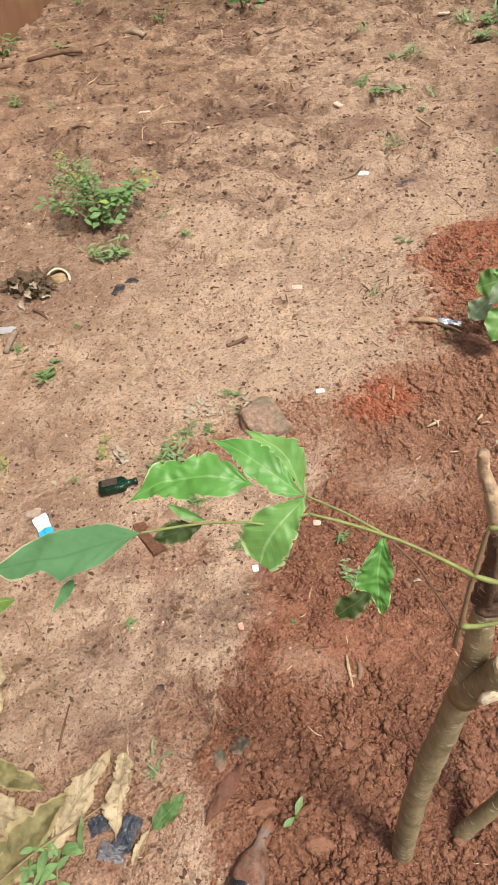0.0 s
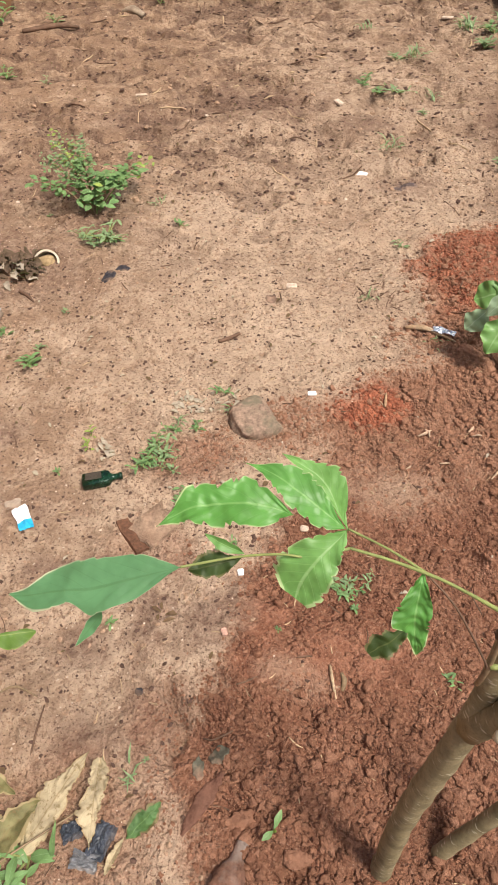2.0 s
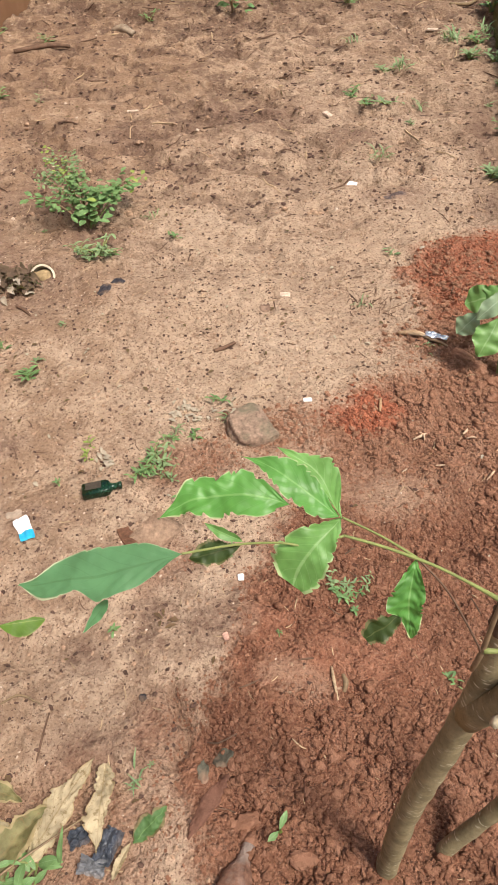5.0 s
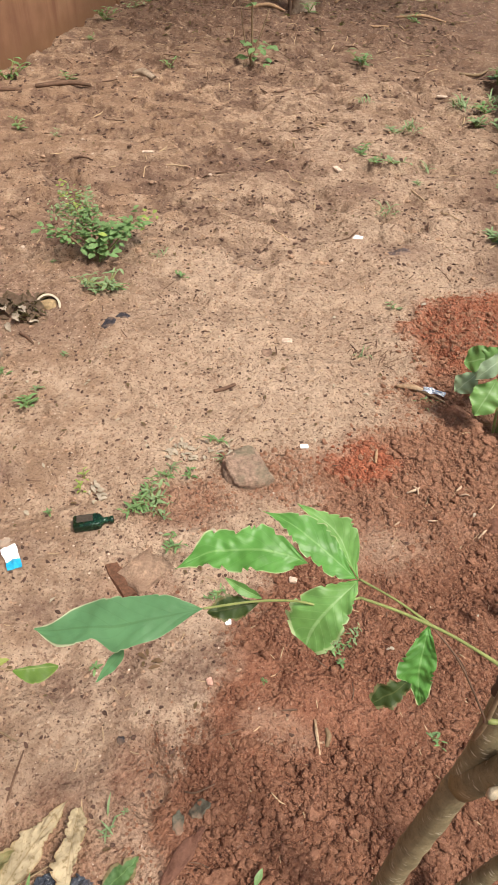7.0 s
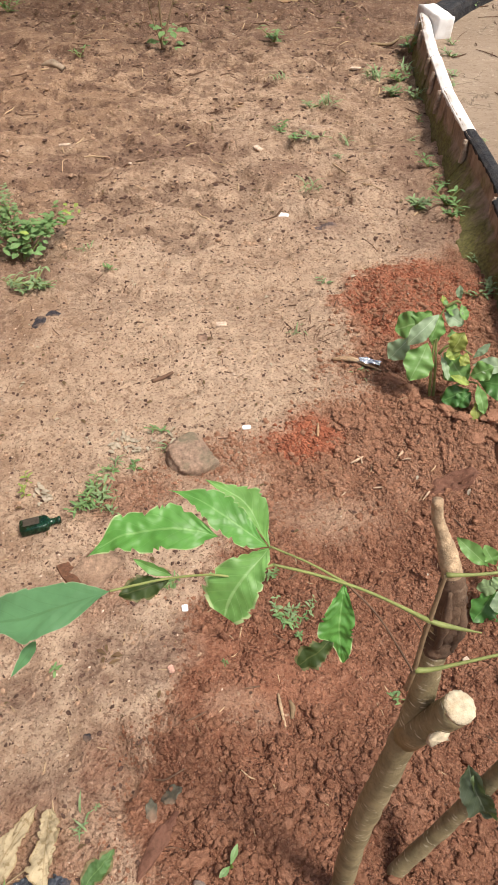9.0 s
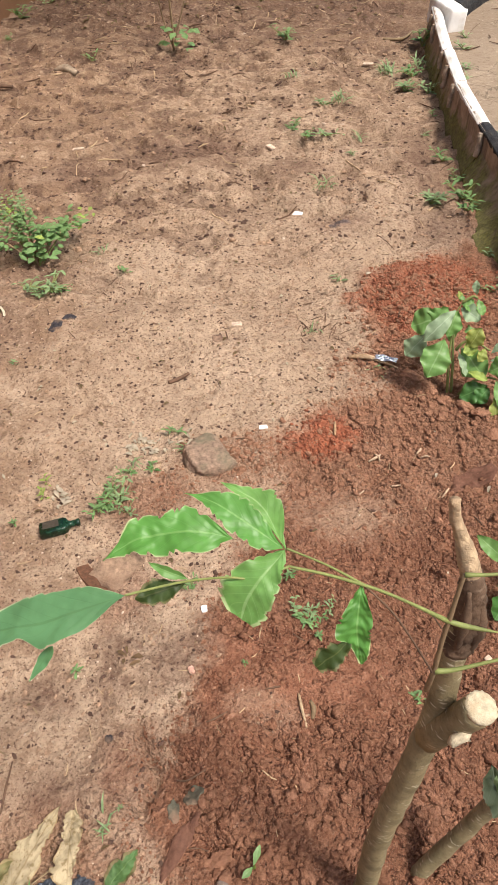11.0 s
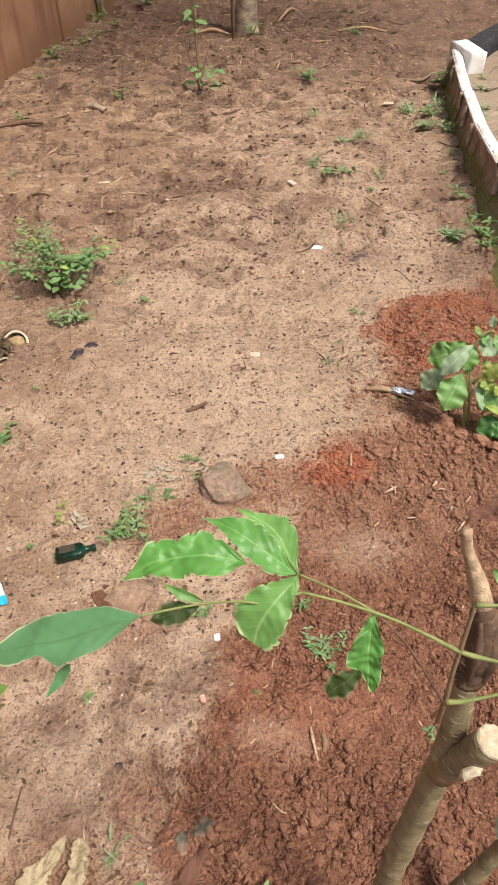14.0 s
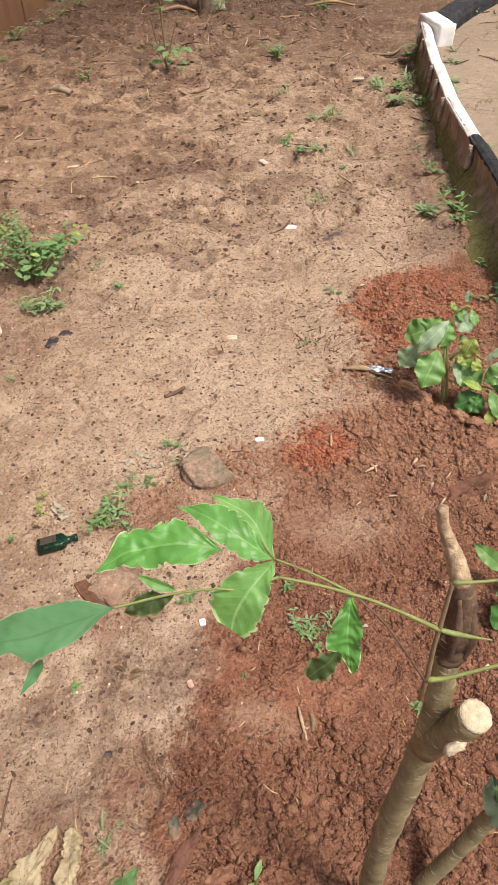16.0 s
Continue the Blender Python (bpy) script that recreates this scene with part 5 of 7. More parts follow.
# feathery shrub with yellow-green tips
def build_shrub(x, y):
    s = thing("shrub", (x, y, gz(x, y)), "small bushy shrub with tiny rounded leaves and yellow tips", "shrub")
    rnd = random.Random(77)
    low, airy = (10, 11, 4, 5), (0, 1, 2, 9, 13)
    ends = [(-0.15, 0.16, 0.21), (-0.10, 0.10, 0.18), (-0.04, 0.10, 0.17), (0.04, 0.06, 0.13), (-0.02, 0.02, 0.10), (0.05, 0.01, 0.09), (0.10, 0.12, 0.10), (0.185, 0.205, 0.10), (-0.20, 0.03, 0.11), (-0.17, 0.10, 0.16), (-0.03, -0.03, 0.06), (0.03, -0.02, 0.06), (0.13, 0.16, 0.11), (-0.07, 0.16, 0.20)]
    for k, e in enumerate(ends):
        e = Vector(e)
        mid = e * 0.5 + Vector((0, 0, 0.03))
        sp = spline([(0, 0, -0.01), tuple(mid), tuple(e)], 9)
        st = link_mesh("branch", *tube(sp, np.linspace(0.004, 0.0012, 9), 5, True, 0.0, k), GREENSTALK if k % 2 else BROWNSTALK, s)
        pieces, tips = [], []
        for i in range((9 if k > 9 else 15) if k in low else (96 if k in airy else 44)):
            t = (0.30 if k in low else 0.48) + (0.75 if k in low else 0.57) * rnd.random()
            p = Vector(sp[min(8, int(t * 8))]) + Vector((rnd.gauss(0, 0.021), rnd.gauss(0, 0.021), rnd.gauss(0, 0.013)))
            a = rnd.uniform(0, 6.28)
            ln = rnd.uniform(0.032, 0.052) if k in low else (rnd.uniform(0.011, 0.021) if k in airy else rnd.uniform(0.018, 0.034))
            q = p + Vector((math.cos(a) * ln, math.sin(a) * ln, ln * rnd.uniform(-0.3, 0.4)))
            (tips if (t > 0.95 and k in (0, 7, 1, 4)) else pieces).append(blade(p, q, ln * 0.62, (rnd.uniform(-0.3, 0.3), rnd.uniform(-0.5, 0.2), 1), 0.15, 0.05, 0, 0, 0.55, 3, 2, i))
        v, f, uv = join(pieces)
        tagged(link_mesh("foliage", v, f, WEED_PALE if k in (0, 9, 13) else WEED, s, "", True, uv), kind="stuff")
        for v, f, uv in tips:
            link_mesh("young_leaf", v, f, WEED_YELLOW, s, "yellow-green young leaf", True, uv)
    return s


build_shrub(-0.473, 2.536)
# sprigs at the shrub's foot
weed(-0.485, 2.37, 0.085, 18, WEED_PALE, 0.4, narrow=0.28)
weed(-0.40, 2.345, 0.105, 26, WEED_PALE, 0.4, narrow=0.28)
weed(-0.37, 2.36, 0.07, 16, WEED, 0.4, narrow=0.28)
weed(-0.44, 2.32, 0.06, 14, WEED_PALE, 0.35, narrow=0.4)

# weeds over the yard: place, size, leaves, paleness, height
for x, y, size, count, pale, tall in (
        (-1.421, 4.457, 0.15, 18, 0, 0.7), (-1.083, 4.493, 0.10, 12, 0, 0.5), (-1.157, 3.746, 0.10, 12, 0, 0.5), (-0.924, 3.636, 0.06, 8, 1, 0.4),
        (-0.55, 4.880, 0.09, 12, 0, 0.6), (0.648, 5.020, 0.15, 26, 0, 0.5), (0.768, 3.968, 0.10, 16, 1, 0.35), (0.579, 3.683, 0.09, 18, 0, 0.5),
        (0.643, 3.560, 0.08, 14, 0, 0.4), (0.733, 3.566, 0.09, 12, 1, 0.3), (0.827, 3.365, 0.06, 9, 1, 0.5), (-0.131, 2.444, 0.055, 10, 0, 0.5),
        (0.644, 2.357, 0.06, 9, 1, 0.3), (-0.511, 1.717, 0.075, 16, 0, 0.4), (-0.500, 1.78, 0.05, 8, 1, 0.3), (-0.619, 1.846, 0.05, 9, 0, 0.4), (-0.457, 1.953, 0.04, 7, 1, 0.4),
        (0.069, 1.624, 0.05, 9, 0, 0.6), (0.012, 1.483, 0.045, 12, 0, 0.6), (-0.051, 1.468, 0.045, 10, 0, 0.6), (-0.336, 1.318, 0.035, 7, 0, 0.5),
        (-0.274, 1.398, 0.05, 7, 2, 0.8), (-0.270, 1.44, 0.045, 6, 2, 0.9), (-0.543, 1.365, 0.06, 6, 2, 1.0), (-0.003, 1.234, 0.055, 12, 0, 0.4), (-0.123, 0.905, 0.04, 7, 0, 0.4),
        (-0.002, 0.625, 0.022, 6, 1, 0.4), (0.586, 0.813, 0.038, 9, 0, 0.4), (0.377, 0.994, 0.045, 20, 0, 0.25), (0.395, 1.015, 0.04, 18, 1, 0.25), (0.415, 1.00, 0.04, 18, 0, 0.25), (0.355, 1.107, 0.035, 12, 0, 0.3), (0.442, 1.033, 0.035, 10, 1, 0.3), (0.36, 1.03, 0.035, 12, 1, 0.25), (0.117, 1.10, 0.045, 14, 0, 0.3),
        (0.243, 0.896, 0.025, 6, 0, 0.4), (-0.656, 2.543, 0.035, 6, 0, 0.4), (-1.229, 3.174, 0.08, 12, 0, 0.5), (0.311, 6.15, 0.12, 18, 0, 0.6), (1.081, 6.077, 0.11, 12, 0, 0.6),
        (-1.126, 5.684, 0.13, 16, 0, 0.6), (-1.141, 5.265, 0.08, 10, 0, 0.5), (-0.979, 6.685, 0.14, 14, 0, 0.6), (-0.791, 6.538, 0.10, 12, 0, 0.5), (-1.02, 6.10, 0.12, 14, 1, 0.6), (-0.93, 6.35, 0.12, 12, 0, 0.6), (-1.50, 4.36, 0.08, 10, 1, 0.4),
        (1.46, 4.80, 0.17, 20, 0, 0.7), (1.235, 4.177, 0.12, 22, 1, 0.35), (1.30, 4.30, 0.12, 20, 0, 0.4), (1.33, 4.05, 0.11, 18, 1, 0.4), (1.236, 3.294, 0.10, 14, 0, 0.7), (1.255, 3.10, 0.09, 12, 0, 0.6), (1.103, 2.937, 0.12, 20, 1, 0.35),
        (1.214, 2.889, 0.12, 20, 0, 0.5), (1.215, 2.80, 0.09, 14, 0, 0.4), (1.20, 2.45, 0.06, 9, 1, 0.4), (1.22, 2.27, 0.09, 16, 1, 0.4), (1.16, 2.22, 0.08, 12, 1, 0.4), (1.15, 1.84, 0.05, 8, 1, 0.4), (1.29, 3.75, 0.06, 8, 0, 0.5), (1.22, 3.60, 0.05, 8, 1, 0.4)):
    weed(x, y, size, count, (WEED, WEED_PALE, WEED_YELLOW)[pale], tall)
# bushy clump beside the bottle
for x, y, size, count in ((-0.115, 1.345, 0.075, 22), (-0.075, 1.375, 0.07, 22), (-0.10, 1.41, 0.06, 18), (-0.05, 1.34, 0.05, 12)):
    weed(x, y, size, count, WEED if x < -0.09 else WEED_PALE, 0.55, "tangled clump of narrow-leaved weed beside the bottle", 0.30)
for x, y, size, count in ((0.674, 3.089, 0.09, 16), (0.511, 2.079, 0.05, 12), (0.10, 1.55, 0.05, 8), (-0.243, 2.614, 0.05, 10), (-0.02, 0.60, 0.05, 8), (-0.045, 1.50, 0.05, 10), (0.86, 4.0, 0.10, 16), (1.17, 4.35, 0.12, 24), (1.36, 4.45, 0.10, 20), (0.9, 3.6, 0.07, 10), (0.64, 4.35, 0.08, 12), (0.70, 1.86, 0.05, 12)):
    tuft(x, y, size, count)
# thin sprout of three leaves by the bed, two oval seed leaves in the bed
weed(0.409, 0.953, 0.032, 7, WEED, 0.3, narrow=0.5)
s2 = thing("seedling", (0.243, 0.512, gz(0.243, 0.512)), "seedling with two oval green leaves in red soil", "weed", "weeds")
leaf(s2, (0, 0, 0.012), (0.014, 0.032, 0.024), 0.0115, WEED, up=(0, -0.2, 1), n=10, across=6, fold=0.15, bulge=0.58, seed=3)
leaf(s2, (0, 0, 0.012), (-0.020, -0.018, 0.018), 0.0115, WEED, up=(0, -0.2, 1), n=10, across=6, fold=0.15, bulge=0.55, seed=4)
leaf(s2, (0, 0, 0.012), (0.006, -0.004, 0.022), 0.008, WEED_YELLOW, up=(0, -0.2, 1), n=6, across=4, fold=0.2, seed=5)
stalk("stem", [(0, 0, -0.004), (0, 0, 0.012)], [0.0015, 0.0012], GREENSTALK, s2, "", 4, 6)
weed(-0.185, 0.455, 0.10, 12, WEED, 0.35, "broad-leaved weed beside dry leaves", 0.38)
weed(-0.235, 0.425, 0.07, 7, WEED, 0.35, "broad-leaved weed beside dry leaves", 0.5)
leaf(thing("grass_sprig", (0, 0, 0), "single upright blade of grass beside dry leaves", "grass"), (-0.145, 0.455, 0.0), (-0.128, 0.50, 0.09), 0.010, WEED, "stem", up=(0, -1, 0.3), n=10, across=4, seed=6)


def build_far_sapling(x, y):
    s = thing("young_tree", (x, y, gz(x, y)), "thin young tree with leaves at its foot and tip", "sapling")
    stalk("stem", [(0, 0, -0.02), (0.004, 0, 0.15), (0.0, 0.01, 0.30), (0.008, 0.0, 0.45)], [0.008, 0.007, 0.006, 0.004], BROWNSTALK, s, "", 10, 6)
    stalk("branch", [(0, 0, 0.02), (-0.05, 0.02, 0.18), (-0.07, 0.03, 0.32)], [0.005, 0.004, 0.003], BROWNSTALK, s, "", 8, 6)
    stalk("branch", [(0, 0, 0.02), (0.05, 0.02, 0.16), (0.10, 0.04, 0.30)], [0.005, 0.004, 0.003], BROWNSTALK, s, "", 8, 6)
    rnd = random.Random(5)
    for i in range(26):
        low = i < 17
        a = i * 2.4
        r = rnd.uniform(0.01, 0.09) if low else rnd.uniform(0.0, 0.03)
        p = Vector((math.cos(a) * r + (0.03 if low else 0), math.sin(a) * r, rnd.uniform(0.02, 0.13) if low else rnd.uniform(0.32, 0.46)))
        q = p + Vector((math.cos(a) * 0.06, math.sin(a) * 0.06, rnd.uniform(-0.03, 0.01)))
        leaf(s, p, q, 0.038, WEED, up=(0, -0.4, 1), n=5, across=4, fold=0.15, seed=i)
    return s


build_far_sapling(-0.047, 4.93)
p = thing("pole", (0.165, 6.12, 0), "thin dark wooden pole beside the tree", "pole")
stalk("shaft", [(0, 0, -0.1), (0.0, 0.01, 0.6), (-0.01, 0.03, 1.5)], [0.014, 0.013, 0.012], BARK_DARK, p, "", 12, 8)

# dark undergrowth at the back, small weeds on the drive along the kerb
for x, y, size, count in ((-0.514, 7.75, 0.34, 22), (-0.25, 7.9, 0.30, 18), (-0.72, 7.6, 0.26, 16), (0.013, 7.62, 0.28, 20), (0.25, 7.7, 0.22, 14), (-0.62, 7.25, 0.16, 12)):
    weed(x, y, size, count, WEED, 0.7, "dark broad-leaved undergrowth behind the yard", 0.5, "undergrowth", "undergrowth")
for x, y, size, count in ((1.60, 4.42, 0.09, 12), (1.53, 4.12, 0.07, 12), (1.50, 3.98, 0.06, 10), (1.47, 3.30, 0.05, 10), (1.66, 4.62, 0.08, 12), (1.95, 5.35, 0.12, 14)):
    w = weed(x, y, size, count, WEED_PALE, 0.35, "small weed on the drive beside the kerb", 0.35, "weed", "drive weeds")
    w.location.z = DRIVE_Z - 0.002

# ---- loose things ----
def sized_lump(name, x, y, sx, sy, sz, turn, seed, mat, label, category, rough=0.25, sink=0.4, flat=0.0):
    """A stone or block: one finely shaped mesh."""
    o = Vector((seed * 3.1, seed * 1.7, seed * 0.9))
    verts = []
    for v in ICO4_V:
        w = Vector((math.copysign(abs(v.x) ** (1 - flat), v.x), math.copysign(abs(v.y) ** (1 - flat), v.y), math.copysign(abs(v.z) ** (1 - flat), v.z)))
        k = 1 + rough * noise.noise(v * 1.2 + o) + rough * 0.45 * noise.noise(v * 3.0 + o) + rough * 0.2 * noise.noise(v * 8 + o)
        verts.append((w.x * sx * k, w.y * sy * k, w.z * sz * k))
    ob = link_mesh(name, verts, ICO4_F, mat, None, "", True)
    ob.matrix_world = Matrix.Translation((x, y, gz(x, y) + sz * (1 - sink) * 0.5)) @ Matrix.Rotation(radians(turn), 4, "Z")
    return tagged(ob, label, category)


sized_lump("rock", 0.168, 1.512, 0.060, 0.064, 0.030, 25, 4, ROCK, "weathered brown rock with mossy top, bedded in sand", "rock", 0.34, 0.35, 0.42)


def build_brick(x, y):
    """A broken half-buried block with a hollowed dark side."""
    b = thing("broken_brick", (x, y, gz(x, y)), "broken reddish block, half buried, with a hollow side", "brick")
    bm = bmesh.new()
    bmesh.ops.create_cube(bm, size=1, matrix=Matrix.Rotation(radians(-38), 4, "Z") @ Matrix.Rotation(radians(12), 4, "Y") @ Matrix.Diagonal((0.085, 0.115, 0.05, 1)))
    bmesh.ops.subdivide_edges(bm, edges=bm.edges[:], cuts=6, use_grid_fill=True)
    for v in bm.verts:
        v.co += Vector((1, 1, 1)) * 0.022 * noise.noise(v.co * 20 + Vector((3, 1, 7)))
        v.co += Vector((0.022, 0.012, 0))
        v.co.z = v.co.z * 0.42 - 0.004
    part("body", bm, plain("buried_brick", (0.44, 0.295, 0.20), 0.95, 0.45, 60, 1.0, 0.012, (0.27, 0.165, 0.11)), b, "", True)
    # The hollow side is a dark slab laid against the body.
    bm = bmesh.new()
    bmesh.ops.create_cube(bm, size=1, matrix=Matrix.Translation((-0.026, -0.022, 0.003)) @ Matrix.Rotation(radians(-52), 4, "Z") @ Matrix.Rotation(radians(-14), 4, "X") @ Matrix.Diagonal((0.105, 0.034, 0.012, 1)))
    bmesh.ops.subdivide_edges(bm, edges=bm.edges[:], cuts=7, use_grid_fill=True)
    for v in bm.verts:
        v.co += Vector((0.6, 0.6, 0.6)) * 0.005 * noise.noise(v.co * 45)
    part("hollow_side", bm, plain("dark_brick_face", (0.175, 0.085, 0.050), 0.95, 0.4, 90, 0.9, 0.008), b, "dark hollowed face", False)
    return b


build_brick(-0.085, 1.150)


def build_bottle():
    """Small flat green bottle lying on its side, with a worn label."""
    b = thing("bottle", (-0.218, 1.284, gz(-0.218, 1.284) + 0.012), "small flat green glass bottle lying on its side", "bottle")
    b.rotation_euler = (radians(-6), 0, radians(15))
    b.scale = (1.06, 0.98, 1.0)
    glass = Mat("dark_green_glass", 0.08)
    glass.b.inputs["Transmission Weight"].default_value = 0.35
    glass.b.inputs["IOR"].default_value = 1.5
    glass.b.inputs["Specular IOR Level"].default_value = 0.5
    glass.color(glass.ramp(glass.noise(40, 4), [(0.4, (0.003, 0.022, 0.010)), (0.7, (0.008, 0.055, 0.026))]))
    glass.link(glass.ramp(glass.noise(70, 4), [(0.4, 0.06), (0.65, 0.35)]), glass.b.inputs["Roughness"])
    bm = bmesh.new()
    rings = [(-0.040, 0.018, 0.009), (-0.037, 0.0215, 0.0125), (0.016, 0.0215, 0.0125), (0.024, 0.019, 0.0115), (0.030, 0.011, 0.009), (0.033, 0.0082, 0.0082), (0.046, 0.0080, 0.0080), (0.047, 0.0098, 0.0098), (0.054, 0.0098, 0.0098), (0.0555, 0.0070, 0.0070)]
    prev = None
    for i, (x, ry, rz) in enumerate(rings):
        e = 0.35 if i < 4 else 1.0
        ring = []
        for k in range(24):
            a = 2 * math.pi * k / 24
            c, s = math.cos(a), math.sin(a)
            ring.append(bm.verts.new((x, math.copysign(abs(c) ** e, c) * ry, math.copysign(abs(s) ** e, s) * rz)))
        if prev:
            for k in range(24):
                bm.faces.new((prev[k], prev[(k + 1) % 24], ring[(k + 1) % 24], ring[k]))
        else:
            bm.faces.new(list(reversed(ring)))
        prev = ring
    bm.faces.new(prev)
    bmesh.ops.recalc_face_normals(bm, faces=bm.faces[:])
    part("glass", bm, glass.m, b)
    bm = bmesh.new()
    bmesh.ops.create_grid(bm, x_segments=6, y_segments=4, size=0.5, matrix=Matrix.Translation((-0.012, 0.004, 0.0131)) @ Matrix.Diagonal((0.038, 0.026, 1, 1)))
    part("paper_label", bm, plain("worn_brown_label", (0.060, 0.048, 0.036), 0.7, 0.5, 120, 0.2, 0.001, (0.02, 0.05, 0.03)), b, "worn brown label")
    return b


build_bottle()


def ground_patch(name, x, y, rx, ry, turn, mat, label, category, seed, rise=0.003):
    """A thin sheet or crust lying close on the ground, ragged at the rim."""
    c, sn = math.cos(radians(turn)), math.sin(radians(turn))
    rings, sides = 7, 40
    verts = [(0.0, 0.0, gz(x, y) + rise)]
    for i in range(1, rings + 1):
        for k in range(sides):
            a = 2 * math.pi * k / sides
            q = Vector((math.cos(a) * 1.6, math.sin(a) * 1.6, seed * 3.7))
            r = i / rings * (1 + 0.32 * noise.noise(q) + 0.16 * noise.noise(q * 3.1))
            u, v = math.cos(a) * r * rx, math.sin(a) * r * ry
            px, py = u * c - v * sn, u * sn + v * c
            verts.append((px, py, gz(x + px, y + py) + (rise * (0.8 + 0.9 * noise.noise(Vector((px * 60, py * 60, seed)))) if i < rings else -0.003)))
    faces = [(0, 1 + k, 1 + (k + 1) % sides) for k in range(sides)]
    for i in range(rings - 1):
        for k in range(sides):
            a, b = 1 + i * sides + k, 1 + i * sides + (k + 1) % sides
            faces.append((a, a + sides, b + sides, b))
    ob = link_mesh(name, verts, faces, mat, None, "", True)
    ob.location = (x, y, 0)
    return tagged(ob, label, category)


def crumpled(name, x, y, sx, sy, lift, turn, mats, label, category, seed, split=None, n=14, sink=0.0, folds=1.9):
    """A crumpled sheet of film or paper lying on the soil; split: share of its length in the second material."""
    rnd = random.Random(seed)
    ob = thing(name, (x, y, gz(x, y) + 0.002 - sink), label, category)
    ob.rotation_euler = (0, 0, radians(turn))
    halves = [(0.0, 1.0, mats[0], "sheet")] if split is None else [(0.0, split, mats[0], "sheet"), (split, 1.0, mats[1], "end_strip")]
    for a, b, m, pname in halves:
        k = max(3, int(n * (b - a)))
        verts, faces = [], []
        for i in range(k + 1):
            s = a + (b - a) * i / k
            for j in range(n + 1):
                u = j / n
                px, py = (s - 0.5) * sx, (u - 0.5) * sy * (1 + 0.25 * (float(nz(s, 0.2, 0.3, seed)) - 0.5))
                q = Vector((s * folds, u * folds, seed))
                z = lift * (0.5 + 0.9 * noise.noise(q) + 0.5 * abs(noise.noise(q * 2.3)))
                px += 0.06 * sx * noise.noise(q * 1.7 + Vector((5, 0, 0)))
                py += 0.10 * sy * noise.noise(q * 1.7 + Vector((0, 9, 0)))
                verts.append((px, py, max(z, 0.001)))
        for i in range(k):
            for j in range(n):
                c = i * (n + 1) + j
                faces.append((c, c + 1, c + n + 2, c + n + 1))
        link_mesh(pname, verts, faces, m, ob)
    return ob


def film_material(name, base, rough=0.3, dirt=(0.30, 0.19, 0.12)):
    return plain(name, base, rough, 0.2, 50, 0.35, 0.003, dirt, 0.5)


WHITE_FILM = plain("white_film", (0.80, 0.80, 0.80), 0.4, 0.08, 50, 0.3, 0.002)
BLUE_FILM = plain("blue_film", (0.02, 0.36, 0.60), 0.35, 0.2, 50, 0.3, 0.002)
BLACK_FILM = film_material("black_film", (0.050, 0.058, 0.075), 0.28, (0.16, 0.13, 0.115))
GREY_FILM = film_material("grey_film", (0.16, 0.165, 0.175), 0.3, (0.25, 0.18, 0.13))
GREENGREY = plain("grey_green_film", (0.125, 0.118, 0.088), 0.8, 0.4, 70, 0.6, 0.004, (0.27, 0.160, 0.108), 0.1)
CREAM = plain("cream_plastic", (0.52, 0.46, 0.34), 0.5, 0.25, 40, 0.2, 0.002, (0.38, 0.26, 0.14))

DULL_RAG = plain("dull_dark_rag", (0.060, 0.055, 0.062), 0.85, 0.6, 120, 0.9, 0.006, (0.24, 0.16, 0.11), 0.1)
# white and blue sachet with a dirty torn end
crumpled("sachet", -0.385, 1.165, 0.074, 0.036, 0.012, -58, (WHITE_FILM, BLUE_FILM), "torn white sachet with a blue end", "packet", 5, 0.62, 12)
crumpled("paper_scrap", -0.420, 1.205, 0.040, 0.026, 0.008, 20, (plain("dirty_paper", (0.34, 0.265, 0.20), 0.8, 0.3, 50, 0.3, 0.002, (0.25, 0.16, 0.11)),), "dirty scrap of paper beside the sachet", "litter", 6, None, 8)
# black bag scraps under the dry leaves
for (x, y, sx, sy, t, sd) in ((-0.060, 0.485, 0.060, 0.036, 70, 21), (-0.118, 0.497, 0.036, 0.030, 30, 22), (-0.085, 0.452, 0.050, 0.030, -10, 23)):
    crumpled("bag_scrap", x, y, sx, sy, 0.014, t, (BLACK_FILM if sd != 23 else GREY_FILM,), "crumpled scrap of thin black plastic bag", "litter", sd, None, 26, 0.0, 3.4)
ground_patch("bag_scrap", -0.352, 2.142, 0.020, 0.034, -25, DULL_RAG, "dark plastic scrap trodden into sand", "litter", 24, 0.003)
ground_patch("bag_scrap", -0.312, 2.190, 0.026, 0.017, 25, DULL_RAG, "dark plastic scrap trodden into sand", "litter", 25, 0.003)
ground_patch("bag_scrap", -0.038, 0.759, 0.009, 0.010, 20, DULL_RAG, "small blue-black plastic scrap", "litter", 26, 0.002)
ground_patch("film_scrap", 0.098, 0.618, 0.013, 0.024, 10, GREENGREY, "grey-green plastic scrap half buried in soil", "litter", 27, 0.005)
ground_patch("film_scrap", 0.134, 0.640, 0.022, 0.017, 30, GREENGREY, "grey-green plastic scrap half buried in soil", "litter", 28, 0.005)
crumpled("film_scrap", -0.695, 1.945, 0.055, 0.035, 0.004, 0, (film_material("clear_film", (0.34, 0.37, 0.38), 0.3),), "pale clear plastic scrap on sand", "litter", 29, None, 10)
ground_patch("ash_patch", 0.690, 2.745, 0.050, 0.030, 5, plain("burnt_ash", (0.125, 0.092, 0.085), 0.95, 0.5, 110, 0.8, 0.006, (0.36, 0.24, 0.165)), "patch of dark burnt ash", "litter", 30, 0.003)
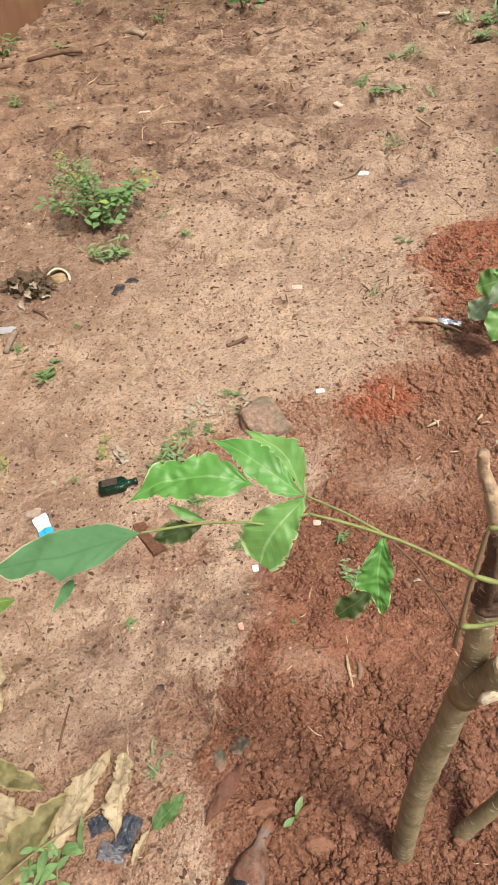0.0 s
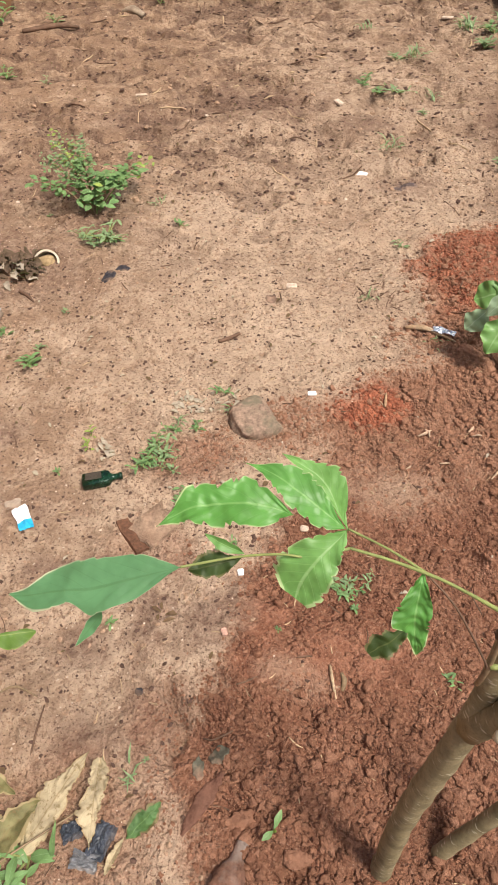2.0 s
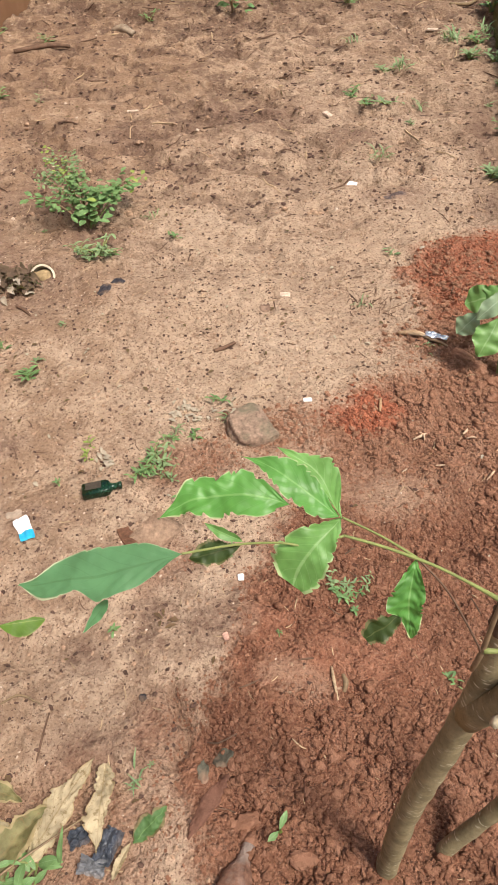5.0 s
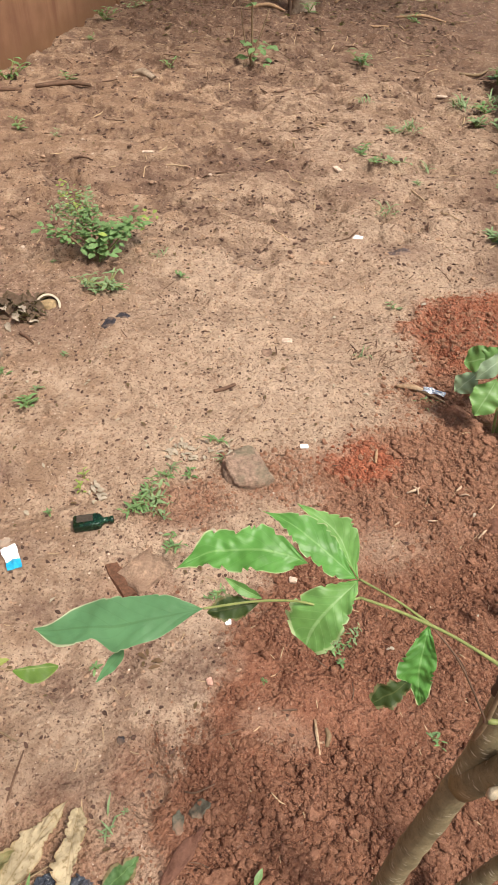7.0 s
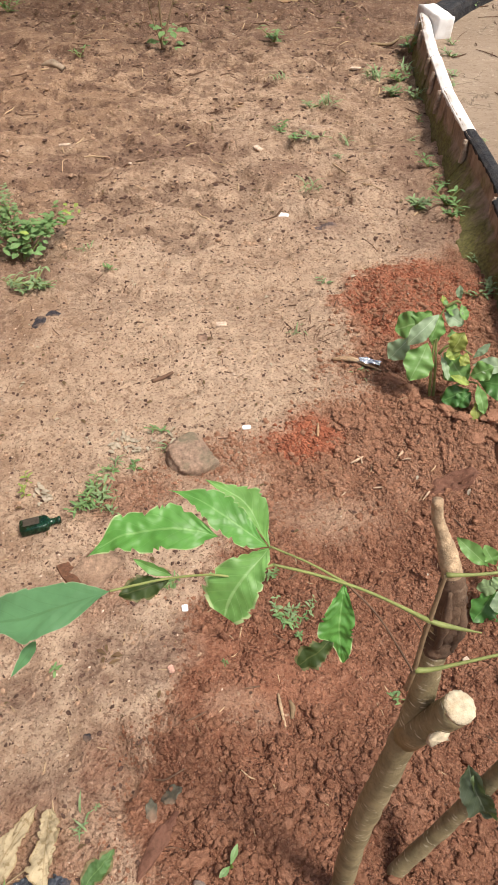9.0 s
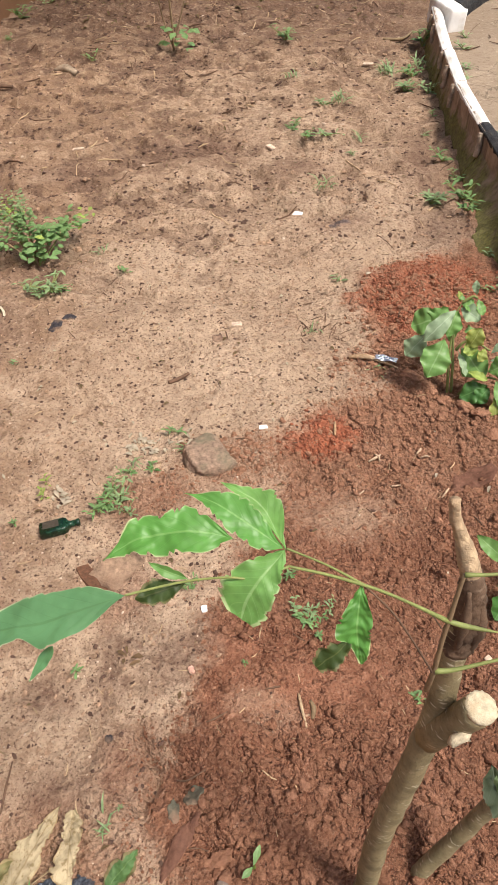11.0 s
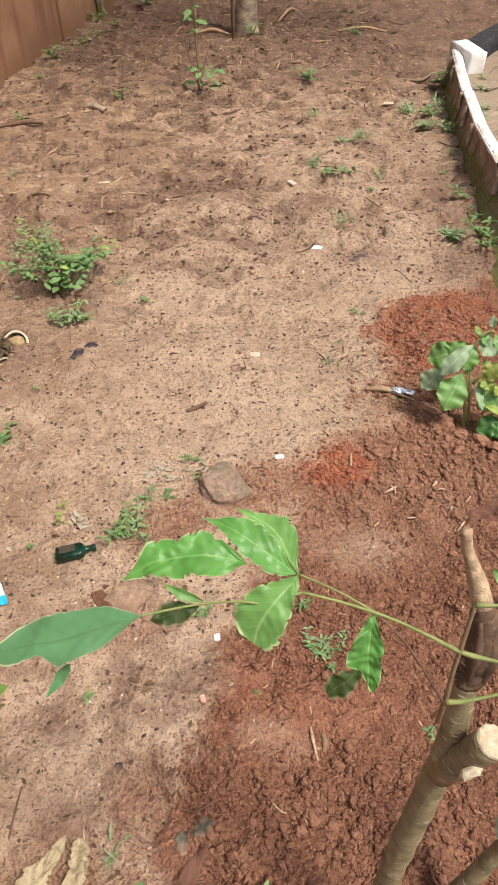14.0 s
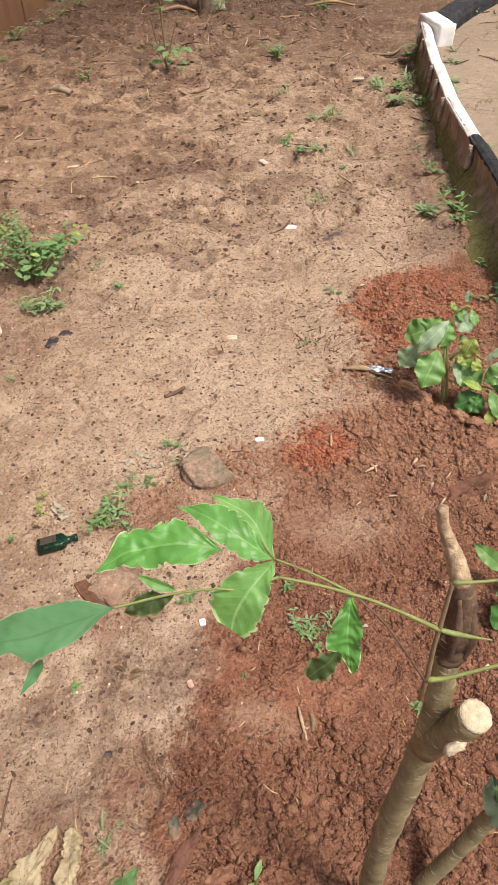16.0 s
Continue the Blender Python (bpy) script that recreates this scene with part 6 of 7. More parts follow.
ground_patch("leaf_scrap", 0.195, 2.06, 0.020, 0.022, 30, plain("trodden_scrap", (0.17, 0.105, 0.078), 0.95, 0.5, 90, 0.8, 0.006, (0.36, 0.24, 0.165)), "dark trodden leaf scrap", "litter", 31, 0.004)


def flat_chip(name, x, y, sx, sy, sz, turn, mat, label, category, seed=0, tilt=6):
    bm = bmesh.new()
    bmesh.ops.create_cube(bm, size=1, matrix=Matrix.Diagonal((sx, sy, sz, 1)))
    bmesh.ops.bevel(bm, geom=bm.edges[:], offset=min(sx, sy, sz) * 0.2, segments=2, affect="EDGES")
    for v in bm.verts:
        v.co.x *= 1 + 0.18 * noise.noise(Vector((v.co.y * 60, seed, 0)))
        v.co.y *= 1 + 0.18 * noise.noise(Vector((v.co.x * 60, seed, 4)))
    me = bpy.data.meshes.new(name)
    bm.to_mesh(me)
    bm.free()
    me.materials.append(mat)
    ob = new(name, me)
    ob.matrix_world = Matrix.Translation((x, y, gz(x, y) + sz * 0.5)) @ Matrix.Rotation(radians(turn), 4, "Z") @ Matrix.Rotation(radians(tilt), 4, "X")
    return tagged(ob, label, category)


TILE = plain("white_glaze", (0.82, 0.82, 0.80), 0.25, 0.05, 30, 0.1, 0.001)
flat_chip("tile_chip", 0.531, 2.866, 0.038, 0.060, 0.009, -22, TILE, "broken piece of white glazed tile on sand", "tile", 1, -4).location.z += 0.009
flat_chip("tile_chip", 0.322, 1.616, 0.024, 0.014, 0.006, 5, TILE, "small white tile chip in sand", "tile", 2)
flat_chip("tile_chip", 0.154, 1.040, 0.014, 0.016, 0.007, 10, TILE, "small white tile chip in red soil", "tile", 3)
flat_chip("stone_chip", 0.260, 2.125, 0.034, 0.022, 0.008, 0, PEBBLE, "flat pale stone in sand", "stone", 4)
flat_chip("stone_chip", 0.128, 0.888, 0.012, 0.017, 0.009, 20, plain("pink_pebble", (0.50, 0.30, 0.23), 0.85, 0.4, 120), "small pinkish pebble in soil", "stone", 5)
flat_chip("stone_chip", -0.459, 3.561, 0.055, 0.015, 0.007, 8, PEBBLE, "pale flat chip on trodden sand", "stone", 6)
flat_chip("stone_chip", 0.46, 3.46, 0.030, 0.05, 0.010, 40, PEBBLE, "pale flat chip on trodden sand", "stone", 7)
flat_chip("stone_chip", 1.10, 4.55, 0.07, 0.022, 0.010, -5, PEBBLE, "pale flat chip on trodden sand", "stone", 8)
flat_chip("stone_chip", 0.30, 1.165, 0.020, 0.014, 0.010, -5, PEBBLE, "small pale pebble in soil", "stone", 9)
flat_chip("stone_chip", 0.765, 0.884, 0.015, 0.011, 0.005, 30, PEBBLE, "small white chip in red soil", "stone", 10)


def stick(name, pts, radii, mat, label, category="stick", sides=8):
    s = thing(name, (0, 0, 0), label, category)
    pp = [(x, y, gz(x, y) + r * 0.7 + up) for (x, y, up), r in zip(pts, radii)]
    stalk("shaft", pp, radii, mat, s, "", 14, sides, 0.08)
    return s


stick("stick", [(0.040, 1.838, 0), (0.070, 1.855, 0), (0.103, 1.878, 0)], [0.006, 0.0065, 0.005], TWIG, "short dark stick lying on sand")
stick("wood_splinter", [(0.519, 1.555, 0.004), (0.523, 1.582, 0.004), (0.527, 1.612, 0.006)], [0.003, 0.0045, 0.003], DEADWOOD, "pale splinter of wood on red soil")
for x0, y0, x1, y1, r in ((0.604, 1.478, 0.640, 1.492, 0.0040), (0.624, 1.500, 0.634, 1.470, 0.0030), (0.736, 1.484, 0.752, 1.504, 0.0036), (0.646, 1.372, 0.668, 1.366, 0.0024), (0.560, 1.360, 0.575, 1.372, 0.0022), (0.770, 1.330, 0.792, 1.352, 0.0028), (0.742, 1.470, 0.766, 1.462, 0.0026)):
    stick("wood_chip", [(x0, y0, 0.003), ((x0 + x1) / 2 + 0.003, (y0 + y1) / 2, 0.005), (x1, y1, 0.003)], [r * 0.6, r, r * 0.5], PALE_CHIP, "pale chip of split wood on dug soil", "wood")
stick("log", [(-0.72, 4.625, 0.0), (-0.66, 4.595, 0.004), (-0.60, 4.575, 0)], [0.020, 0.021, 0.018], BARK_TREE, "short weathered log on the sand", "log")
stick("branch", [(-1.60, 4.20, 0), (-1.42, 4.215, 0), (-1.28, 4.24, 0)], [0.011, 0.012, 0.006], TWIG, "dark branch by the wall")
stick("branch", [(-1.22, 4.30, 0), (-1.05, 4.40, 0), (-0.95, 4.46, 0)], [0.012, 0.014, 0.008], TWIG, "dark branch by the wall")
stick("branch", [(0.610, 1.914, 0.004), (0.655, 1.909, 0.006), (0.70, 1.888, 0.006), (0.755, 1.852, 0.004)], [0.005, 0.009, 0.007, 0.0025], DEADWOOD_GREY, "pale dead branch lying beside the red mound")
for k, (x, y, a, b2, c, t) in enumerate(((0.785, 1.805, 0.036, 0.018, 0.016, -50), (0.83, 1.745, 0.034, 0.020, 0.018, -58), (0.868, 1.69, 0.026, 0.018, 0.014, -40), (0.905, 1.645, 0.030, 0.018, 0.016, -60), (0.94, 1.60, 0.024, 0.018, 0.012, -20), (0.985, 1.66, 0.028, 0.020, 0.012, 20), (1.03, 1.60, 0.034, 0.022, 0.014, 10), (0.955, 1.52, 0.026, 0.018, 0.010, 35), (1.10, 1.63, 0.036, 0.024, 0.016, -10))):
    sized_lump("soil_clump", x, y, a, b2, c, t, 80 + k, CLOD, "clump of red-brown soil on the dug bank", "soil", 0.5, 0.5)
stick("stick", [(-0.640, 2.07, 0), (-0.600, 2.03, 0), (-0.572, 2.00, 0)], [0.005, 0.006, 0.003], TWIG, "dark twig beside the rubbish heap")
stick("wood_strip", [(-0.660, 1.935, 0), (-0.668, 1.89, 0), (-0.672, 1.84, 0)], [0.010, 0.011, 0.009], plain("grey_wood", (0.24, 0.18, 0.13), 0.85, 0.35, 40), "strip of grey weathered wood")
stick("twig", [(-0.33, 0.735, 0), (-0.29, 0.752, 0.003), (-0.24, 0.735, 0)], [0.002, 0.0025, 0.0015], BROWNSTALK, "thin dry twig on sand", "twig", 6)
stick("twig", [(-0.222, 0.720, 0), (-0.226, 0.66, 0), (-0.228, 0.585, 0)], [0.0016, 0.0022, 0.0015], TWIG, "thin dark twig on sand", "twig", 6)
stick("bark_strip", [(0.352, 0.828, 0.0), (0.355, 0.80, 0.0), (0.362, 0.758, 0.0)], [0.0028, 0.0036, 0.0020], DEADWOOD_GREY, "pale strip of bark in red soil", "bark")
stick("bark_strip", [(0.375, 0.812, -0.004), (0.380, 0.795, -0.002), (0.376, 0.778, -0.004)], [0.004, 0.006, 0.004], BROWNSTALK, "dark strip of bark in red soil", "bark")
stick("twig", [(0.102, 0.672, 0.008), (0.125, 0.668, 0.012), (0.160, 0.682, 0.012)], [0.0016, 0.002, 0.0016], TWIG, "dark twig across a plastic scrap", "twig", 6)
stick("branch", [(1.25, 4.93, 0), (1.38, 5.02, 0.01), (1.47, 5.15, 0.01)], [0.008, 0.010, 0.006], BROWNSTALK, "brown stick near the kerb end")
stick("branch", [(0.95, 6.14, 0.0), (1.15, 6.15, 0.015), (1.33, 6.155, 0)], [0.008, 0.010, 0.006], DEADWOOD, "pale stick on dark litter")
stick("branch", [(0.62, 6.05, 0), (0.74, 6.00, 0.01), (0.9, 6.02, 0)], [0.008, 0.010, 0.006], DEADWOOD, "pale stick on dark litter")
stick("branch", [(-0.14, 6.22, 0), (0.0, 6.3, 0.01), (0.13, 6.28, 0)], [0.010, 0.014, 0.008], DEADWOOD, "pale stick by the tree")
stick("branch", [(0.52, 6.55, 0), (0.62, 6.75, 0.02), (0.70, 6.95, 0)], [0.010, 0.012, 0.008], DEADWOOD, "pale stick by the tree")

FOIL = Mat("silver_foil", 0.25)
FOIL.b.inputs["Metallic"].default_value = 0.8
FOIL.color(FOIL.ramp(FOIL.noise(60, 3), [(0.4, (0.50, 0.56, 0.62)), (0.7, (0.85, 0.87, 0.90))])).bump(FOIL.noise(90, 3), 0.6, 0.004)
crumpled("foil_strip", 0.722, 1.884, 0.070, 0.024, 0.016, -22, (FOIL.m,), "crumpled strip of silver foil on a dead branch", "litter", 33, None, 14, -0.012)


def build_cup(x, y):
    """A cream plastic tub half sunk in soil, its rim up, mouth towards the yard."""
    c = thing("plastic_tub", (x, y, gz(x, y)), "cream plastic tub sunk on its side in soil", "tub")
    ring = [(math.cos(a), math.sin(a)) for a in np.linspace(0, 2 * math.pi, 29)[:-1]]
    verts, faces = [], []
    for (r, d) in ((0.043, 0.0), (0.051, -0.002), (0.052, 0.012), (0.046, 0.014), (0.042, 0.055), (0.040, 0.055), (0.0435, 0.012)):
        for (p, q) in ring:
            verts.append((p * r, d, q * r))
    for i in range(6):
        for k in range(28):
            a, b = i * 28 + k, i * 28 + (k + 1) % 28
            faces.append((a, b, b + 28, a + 28))
    body = link_mesh("shell", verts, faces, CREAM, c, "", True)
    body.rotation_euler = (radians(-46), 0, radians(8))
    c.scale = (0.86, 0.86, 0.86)
    body.location = (0, 0, 0.012)
    v, f = lump((0.0, 0.02, 0.0), 0.040, 0.03, 0.030, 0, 3, 0.3, 2)
    link_mesh("soil_fill", v, f, plain("dry_soil_fill", (0.36, 0.26, 0.14), 0.95, 0.4, 60, 0.6, 0.004), c, "dry soil inside the tub", True)
    return c


build_cup(-0.590, 2.235)
# rubbish heap beside the tub
HEAP = leaf_material("rotting_leaf", (0.135, 0.088, 0.060), (0.08, 0.05, 0.035), (0.20, 0.14, 0.09), 0.9, 0.44, 0.4)
PALE_LITTER = leaf_material("pale_dry_leaf", (0.44, 0.37, 0.29), (0.28, 0.21, 0.15), (0.30, 0.22, 0.15), 0.9, 0.44, 0.5)
heap = thing("leaf_heap", (-0.675, 2.185, gz(-0.675, 2.185)), "small heap of rotting dark and pale dry leaves beside the tub", "litter")
rnd_heap = random.Random(61)
for i in range(46):
    a, r = rnd_heap.uniform(0, 6.28), 0.075 * math.sqrt(rnd_heap.random())
    p = Vector((math.cos(a) * r * 1.1, math.sin(a) * r * 1.15 + 0.01, 0.032 * (1 - (r / 0.085) ** 2) + rnd_heap.uniform(0, 0.012)))
    t2 = rnd_heap.uniform(0, 6.28)
    ln = rnd_heap.uniform(0.03, 0.06)
    q = p + Vector((math.cos(t2) * ln, math.sin(t2) * ln, rnd_heap.uniform(-0.018, 0.012)))
    pale = p.y < 0.0 and i % 2 == 0
    leaf(heap, p, q, ln * rnd_heap.uniform(0.4, 0.75), PALE_LITTER if pale else HEAP, "leaf", "pale dry leaf" if pale else "", up=(rnd_heap.uniform(-0.8, 0.8), rnd_heap.uniform(-0.8, 0.8), 1), fold=0.4, arch=0.15, serration=0.1, ripple=0.14, n=8, across=4, seed=i)


def dry_leaf(x0, y0, x1, y1, width, mat, label, seed, fold=0.3, arch=0.06, lift=0.006, bulge=0.5, ripple=0.10, lift1=None):
    d = thing("dry_leaf", (0, 0, 0), label, "leaf", "fallen leaves")
    z0, z1 = gz(x0, y0) + lift, gz(x1, y1) + (lift if lift1 is None else lift1)
    leaf(d, (x0, y0, z0), (x1, y1, z1), width, mat, "blade", up=(0, -0.1, 1), fold=fold, arch=arch, serration=0.045, ripple=ripple * 1.3, bulge=bulge, n=52, across=12, seed=seed, crumple=0.13, quilt=0.035, tears=((0.28, 0.40, 1, 0.3), (0.62, 0.76, -1, 0.35), (0.85, 0.93, 1, 0.4)))
    return d


def dry_blade(base, tip, left, right, label, seed, lift=0.012, **shape):
    d = thing("dry_leaf", (0, 0, 0), label, "leaf", "fallen leaves")
    (x0, y0), (x1, y1) = base, tip
    v, f, uv = lamina((x0, y0, gz(x0, y0) + lift), (x1, y1, gz(x1, y1) + lift), (0,) * 9, left, right, seed=seed, **shape)
    link_mesh("blade", v, f, LEAF_DRY, d, "", True, uv)


dry_blade((-0.205, 0.444), (-0.112, 0.634), (0, -14, -22, -31, -35, -33, -21, -9, 0), (0, 17, 26, 23, 25, 19, 15, 8, 0), "long straw-coloured dry leaf with a dark midrib", 41, 0.014, fold=-0.10, arch=0.05, teeth=12, tooth=0.12, quilt=0.03, ripple=0.10, crumple=0.10)
stalk("stalk", [(-0.30, 0.375, 0.03), (-0.22, 0.445, 0.035), (-0.10, 0.535, 0.022)], [0.002, 0.0022, 0.0015], BROWNSTALK, thing("leaf_stalk", (0, 0, 0), "dry brown leaf stalk across fallen leaves", "stalk"), "", 12, 6)
dry_blade((-0.086, 0.620), (-0.077, 0.466), (-6, -19, -24, -21, -17, -14, -9, -4, 0), (6, 15, 17, 14, 24, 32, 22, 7, 0), "curled straw-coloured dry leaf with torn rim", 42, 0.022, fold=0.20, arch=0.07, teeth=12, tooth=0.16, quilt=0.03, ripple=0.12, crumple=0.12)
dry_leaf(-0.385, 0.600, -0.235, 0.556, 0.050, LEAF_DRYGREEN, "curled yellow-brown dry leaf", 43, 0.7, 0.10, 0.010)
dry_leaf(-0.400, 0.530, -0.215, 0.485, 0.075, LEAF_DRY, "broad straw-coloured dry leaf", 44, 0.3, 0.08, 0.010)
dry_leaf(-0.290, 0.405, -0.185, 0.545, 0.070, LEAF_DRYGREEN, "half-green drying leaf on the heap", 45, 0.5, 0.08, 0.012)
dry_leaf(-0.350, 0.400, -0.215, 0.460, 0.085, LEAF_DRYGREEN, "half-green drying leaf on the heap", 48, 0.2, 0.05, 0.010)
dry_leaf(-0.425, 0.835, -0.365, 0.690, 0.060, LEAF_DRY, "curled straw-coloured dry leaf on soil", 46, 0.4, 0.08, 0.010)
dry_leaf(-0.018, 0.490, 0.038, 0.552, 0.042, LEAF_FALLEN, "fallen green leaf dusted with soil", 47, 0.2, 0.06, 0.006, 0.5, 0.05)
dry_leaf(-0.048, 0.432, -0.022, 0.492, 0.016, LEAF_DRY, "small rolled dry leaf", 49, 0.9, 0.10, 0.008)
dry_leaf(-0.395, 0.415, -0.385, 0.500, 0.05, LEAF_BUSH, "green leaf beside dry leaves", 50, 0.2, 0.05, 0.03)


# smooth cut faces of hard soil, a buried bottle with a soil cap
SMOOTH_SOIL = plain("smooth_cut_soil", (0.185, 0.093, 0.064), 0.95, 0.3, 90, 0.8, 0.006, (0.15, 0.072, 0.050), 0.1)
ground_patch("soil_slab", 0.112, 0.556, 0.016, 0.058, -30, SMOOTH_SOIL, "smooth dark patch of cut soil", "soil", 51, 0.007)
# This one is a dark sheet added in place of a hollow.
ground_patch("soil_slab", 0.865, 1.375, 0.070, 0.028, 14, SMOOTH_SOIL, "smooth dark patch of cut soil", "soil", 52, 0.010)
sized_lump("soil_slab", 1.03, 1.46, 0.030, 0.055, 0.018, -20, 53, CLOD, "flat block of hard red soil", "soil", 0.2, 0.3, 0.5)
sized_lump("soil_slab", 0.285, 0.475, 0.022, 0.017, 0.010, 10, 54, CLOD, "flat block of hard red soil", "soil", 0.55, 0.4, 0.2)
sized_lump("soil_clump", 0.190, 0.530, 0.022, 0.016, 0.012, 20, 55, CLOD, "large clump of red soil", "soil", 0.6, 0.4)


def build_buried_bottle():
    """A plastic bottle caked in soil, neck away, with a torn printed wrapper round its lower half."""
    b = thing("plastic_bottle", (0.166, 0.434, gz(0.166, 0.434) + 0.006), "soil-caked plastic bottle with a torn black and yellow wrapper", "bottle")
    a, e = Vector((-0.034, -0.086, 0.004)), Vector((0.026, 0.062, 0.004))
    rings = [(0.0, 0.028), (0.03, 0.030), (0.3, 0.030), (0.50, 0.030), (0.62, 0.028), (0.72, 0.022), (0.80, 0.0145), (0.90, 0.0135), (0.97, 0.0145), (1.0, 0.011)]
    sp = spline([(*a.lerp(e, t), r) for t, r in rings], 40)
    v, f = tube(sp[:, :3], sp[:, 3], 28, True, 0.02, 3)
    v = [p + Vector((noise.noise(p * 70), noise.noise(p * 70 + Vector((3, 8, 1))), noise.noise(p * 70 + Vector((9, 2, 4))))) * 0.0022 for p in v]
    link_mesh("body", v, f, plain("soil_caked_plastic", (0.235, 0.120, 0.080), 0.92, 0.5, 80, 0.9, 0.008, (0.29, 0.235, 0.20)), b, "", True)
    v, f = lump(tuple(e + Vector((0.002, 0.004, 0.0))), 0.014, 0.014, 0.012, 0.4, 7, 0.3, 2)
    link_mesh("soil_cake", v, f, CLOD, b, "cake of red soil on the neck", True)
    d = (e - a).normalized()
    side = d.cross(Vector((0, 0, 1))).normalized()
    up = side.cross(d)

    def wrap(name, t0, t1, a0, a1, r, mat, label, seed):
        verts, faces, n, k = [], [], 10, 14
        for i in range(n + 1):
            for j in range(k + 1):
                t = t0 + (t1 - t0) * i / n + (0.05 * noise.noise(Vector((j * 0.5, seed, 0))) if i in (0, n) else 0)
                g = radians(a0 + (a1 - a0) * j / k)
                rr = r + 0.0012 * noise.noise(Vector((i * 0.7, j * 0.6, seed)))
                verts.append(a.lerp(e, t) + (side * math.cos(g) + up * math.sin(g)) * rr)
        for i in range(n):
            for j in range(k):
                c = i * (k + 1) + j
                faces.append((c, c + 1, c + k + 2, c + k + 1))
        return link_mesh(name, verts, faces, mat, b, label, True)

    wrap("wrapper", -0.02, 0.42, -10, 190, 0.0314, plain("black_wrapper", (0.018, 0.019, 0.022), 0.22, 0.3, 40, 0.4, 0.002, (0.13, 0.08, 0.055), 0.5), "torn glossy black wrapper", 4)
    wrap("yellow_print", 0.20, 0.34, 88, 116, 0.0326, plain("yellow_print", (0.72, 0.55, 0.06), 0.4, 0.2, 70, 0.1, 0.001, (0.75, 0.74, 0.70)), "yellow print", 5)
    for k in range(4):
        wrap("white_print", 0.07, 0.19, 84 + k * 14, 95 + k * 14, 0.0326, WHITE_FILM, "white printed bar", 6 + k)


build_buried_bottle()

# ---- scattered crumbs, gravel, straw; pieces of the ground come last ----
SAND_CRUMB = plain("sandy_crumb", (0.36, 0.235, 0.155), 0.95, 0.5, 80, 0.5, 0.003)


def scatter(count, seed, box, keep, size, flat=0.7):
    """Rows x, y, size, turn, flatness, aspect of loose pieces where keep allows them."""
    rng = np.random.default_rng(seed)
    m = count * 6
    x, y = rng.uniform(box[0], box[1], m), rng.uniform(box[2], box[3], m)
    ok = rng.random(m) < keep(x, y)
    x, y = x[ok][:count], y[ok][:count]
    k = len(x)
    return np.column_stack([x, y, size(rng.random(k)), rng.uniform(0, 6.28, k), flat * rng.uniform(0.7, 1.2, k), rng.uniform(0.75, 1.3, k)])


def stuff(name, rows, mat, label, sink=0.25, level=1, rough=0.35, seed=0):
    rng = np.random.default_rng(seed + 5)
    shapes = [np.array(lump((0, 0, 0), 1, 1, 1, 0, 31 * q + seed, rough, level)[0]) for q in range(30)]
    fs = np.array((ICO_F, ICO_F, ICO2_F)[level])
    zs = ground_z(rows[:, 0], rows[:, 1])
    vs, ff, o = [], [], 0
    for (x, y, s, t, fl, asp), z, q in zip(rows, zs, rng.integers(0, 30, len(rows))):
        a, b = rng.uniform(0, 6.28), rng.uniform(-0.4, 0.4)
        p = shapes[q]
        p = np.column_stack([p[:, 0] * math.cos(a) - p[:, 1] * math.sin(a), p[:, 0] * math.sin(a) + p[:, 1] * math.cos(a), p[:, 2]]) * (s * asp, s / asp, s * fl)
        p = np.column_stack([p[:, 0] * math.cos(b) - p[:, 2] * math.sin(b), p[:, 1], p[:, 0] * math.sin(b) + p[:, 2] * math.cos(b)])
        c, d = math.cos(t), math.sin(t)
        vs.append(np.column_stack([p[:, 0] * c - p[:, 1] * d + x, p[:, 0] * d + p[:, 1] * c + y, p[:, 2] + z + s * fl * (0.5 - sink)]))
        ff.append(fs + o)
        o += len(p)
    verts, faces = np.vstack(vs), np.vstack(ff)
    me = bpy.data.meshes.new(name)
    me.vertices.add(len(verts))
    me.vertices.foreach_set("co", verts.ravel())
    me.loops.add(faces.size)
    me.loops.foreach_set("vertex_index", faces.ravel())
    me.polygons.add(len(faces))
    me.polygons.foreach_set("loop_start", np.arange(0, faces.size, 3))
    me.polygons.foreach_set("use_smooth", np.full(len(faces), name in ("soil_clods", "red_lumps")))
    me.update(calc_edges=True)
    me.materials.append(mat)
    return tagged(new(name, me), label, "soil", kind="stuff")


def soil_here(x, y):
    return tilled(x, y) * (0.12 + 0.88 * crumbly(x, y)) * (1 - 0.85 * deep_red(x, y))


def broken(x, y):
    """Where the clods lie thickest: the near half of the bed and its far bank."""
    return tilled(x, y) * (1 - 0.9 * deep_red(x, y)) * crumbly(x, y) ** 1.5 * (0.25 + 0.75 * np.maximum(1 - smooth(0.72, 0.86, y), smooth(1.35, 1.55, y))) * (0.15 + 0.85 * smooth(0.11, 0.20, x))


def sand_here(x, y):
    return 1 - tilled(x, y)


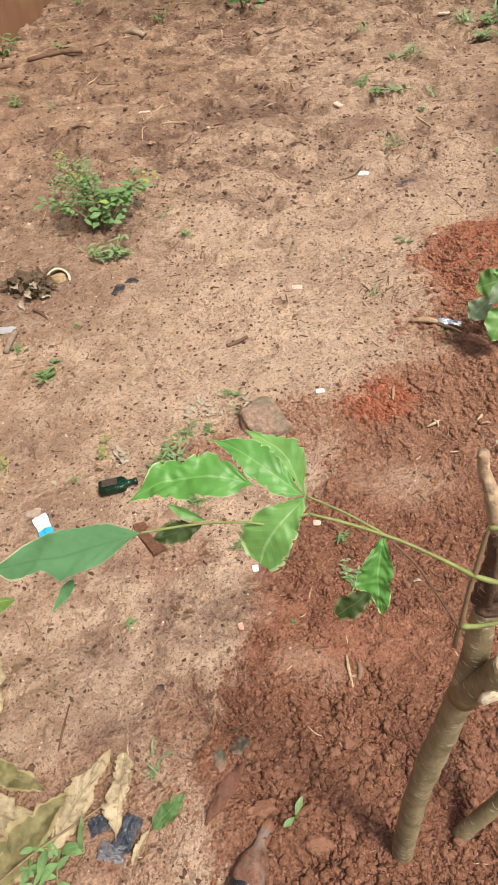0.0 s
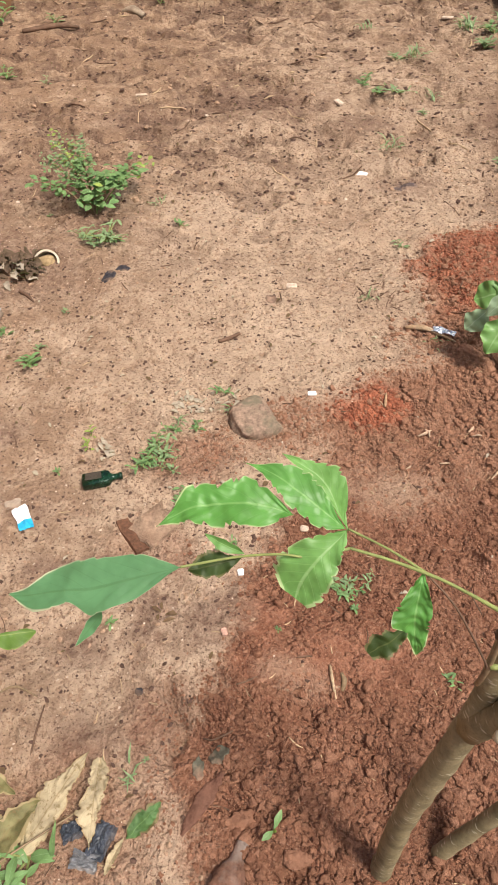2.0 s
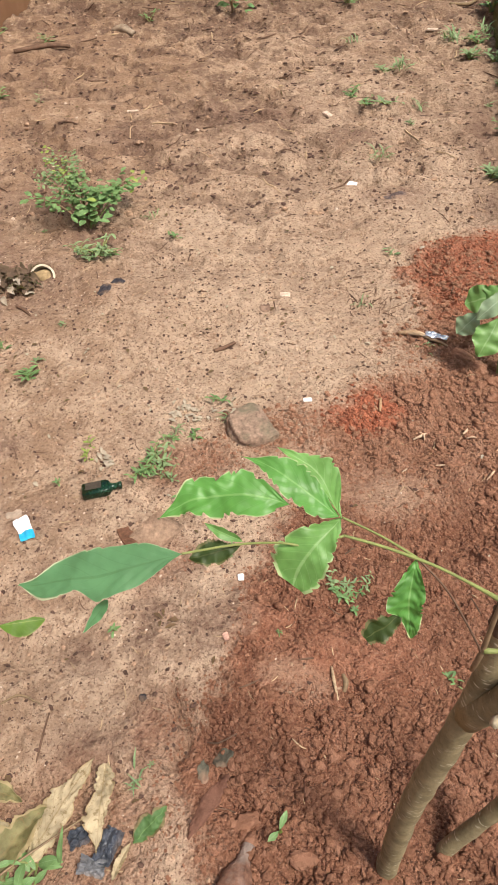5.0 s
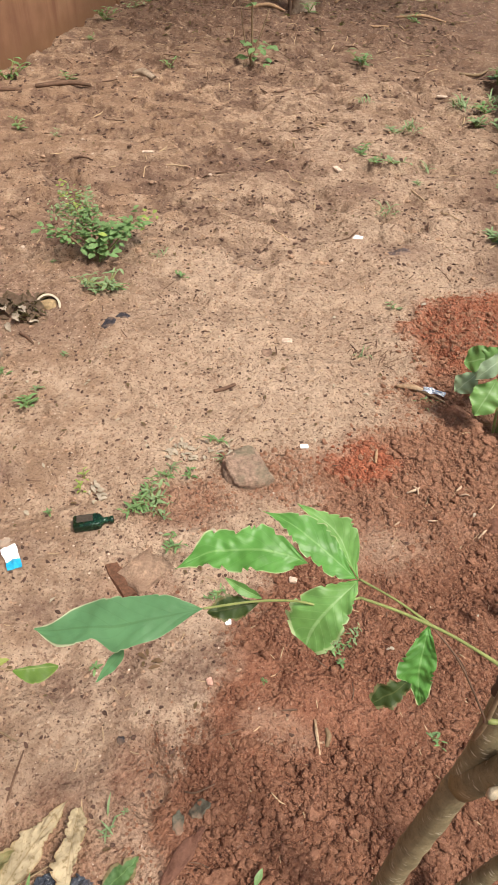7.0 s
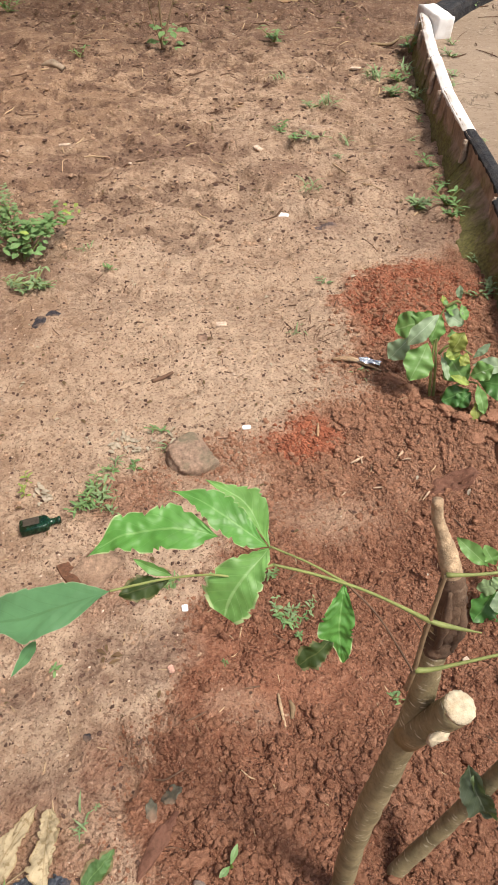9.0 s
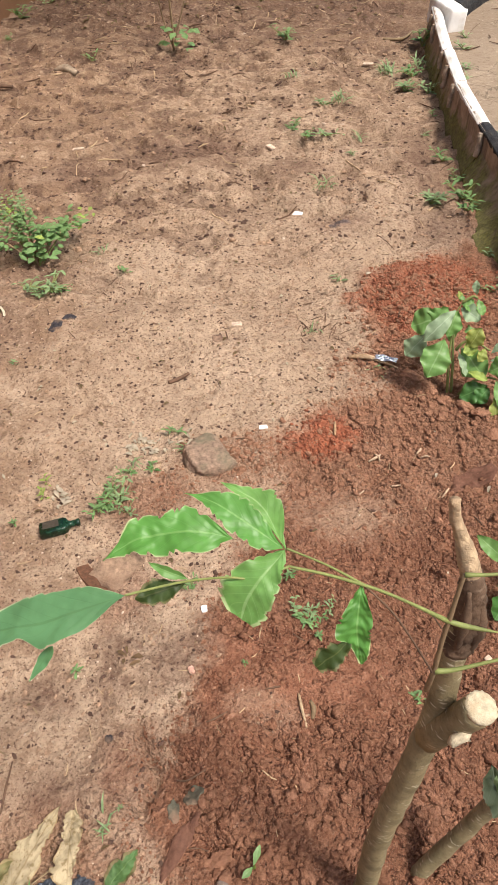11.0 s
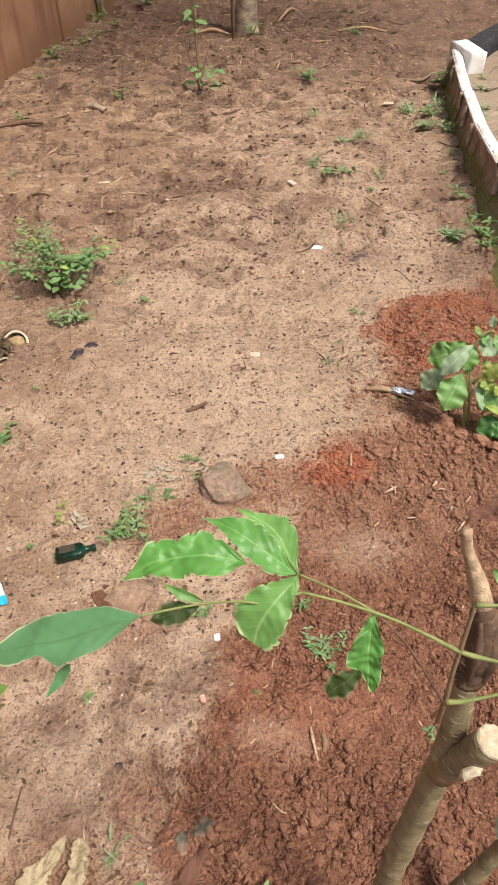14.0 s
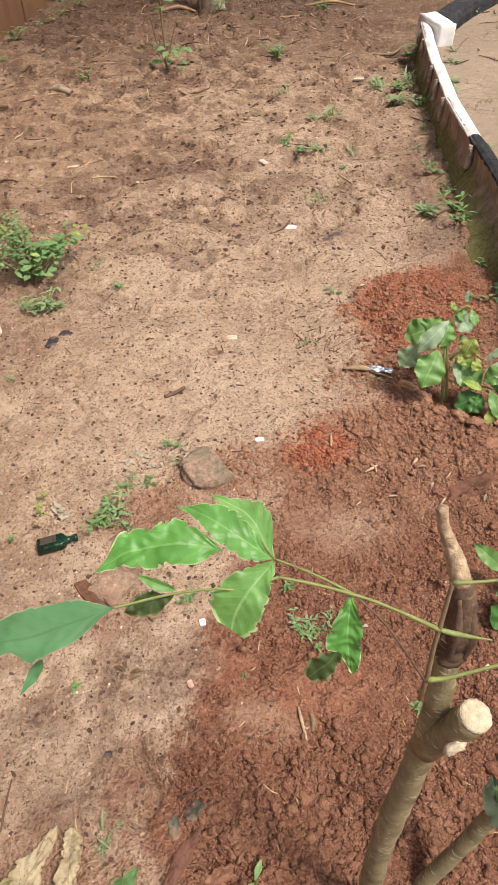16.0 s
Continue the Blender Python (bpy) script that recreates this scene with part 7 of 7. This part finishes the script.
RED_CLOD = plain("brick_red_clod", (0.36, 0.135, 0.078), 0.96, 0.5, 90, 0.8, 0.010, None, 0.1)
stuff("soil_crumbs", scatter(24000, 101, (0.0, 1.35, 0.32, 2.55), soil_here, lambda r: 0.0011 + 0.0026 * r ** 2.0), CLOD, "loose crumbs of red-brown dug soil")
stuff("soil_lumps", scatter(7500, 106, (0.02, 1.30, 0.32, 2.5), soil_here, lambda r: 0.0024 + 0.0038 * r ** 2.2, 0.75), CLOD, "small lumps of red-brown dug soil", 0.30, 2, 0.5, 1)
stuff("soil_clods", scatter(7600, 109, (0.02, 1.30, 0.32, 2.3), broken, lambda r: 0.0032 + 0.0070 * r ** 2.8, 0.78), CLOD, "broken clods of red-brown dug soil", 0.35, 2, 0.55, 2)
stuff("red_lumps", scatter(2600, 110, (0.3, 1.25, 1.45, 2.6), lambda x, y: deep_red(x, y) ** 2 * tilled(x, y), lambda r: 0.0016 + 0.0045 * r ** 2.2), RED_CLOD, "crumbs of brick-red soil", 0.2, 2, 0.5, 3)
stuff("sand_grit", scatter(1300, 102, (-1.0, 1.0, 0.35, 2.8), sand_here, lambda r: 0.0012 + 0.0022 * r ** 2), PEBBLE, "pale grit scattered on the sand")
stuff("sand_crumbs", scatter(4200, 107, (-1.1, 1.0, 0.35, 3.2), sand_here, lambda r: 0.0018 + 0.0045 * r ** 2.5), SAND_CRUMB, "crumbs of sandy soil")
stuff("dark_crumbs", scatter(8000, 103, (-1.1, 1.1, 0.35, 3.4), sand_here, lambda r: 0.0012 + 0.0050 * r ** 4, 0.5), CRUMB, "dark crumbs of soil and rot on the sand", 0.3, 1, 0.6)
stuff("yard_crumbs", scatter(6500, 104, (-1.5, 1.4, 2.6, 6.5), lambda x, y: sand_here(x, y) * (0.25 + 0.75 * trod(x, y)), lambda r: 0.003 + 0.010 * r ** 4, 0.4), CRUMB, "dark crumbs and droppings over the trodden yard", 0.3, 1, 0.6)
stuff("yard_lumps", scatter(1300, 108, (-1.5, 1.4, 2.6, 6.5), sand_here, lambda r: 0.004 + 0.012 * r ** 3, 0.5), SAND_CRUMB, "crumbs of sandy soil over the yard", 0.3, 1, 0.5)
stuff("yard_grit", scatter(300, 105, (-1.4, 1.4, 2.6, 6.0), sand_here, lambda r: 0.002 + 0.008 * r ** 4, 0.5), PEBBLE, "pale chips over the trodden yard", 0.3, 1, 0.5)


def litter_sticks(name, count, seed, box, keep, length, radius, mat, label, level=gz):
    rnd = random.Random(seed)
    pieces, tries = [], 0
    while len(pieces) < count and tries < count * 40:
        tries += 1
        x, y = rnd.uniform(box[0], box[1]), rnd.uniform(box[2], box[3])
        if rnd.random() > keep(x, y):
            continue
        a, ln, r = rnd.uniform(0, 6.28), length(rnd), radius(rnd)
        b = rnd.uniform(-0.09, 0.09) * ln
        pts = []
        for s in (-0.5, -0.15, 0.2, 0.5):
            px = x + math.cos(a) * ln * s - math.sin(a) * b * (1 - 4 * s * s)
            py = y + math.sin(a) * ln * s + math.cos(a) * b * (1 - 4 * s * s)
            pts.append((px, py, level(px, py) + r * 0.9))
        pieces.append(tube(pts, [r * 0.7, r, r, r * 0.5], 5, True, 0.1, tries))
    v, f, _ = join(pieces)
    return tagged(link_mesh(name, v, f, mat), label, "litter", kind="stuff")


everywhere = lambda x, y: 0.75
litter_sticks("straw_litter", 300, 201, (-1.0, 1.2, 0.4, 2.8), everywhere, lambda r: r.uniform(0.006, 0.035), lambda r: r.uniform(0.0006, 0.0017), STRAW, "bits of dry straw and wood chip on the ground")
litter_sticks("twig_litter", 190, 202, (-1.1, 1.2, 0.4, 3.2), everywhere, lambda r: r.uniform(0.008, 0.05), lambda r: r.uniform(0.0007, 0.0022), TWIG, "small dark twigs on the ground")
litter_sticks("yard_twigs", 320, 203, (-1.2, 1.5, 2.8, 7.6), lambda x, y: 0.35 + 0.65 * float(smooth(4.5, 6, y)), lambda r: r.uniform(0.02, 0.14), lambda r: r.uniform(0.0015, 0.004), TWIG, "dark twigs over the far yard")
litter_sticks("yard_straw", 160, 204, (-1.0, 1.5, 2.8, 7.6), lambda x, y: 0.35 + 0.65 * float(smooth(4.5, 6, y)), lambda r: r.uniform(0.02, 0.12), lambda r: r.uniform(0.0015, 0.004), STRAW, "pale sticks and straw over the far yard")

litter_sticks("drive_twigs", 170, 205, (1.5, 4.2, 2.2, 6.0), lambda x, y: 1.0 if x > kerb_x(min(y, 4.9)) + 0.15 and y < 5.0 + (x - 1.7) * 1.1 else 0.0, lambda r: r.uniform(0.03, 0.22), lambda r: r.uniform(0.0015, 0.004), TWIG, "dark twigs and roots on the drive", lambda x, y: DRIVE_Z + 0.003)


def leaf_litter(name, count, seed, box, keep, size, mat, label):
    rnd = random.Random(seed)
    pieces, tries = [], 0
    while len(pieces) < count and tries < count * 30:
        tries += 1
        x, y = rnd.uniform(box[0], box[1]), rnd.uniform(box[2], box[3])
        if rnd.random() > keep(x, y):
            continue
        a, ln = rnd.uniform(0, 6.28), size(rnd)
        x1, y1 = x + math.cos(a) * ln, y + math.sin(a) * ln
        pieces.append(blade((x, y, gz(x, y) + 0.003), (x1, y1, gz(x1, y1) + 0.004), ln * rnd.uniform(0.3, 0.6), (rnd.uniform(-0.3, 0.3), rnd.uniform(-0.3, 0.3), 1), 0.4, 0.12, 0, 0.08, 0.5, 5, 2, tries))
    v, f, uv = join(pieces)
    return tagged(link_mesh(name, v, f, mat, None, "", True, uv), label, "litter", kind="stuff")


DEAD_LEAF = leaf_material("dead_brown_leaf", (0.15, 0.085, 0.05), (0.10, 0.06, 0.035), (0.22, 0.14, 0.08), 0.8, 0.44, 0.4)
leaf_litter("dead_leaves", 520, 301, (-1.0, 2.2, 5.0, 8.4), lambda x, y: float(smooth(5.0, 6.4, y)), lambda r: r.uniform(0.02, 0.055), DEAD_LEAF, "brown dead leaves at the back of the yard")
leaf_litter("leaf_bits", 300, 302, (-1.0, 1.2, 0.5, 4.0), lambda x, y: float(sand_here(x, y)) ** 2, lambda r: r.uniform(0.006, 0.022), DEAD_LEAF, "brown leaf fragments on the sand")
leaf_litter("pale_leaf_bits", 70, 303, (-0.9, 1.1, 0.9, 2.4), everywhere, lambda r: r.uniform(0.008, 0.022), PALE_LITTER, "pale leaf fragments on the ground")

leaf_litter("dry_bits", 44, 304, (-0.07, 0.12, 1.54, 1.62), lambda x, y: 1.0, lambda r: r.uniform(0.008, 0.03), PALE_LITTER, "pale dry leaf bits beside the rock")
leaf_litter("dry_bits", 14, 305, (-0.255, -0.205, 1.36, 1.41), lambda x, y: 1.0, lambda r: r.uniform(0.012, 0.03), PALE_LITTER, "pale crumpled dry leaf bits on sand")
leaf_litter("dark_bits", 5, 306, (-0.035, 0.0, 0.905, 0.945), lambda x, y: 1.0, lambda r: r.uniform(0.012, 0.03), DEAD_LEAF, "dark shrivelled leaf bits on sand")
litter_sticks("root_bits", 26, 307, (0.47, 0.63, 2.02, 2.15), everywhere, lambda r: r.uniform(0.01, 0.05), lambda r: r.uniform(0.0008, 0.0022), TWIG, "thin brown roots and leaf bits on sand")

# single clods in the dug soil, pieces of the ground
CLOD_MESHES = []
for k in range(10):
    v, f = lump((0, 0, 0), 1, random.Random(k).uniform(0.7, 1.0), random.Random(k + 50).uniform(0.55, 0.8), 0, 700 + k * 13, 0.55, 2)
    me = bpy.data.meshes.new("clod")
    me.from_pydata([tuple(p) for p in v], [], f)
    me.polygons.foreach_set("use_smooth", [True] * len(f))
    me.materials.append(CLOD_ONE)
    CLOD_MESHES.append(me)
for i, (x, y, s, t, fl, asp) in enumerate(scatter(290, 401, (0.08, 1.15, 0.36, 1.9), broken, lambda r: 0.0058 + 0.0075 * r ** 2)):
    c = new("clod", CLOD_MESHES[i % 10])
    c.parent = GROUND_OB
    c.location = (x, y, gz(x, y) + s * 0.10)
    c.rotation_euler = (0.3 * math.sin(t), 0.3 * math.cos(t), t)
    c.scale = (s, s, s)
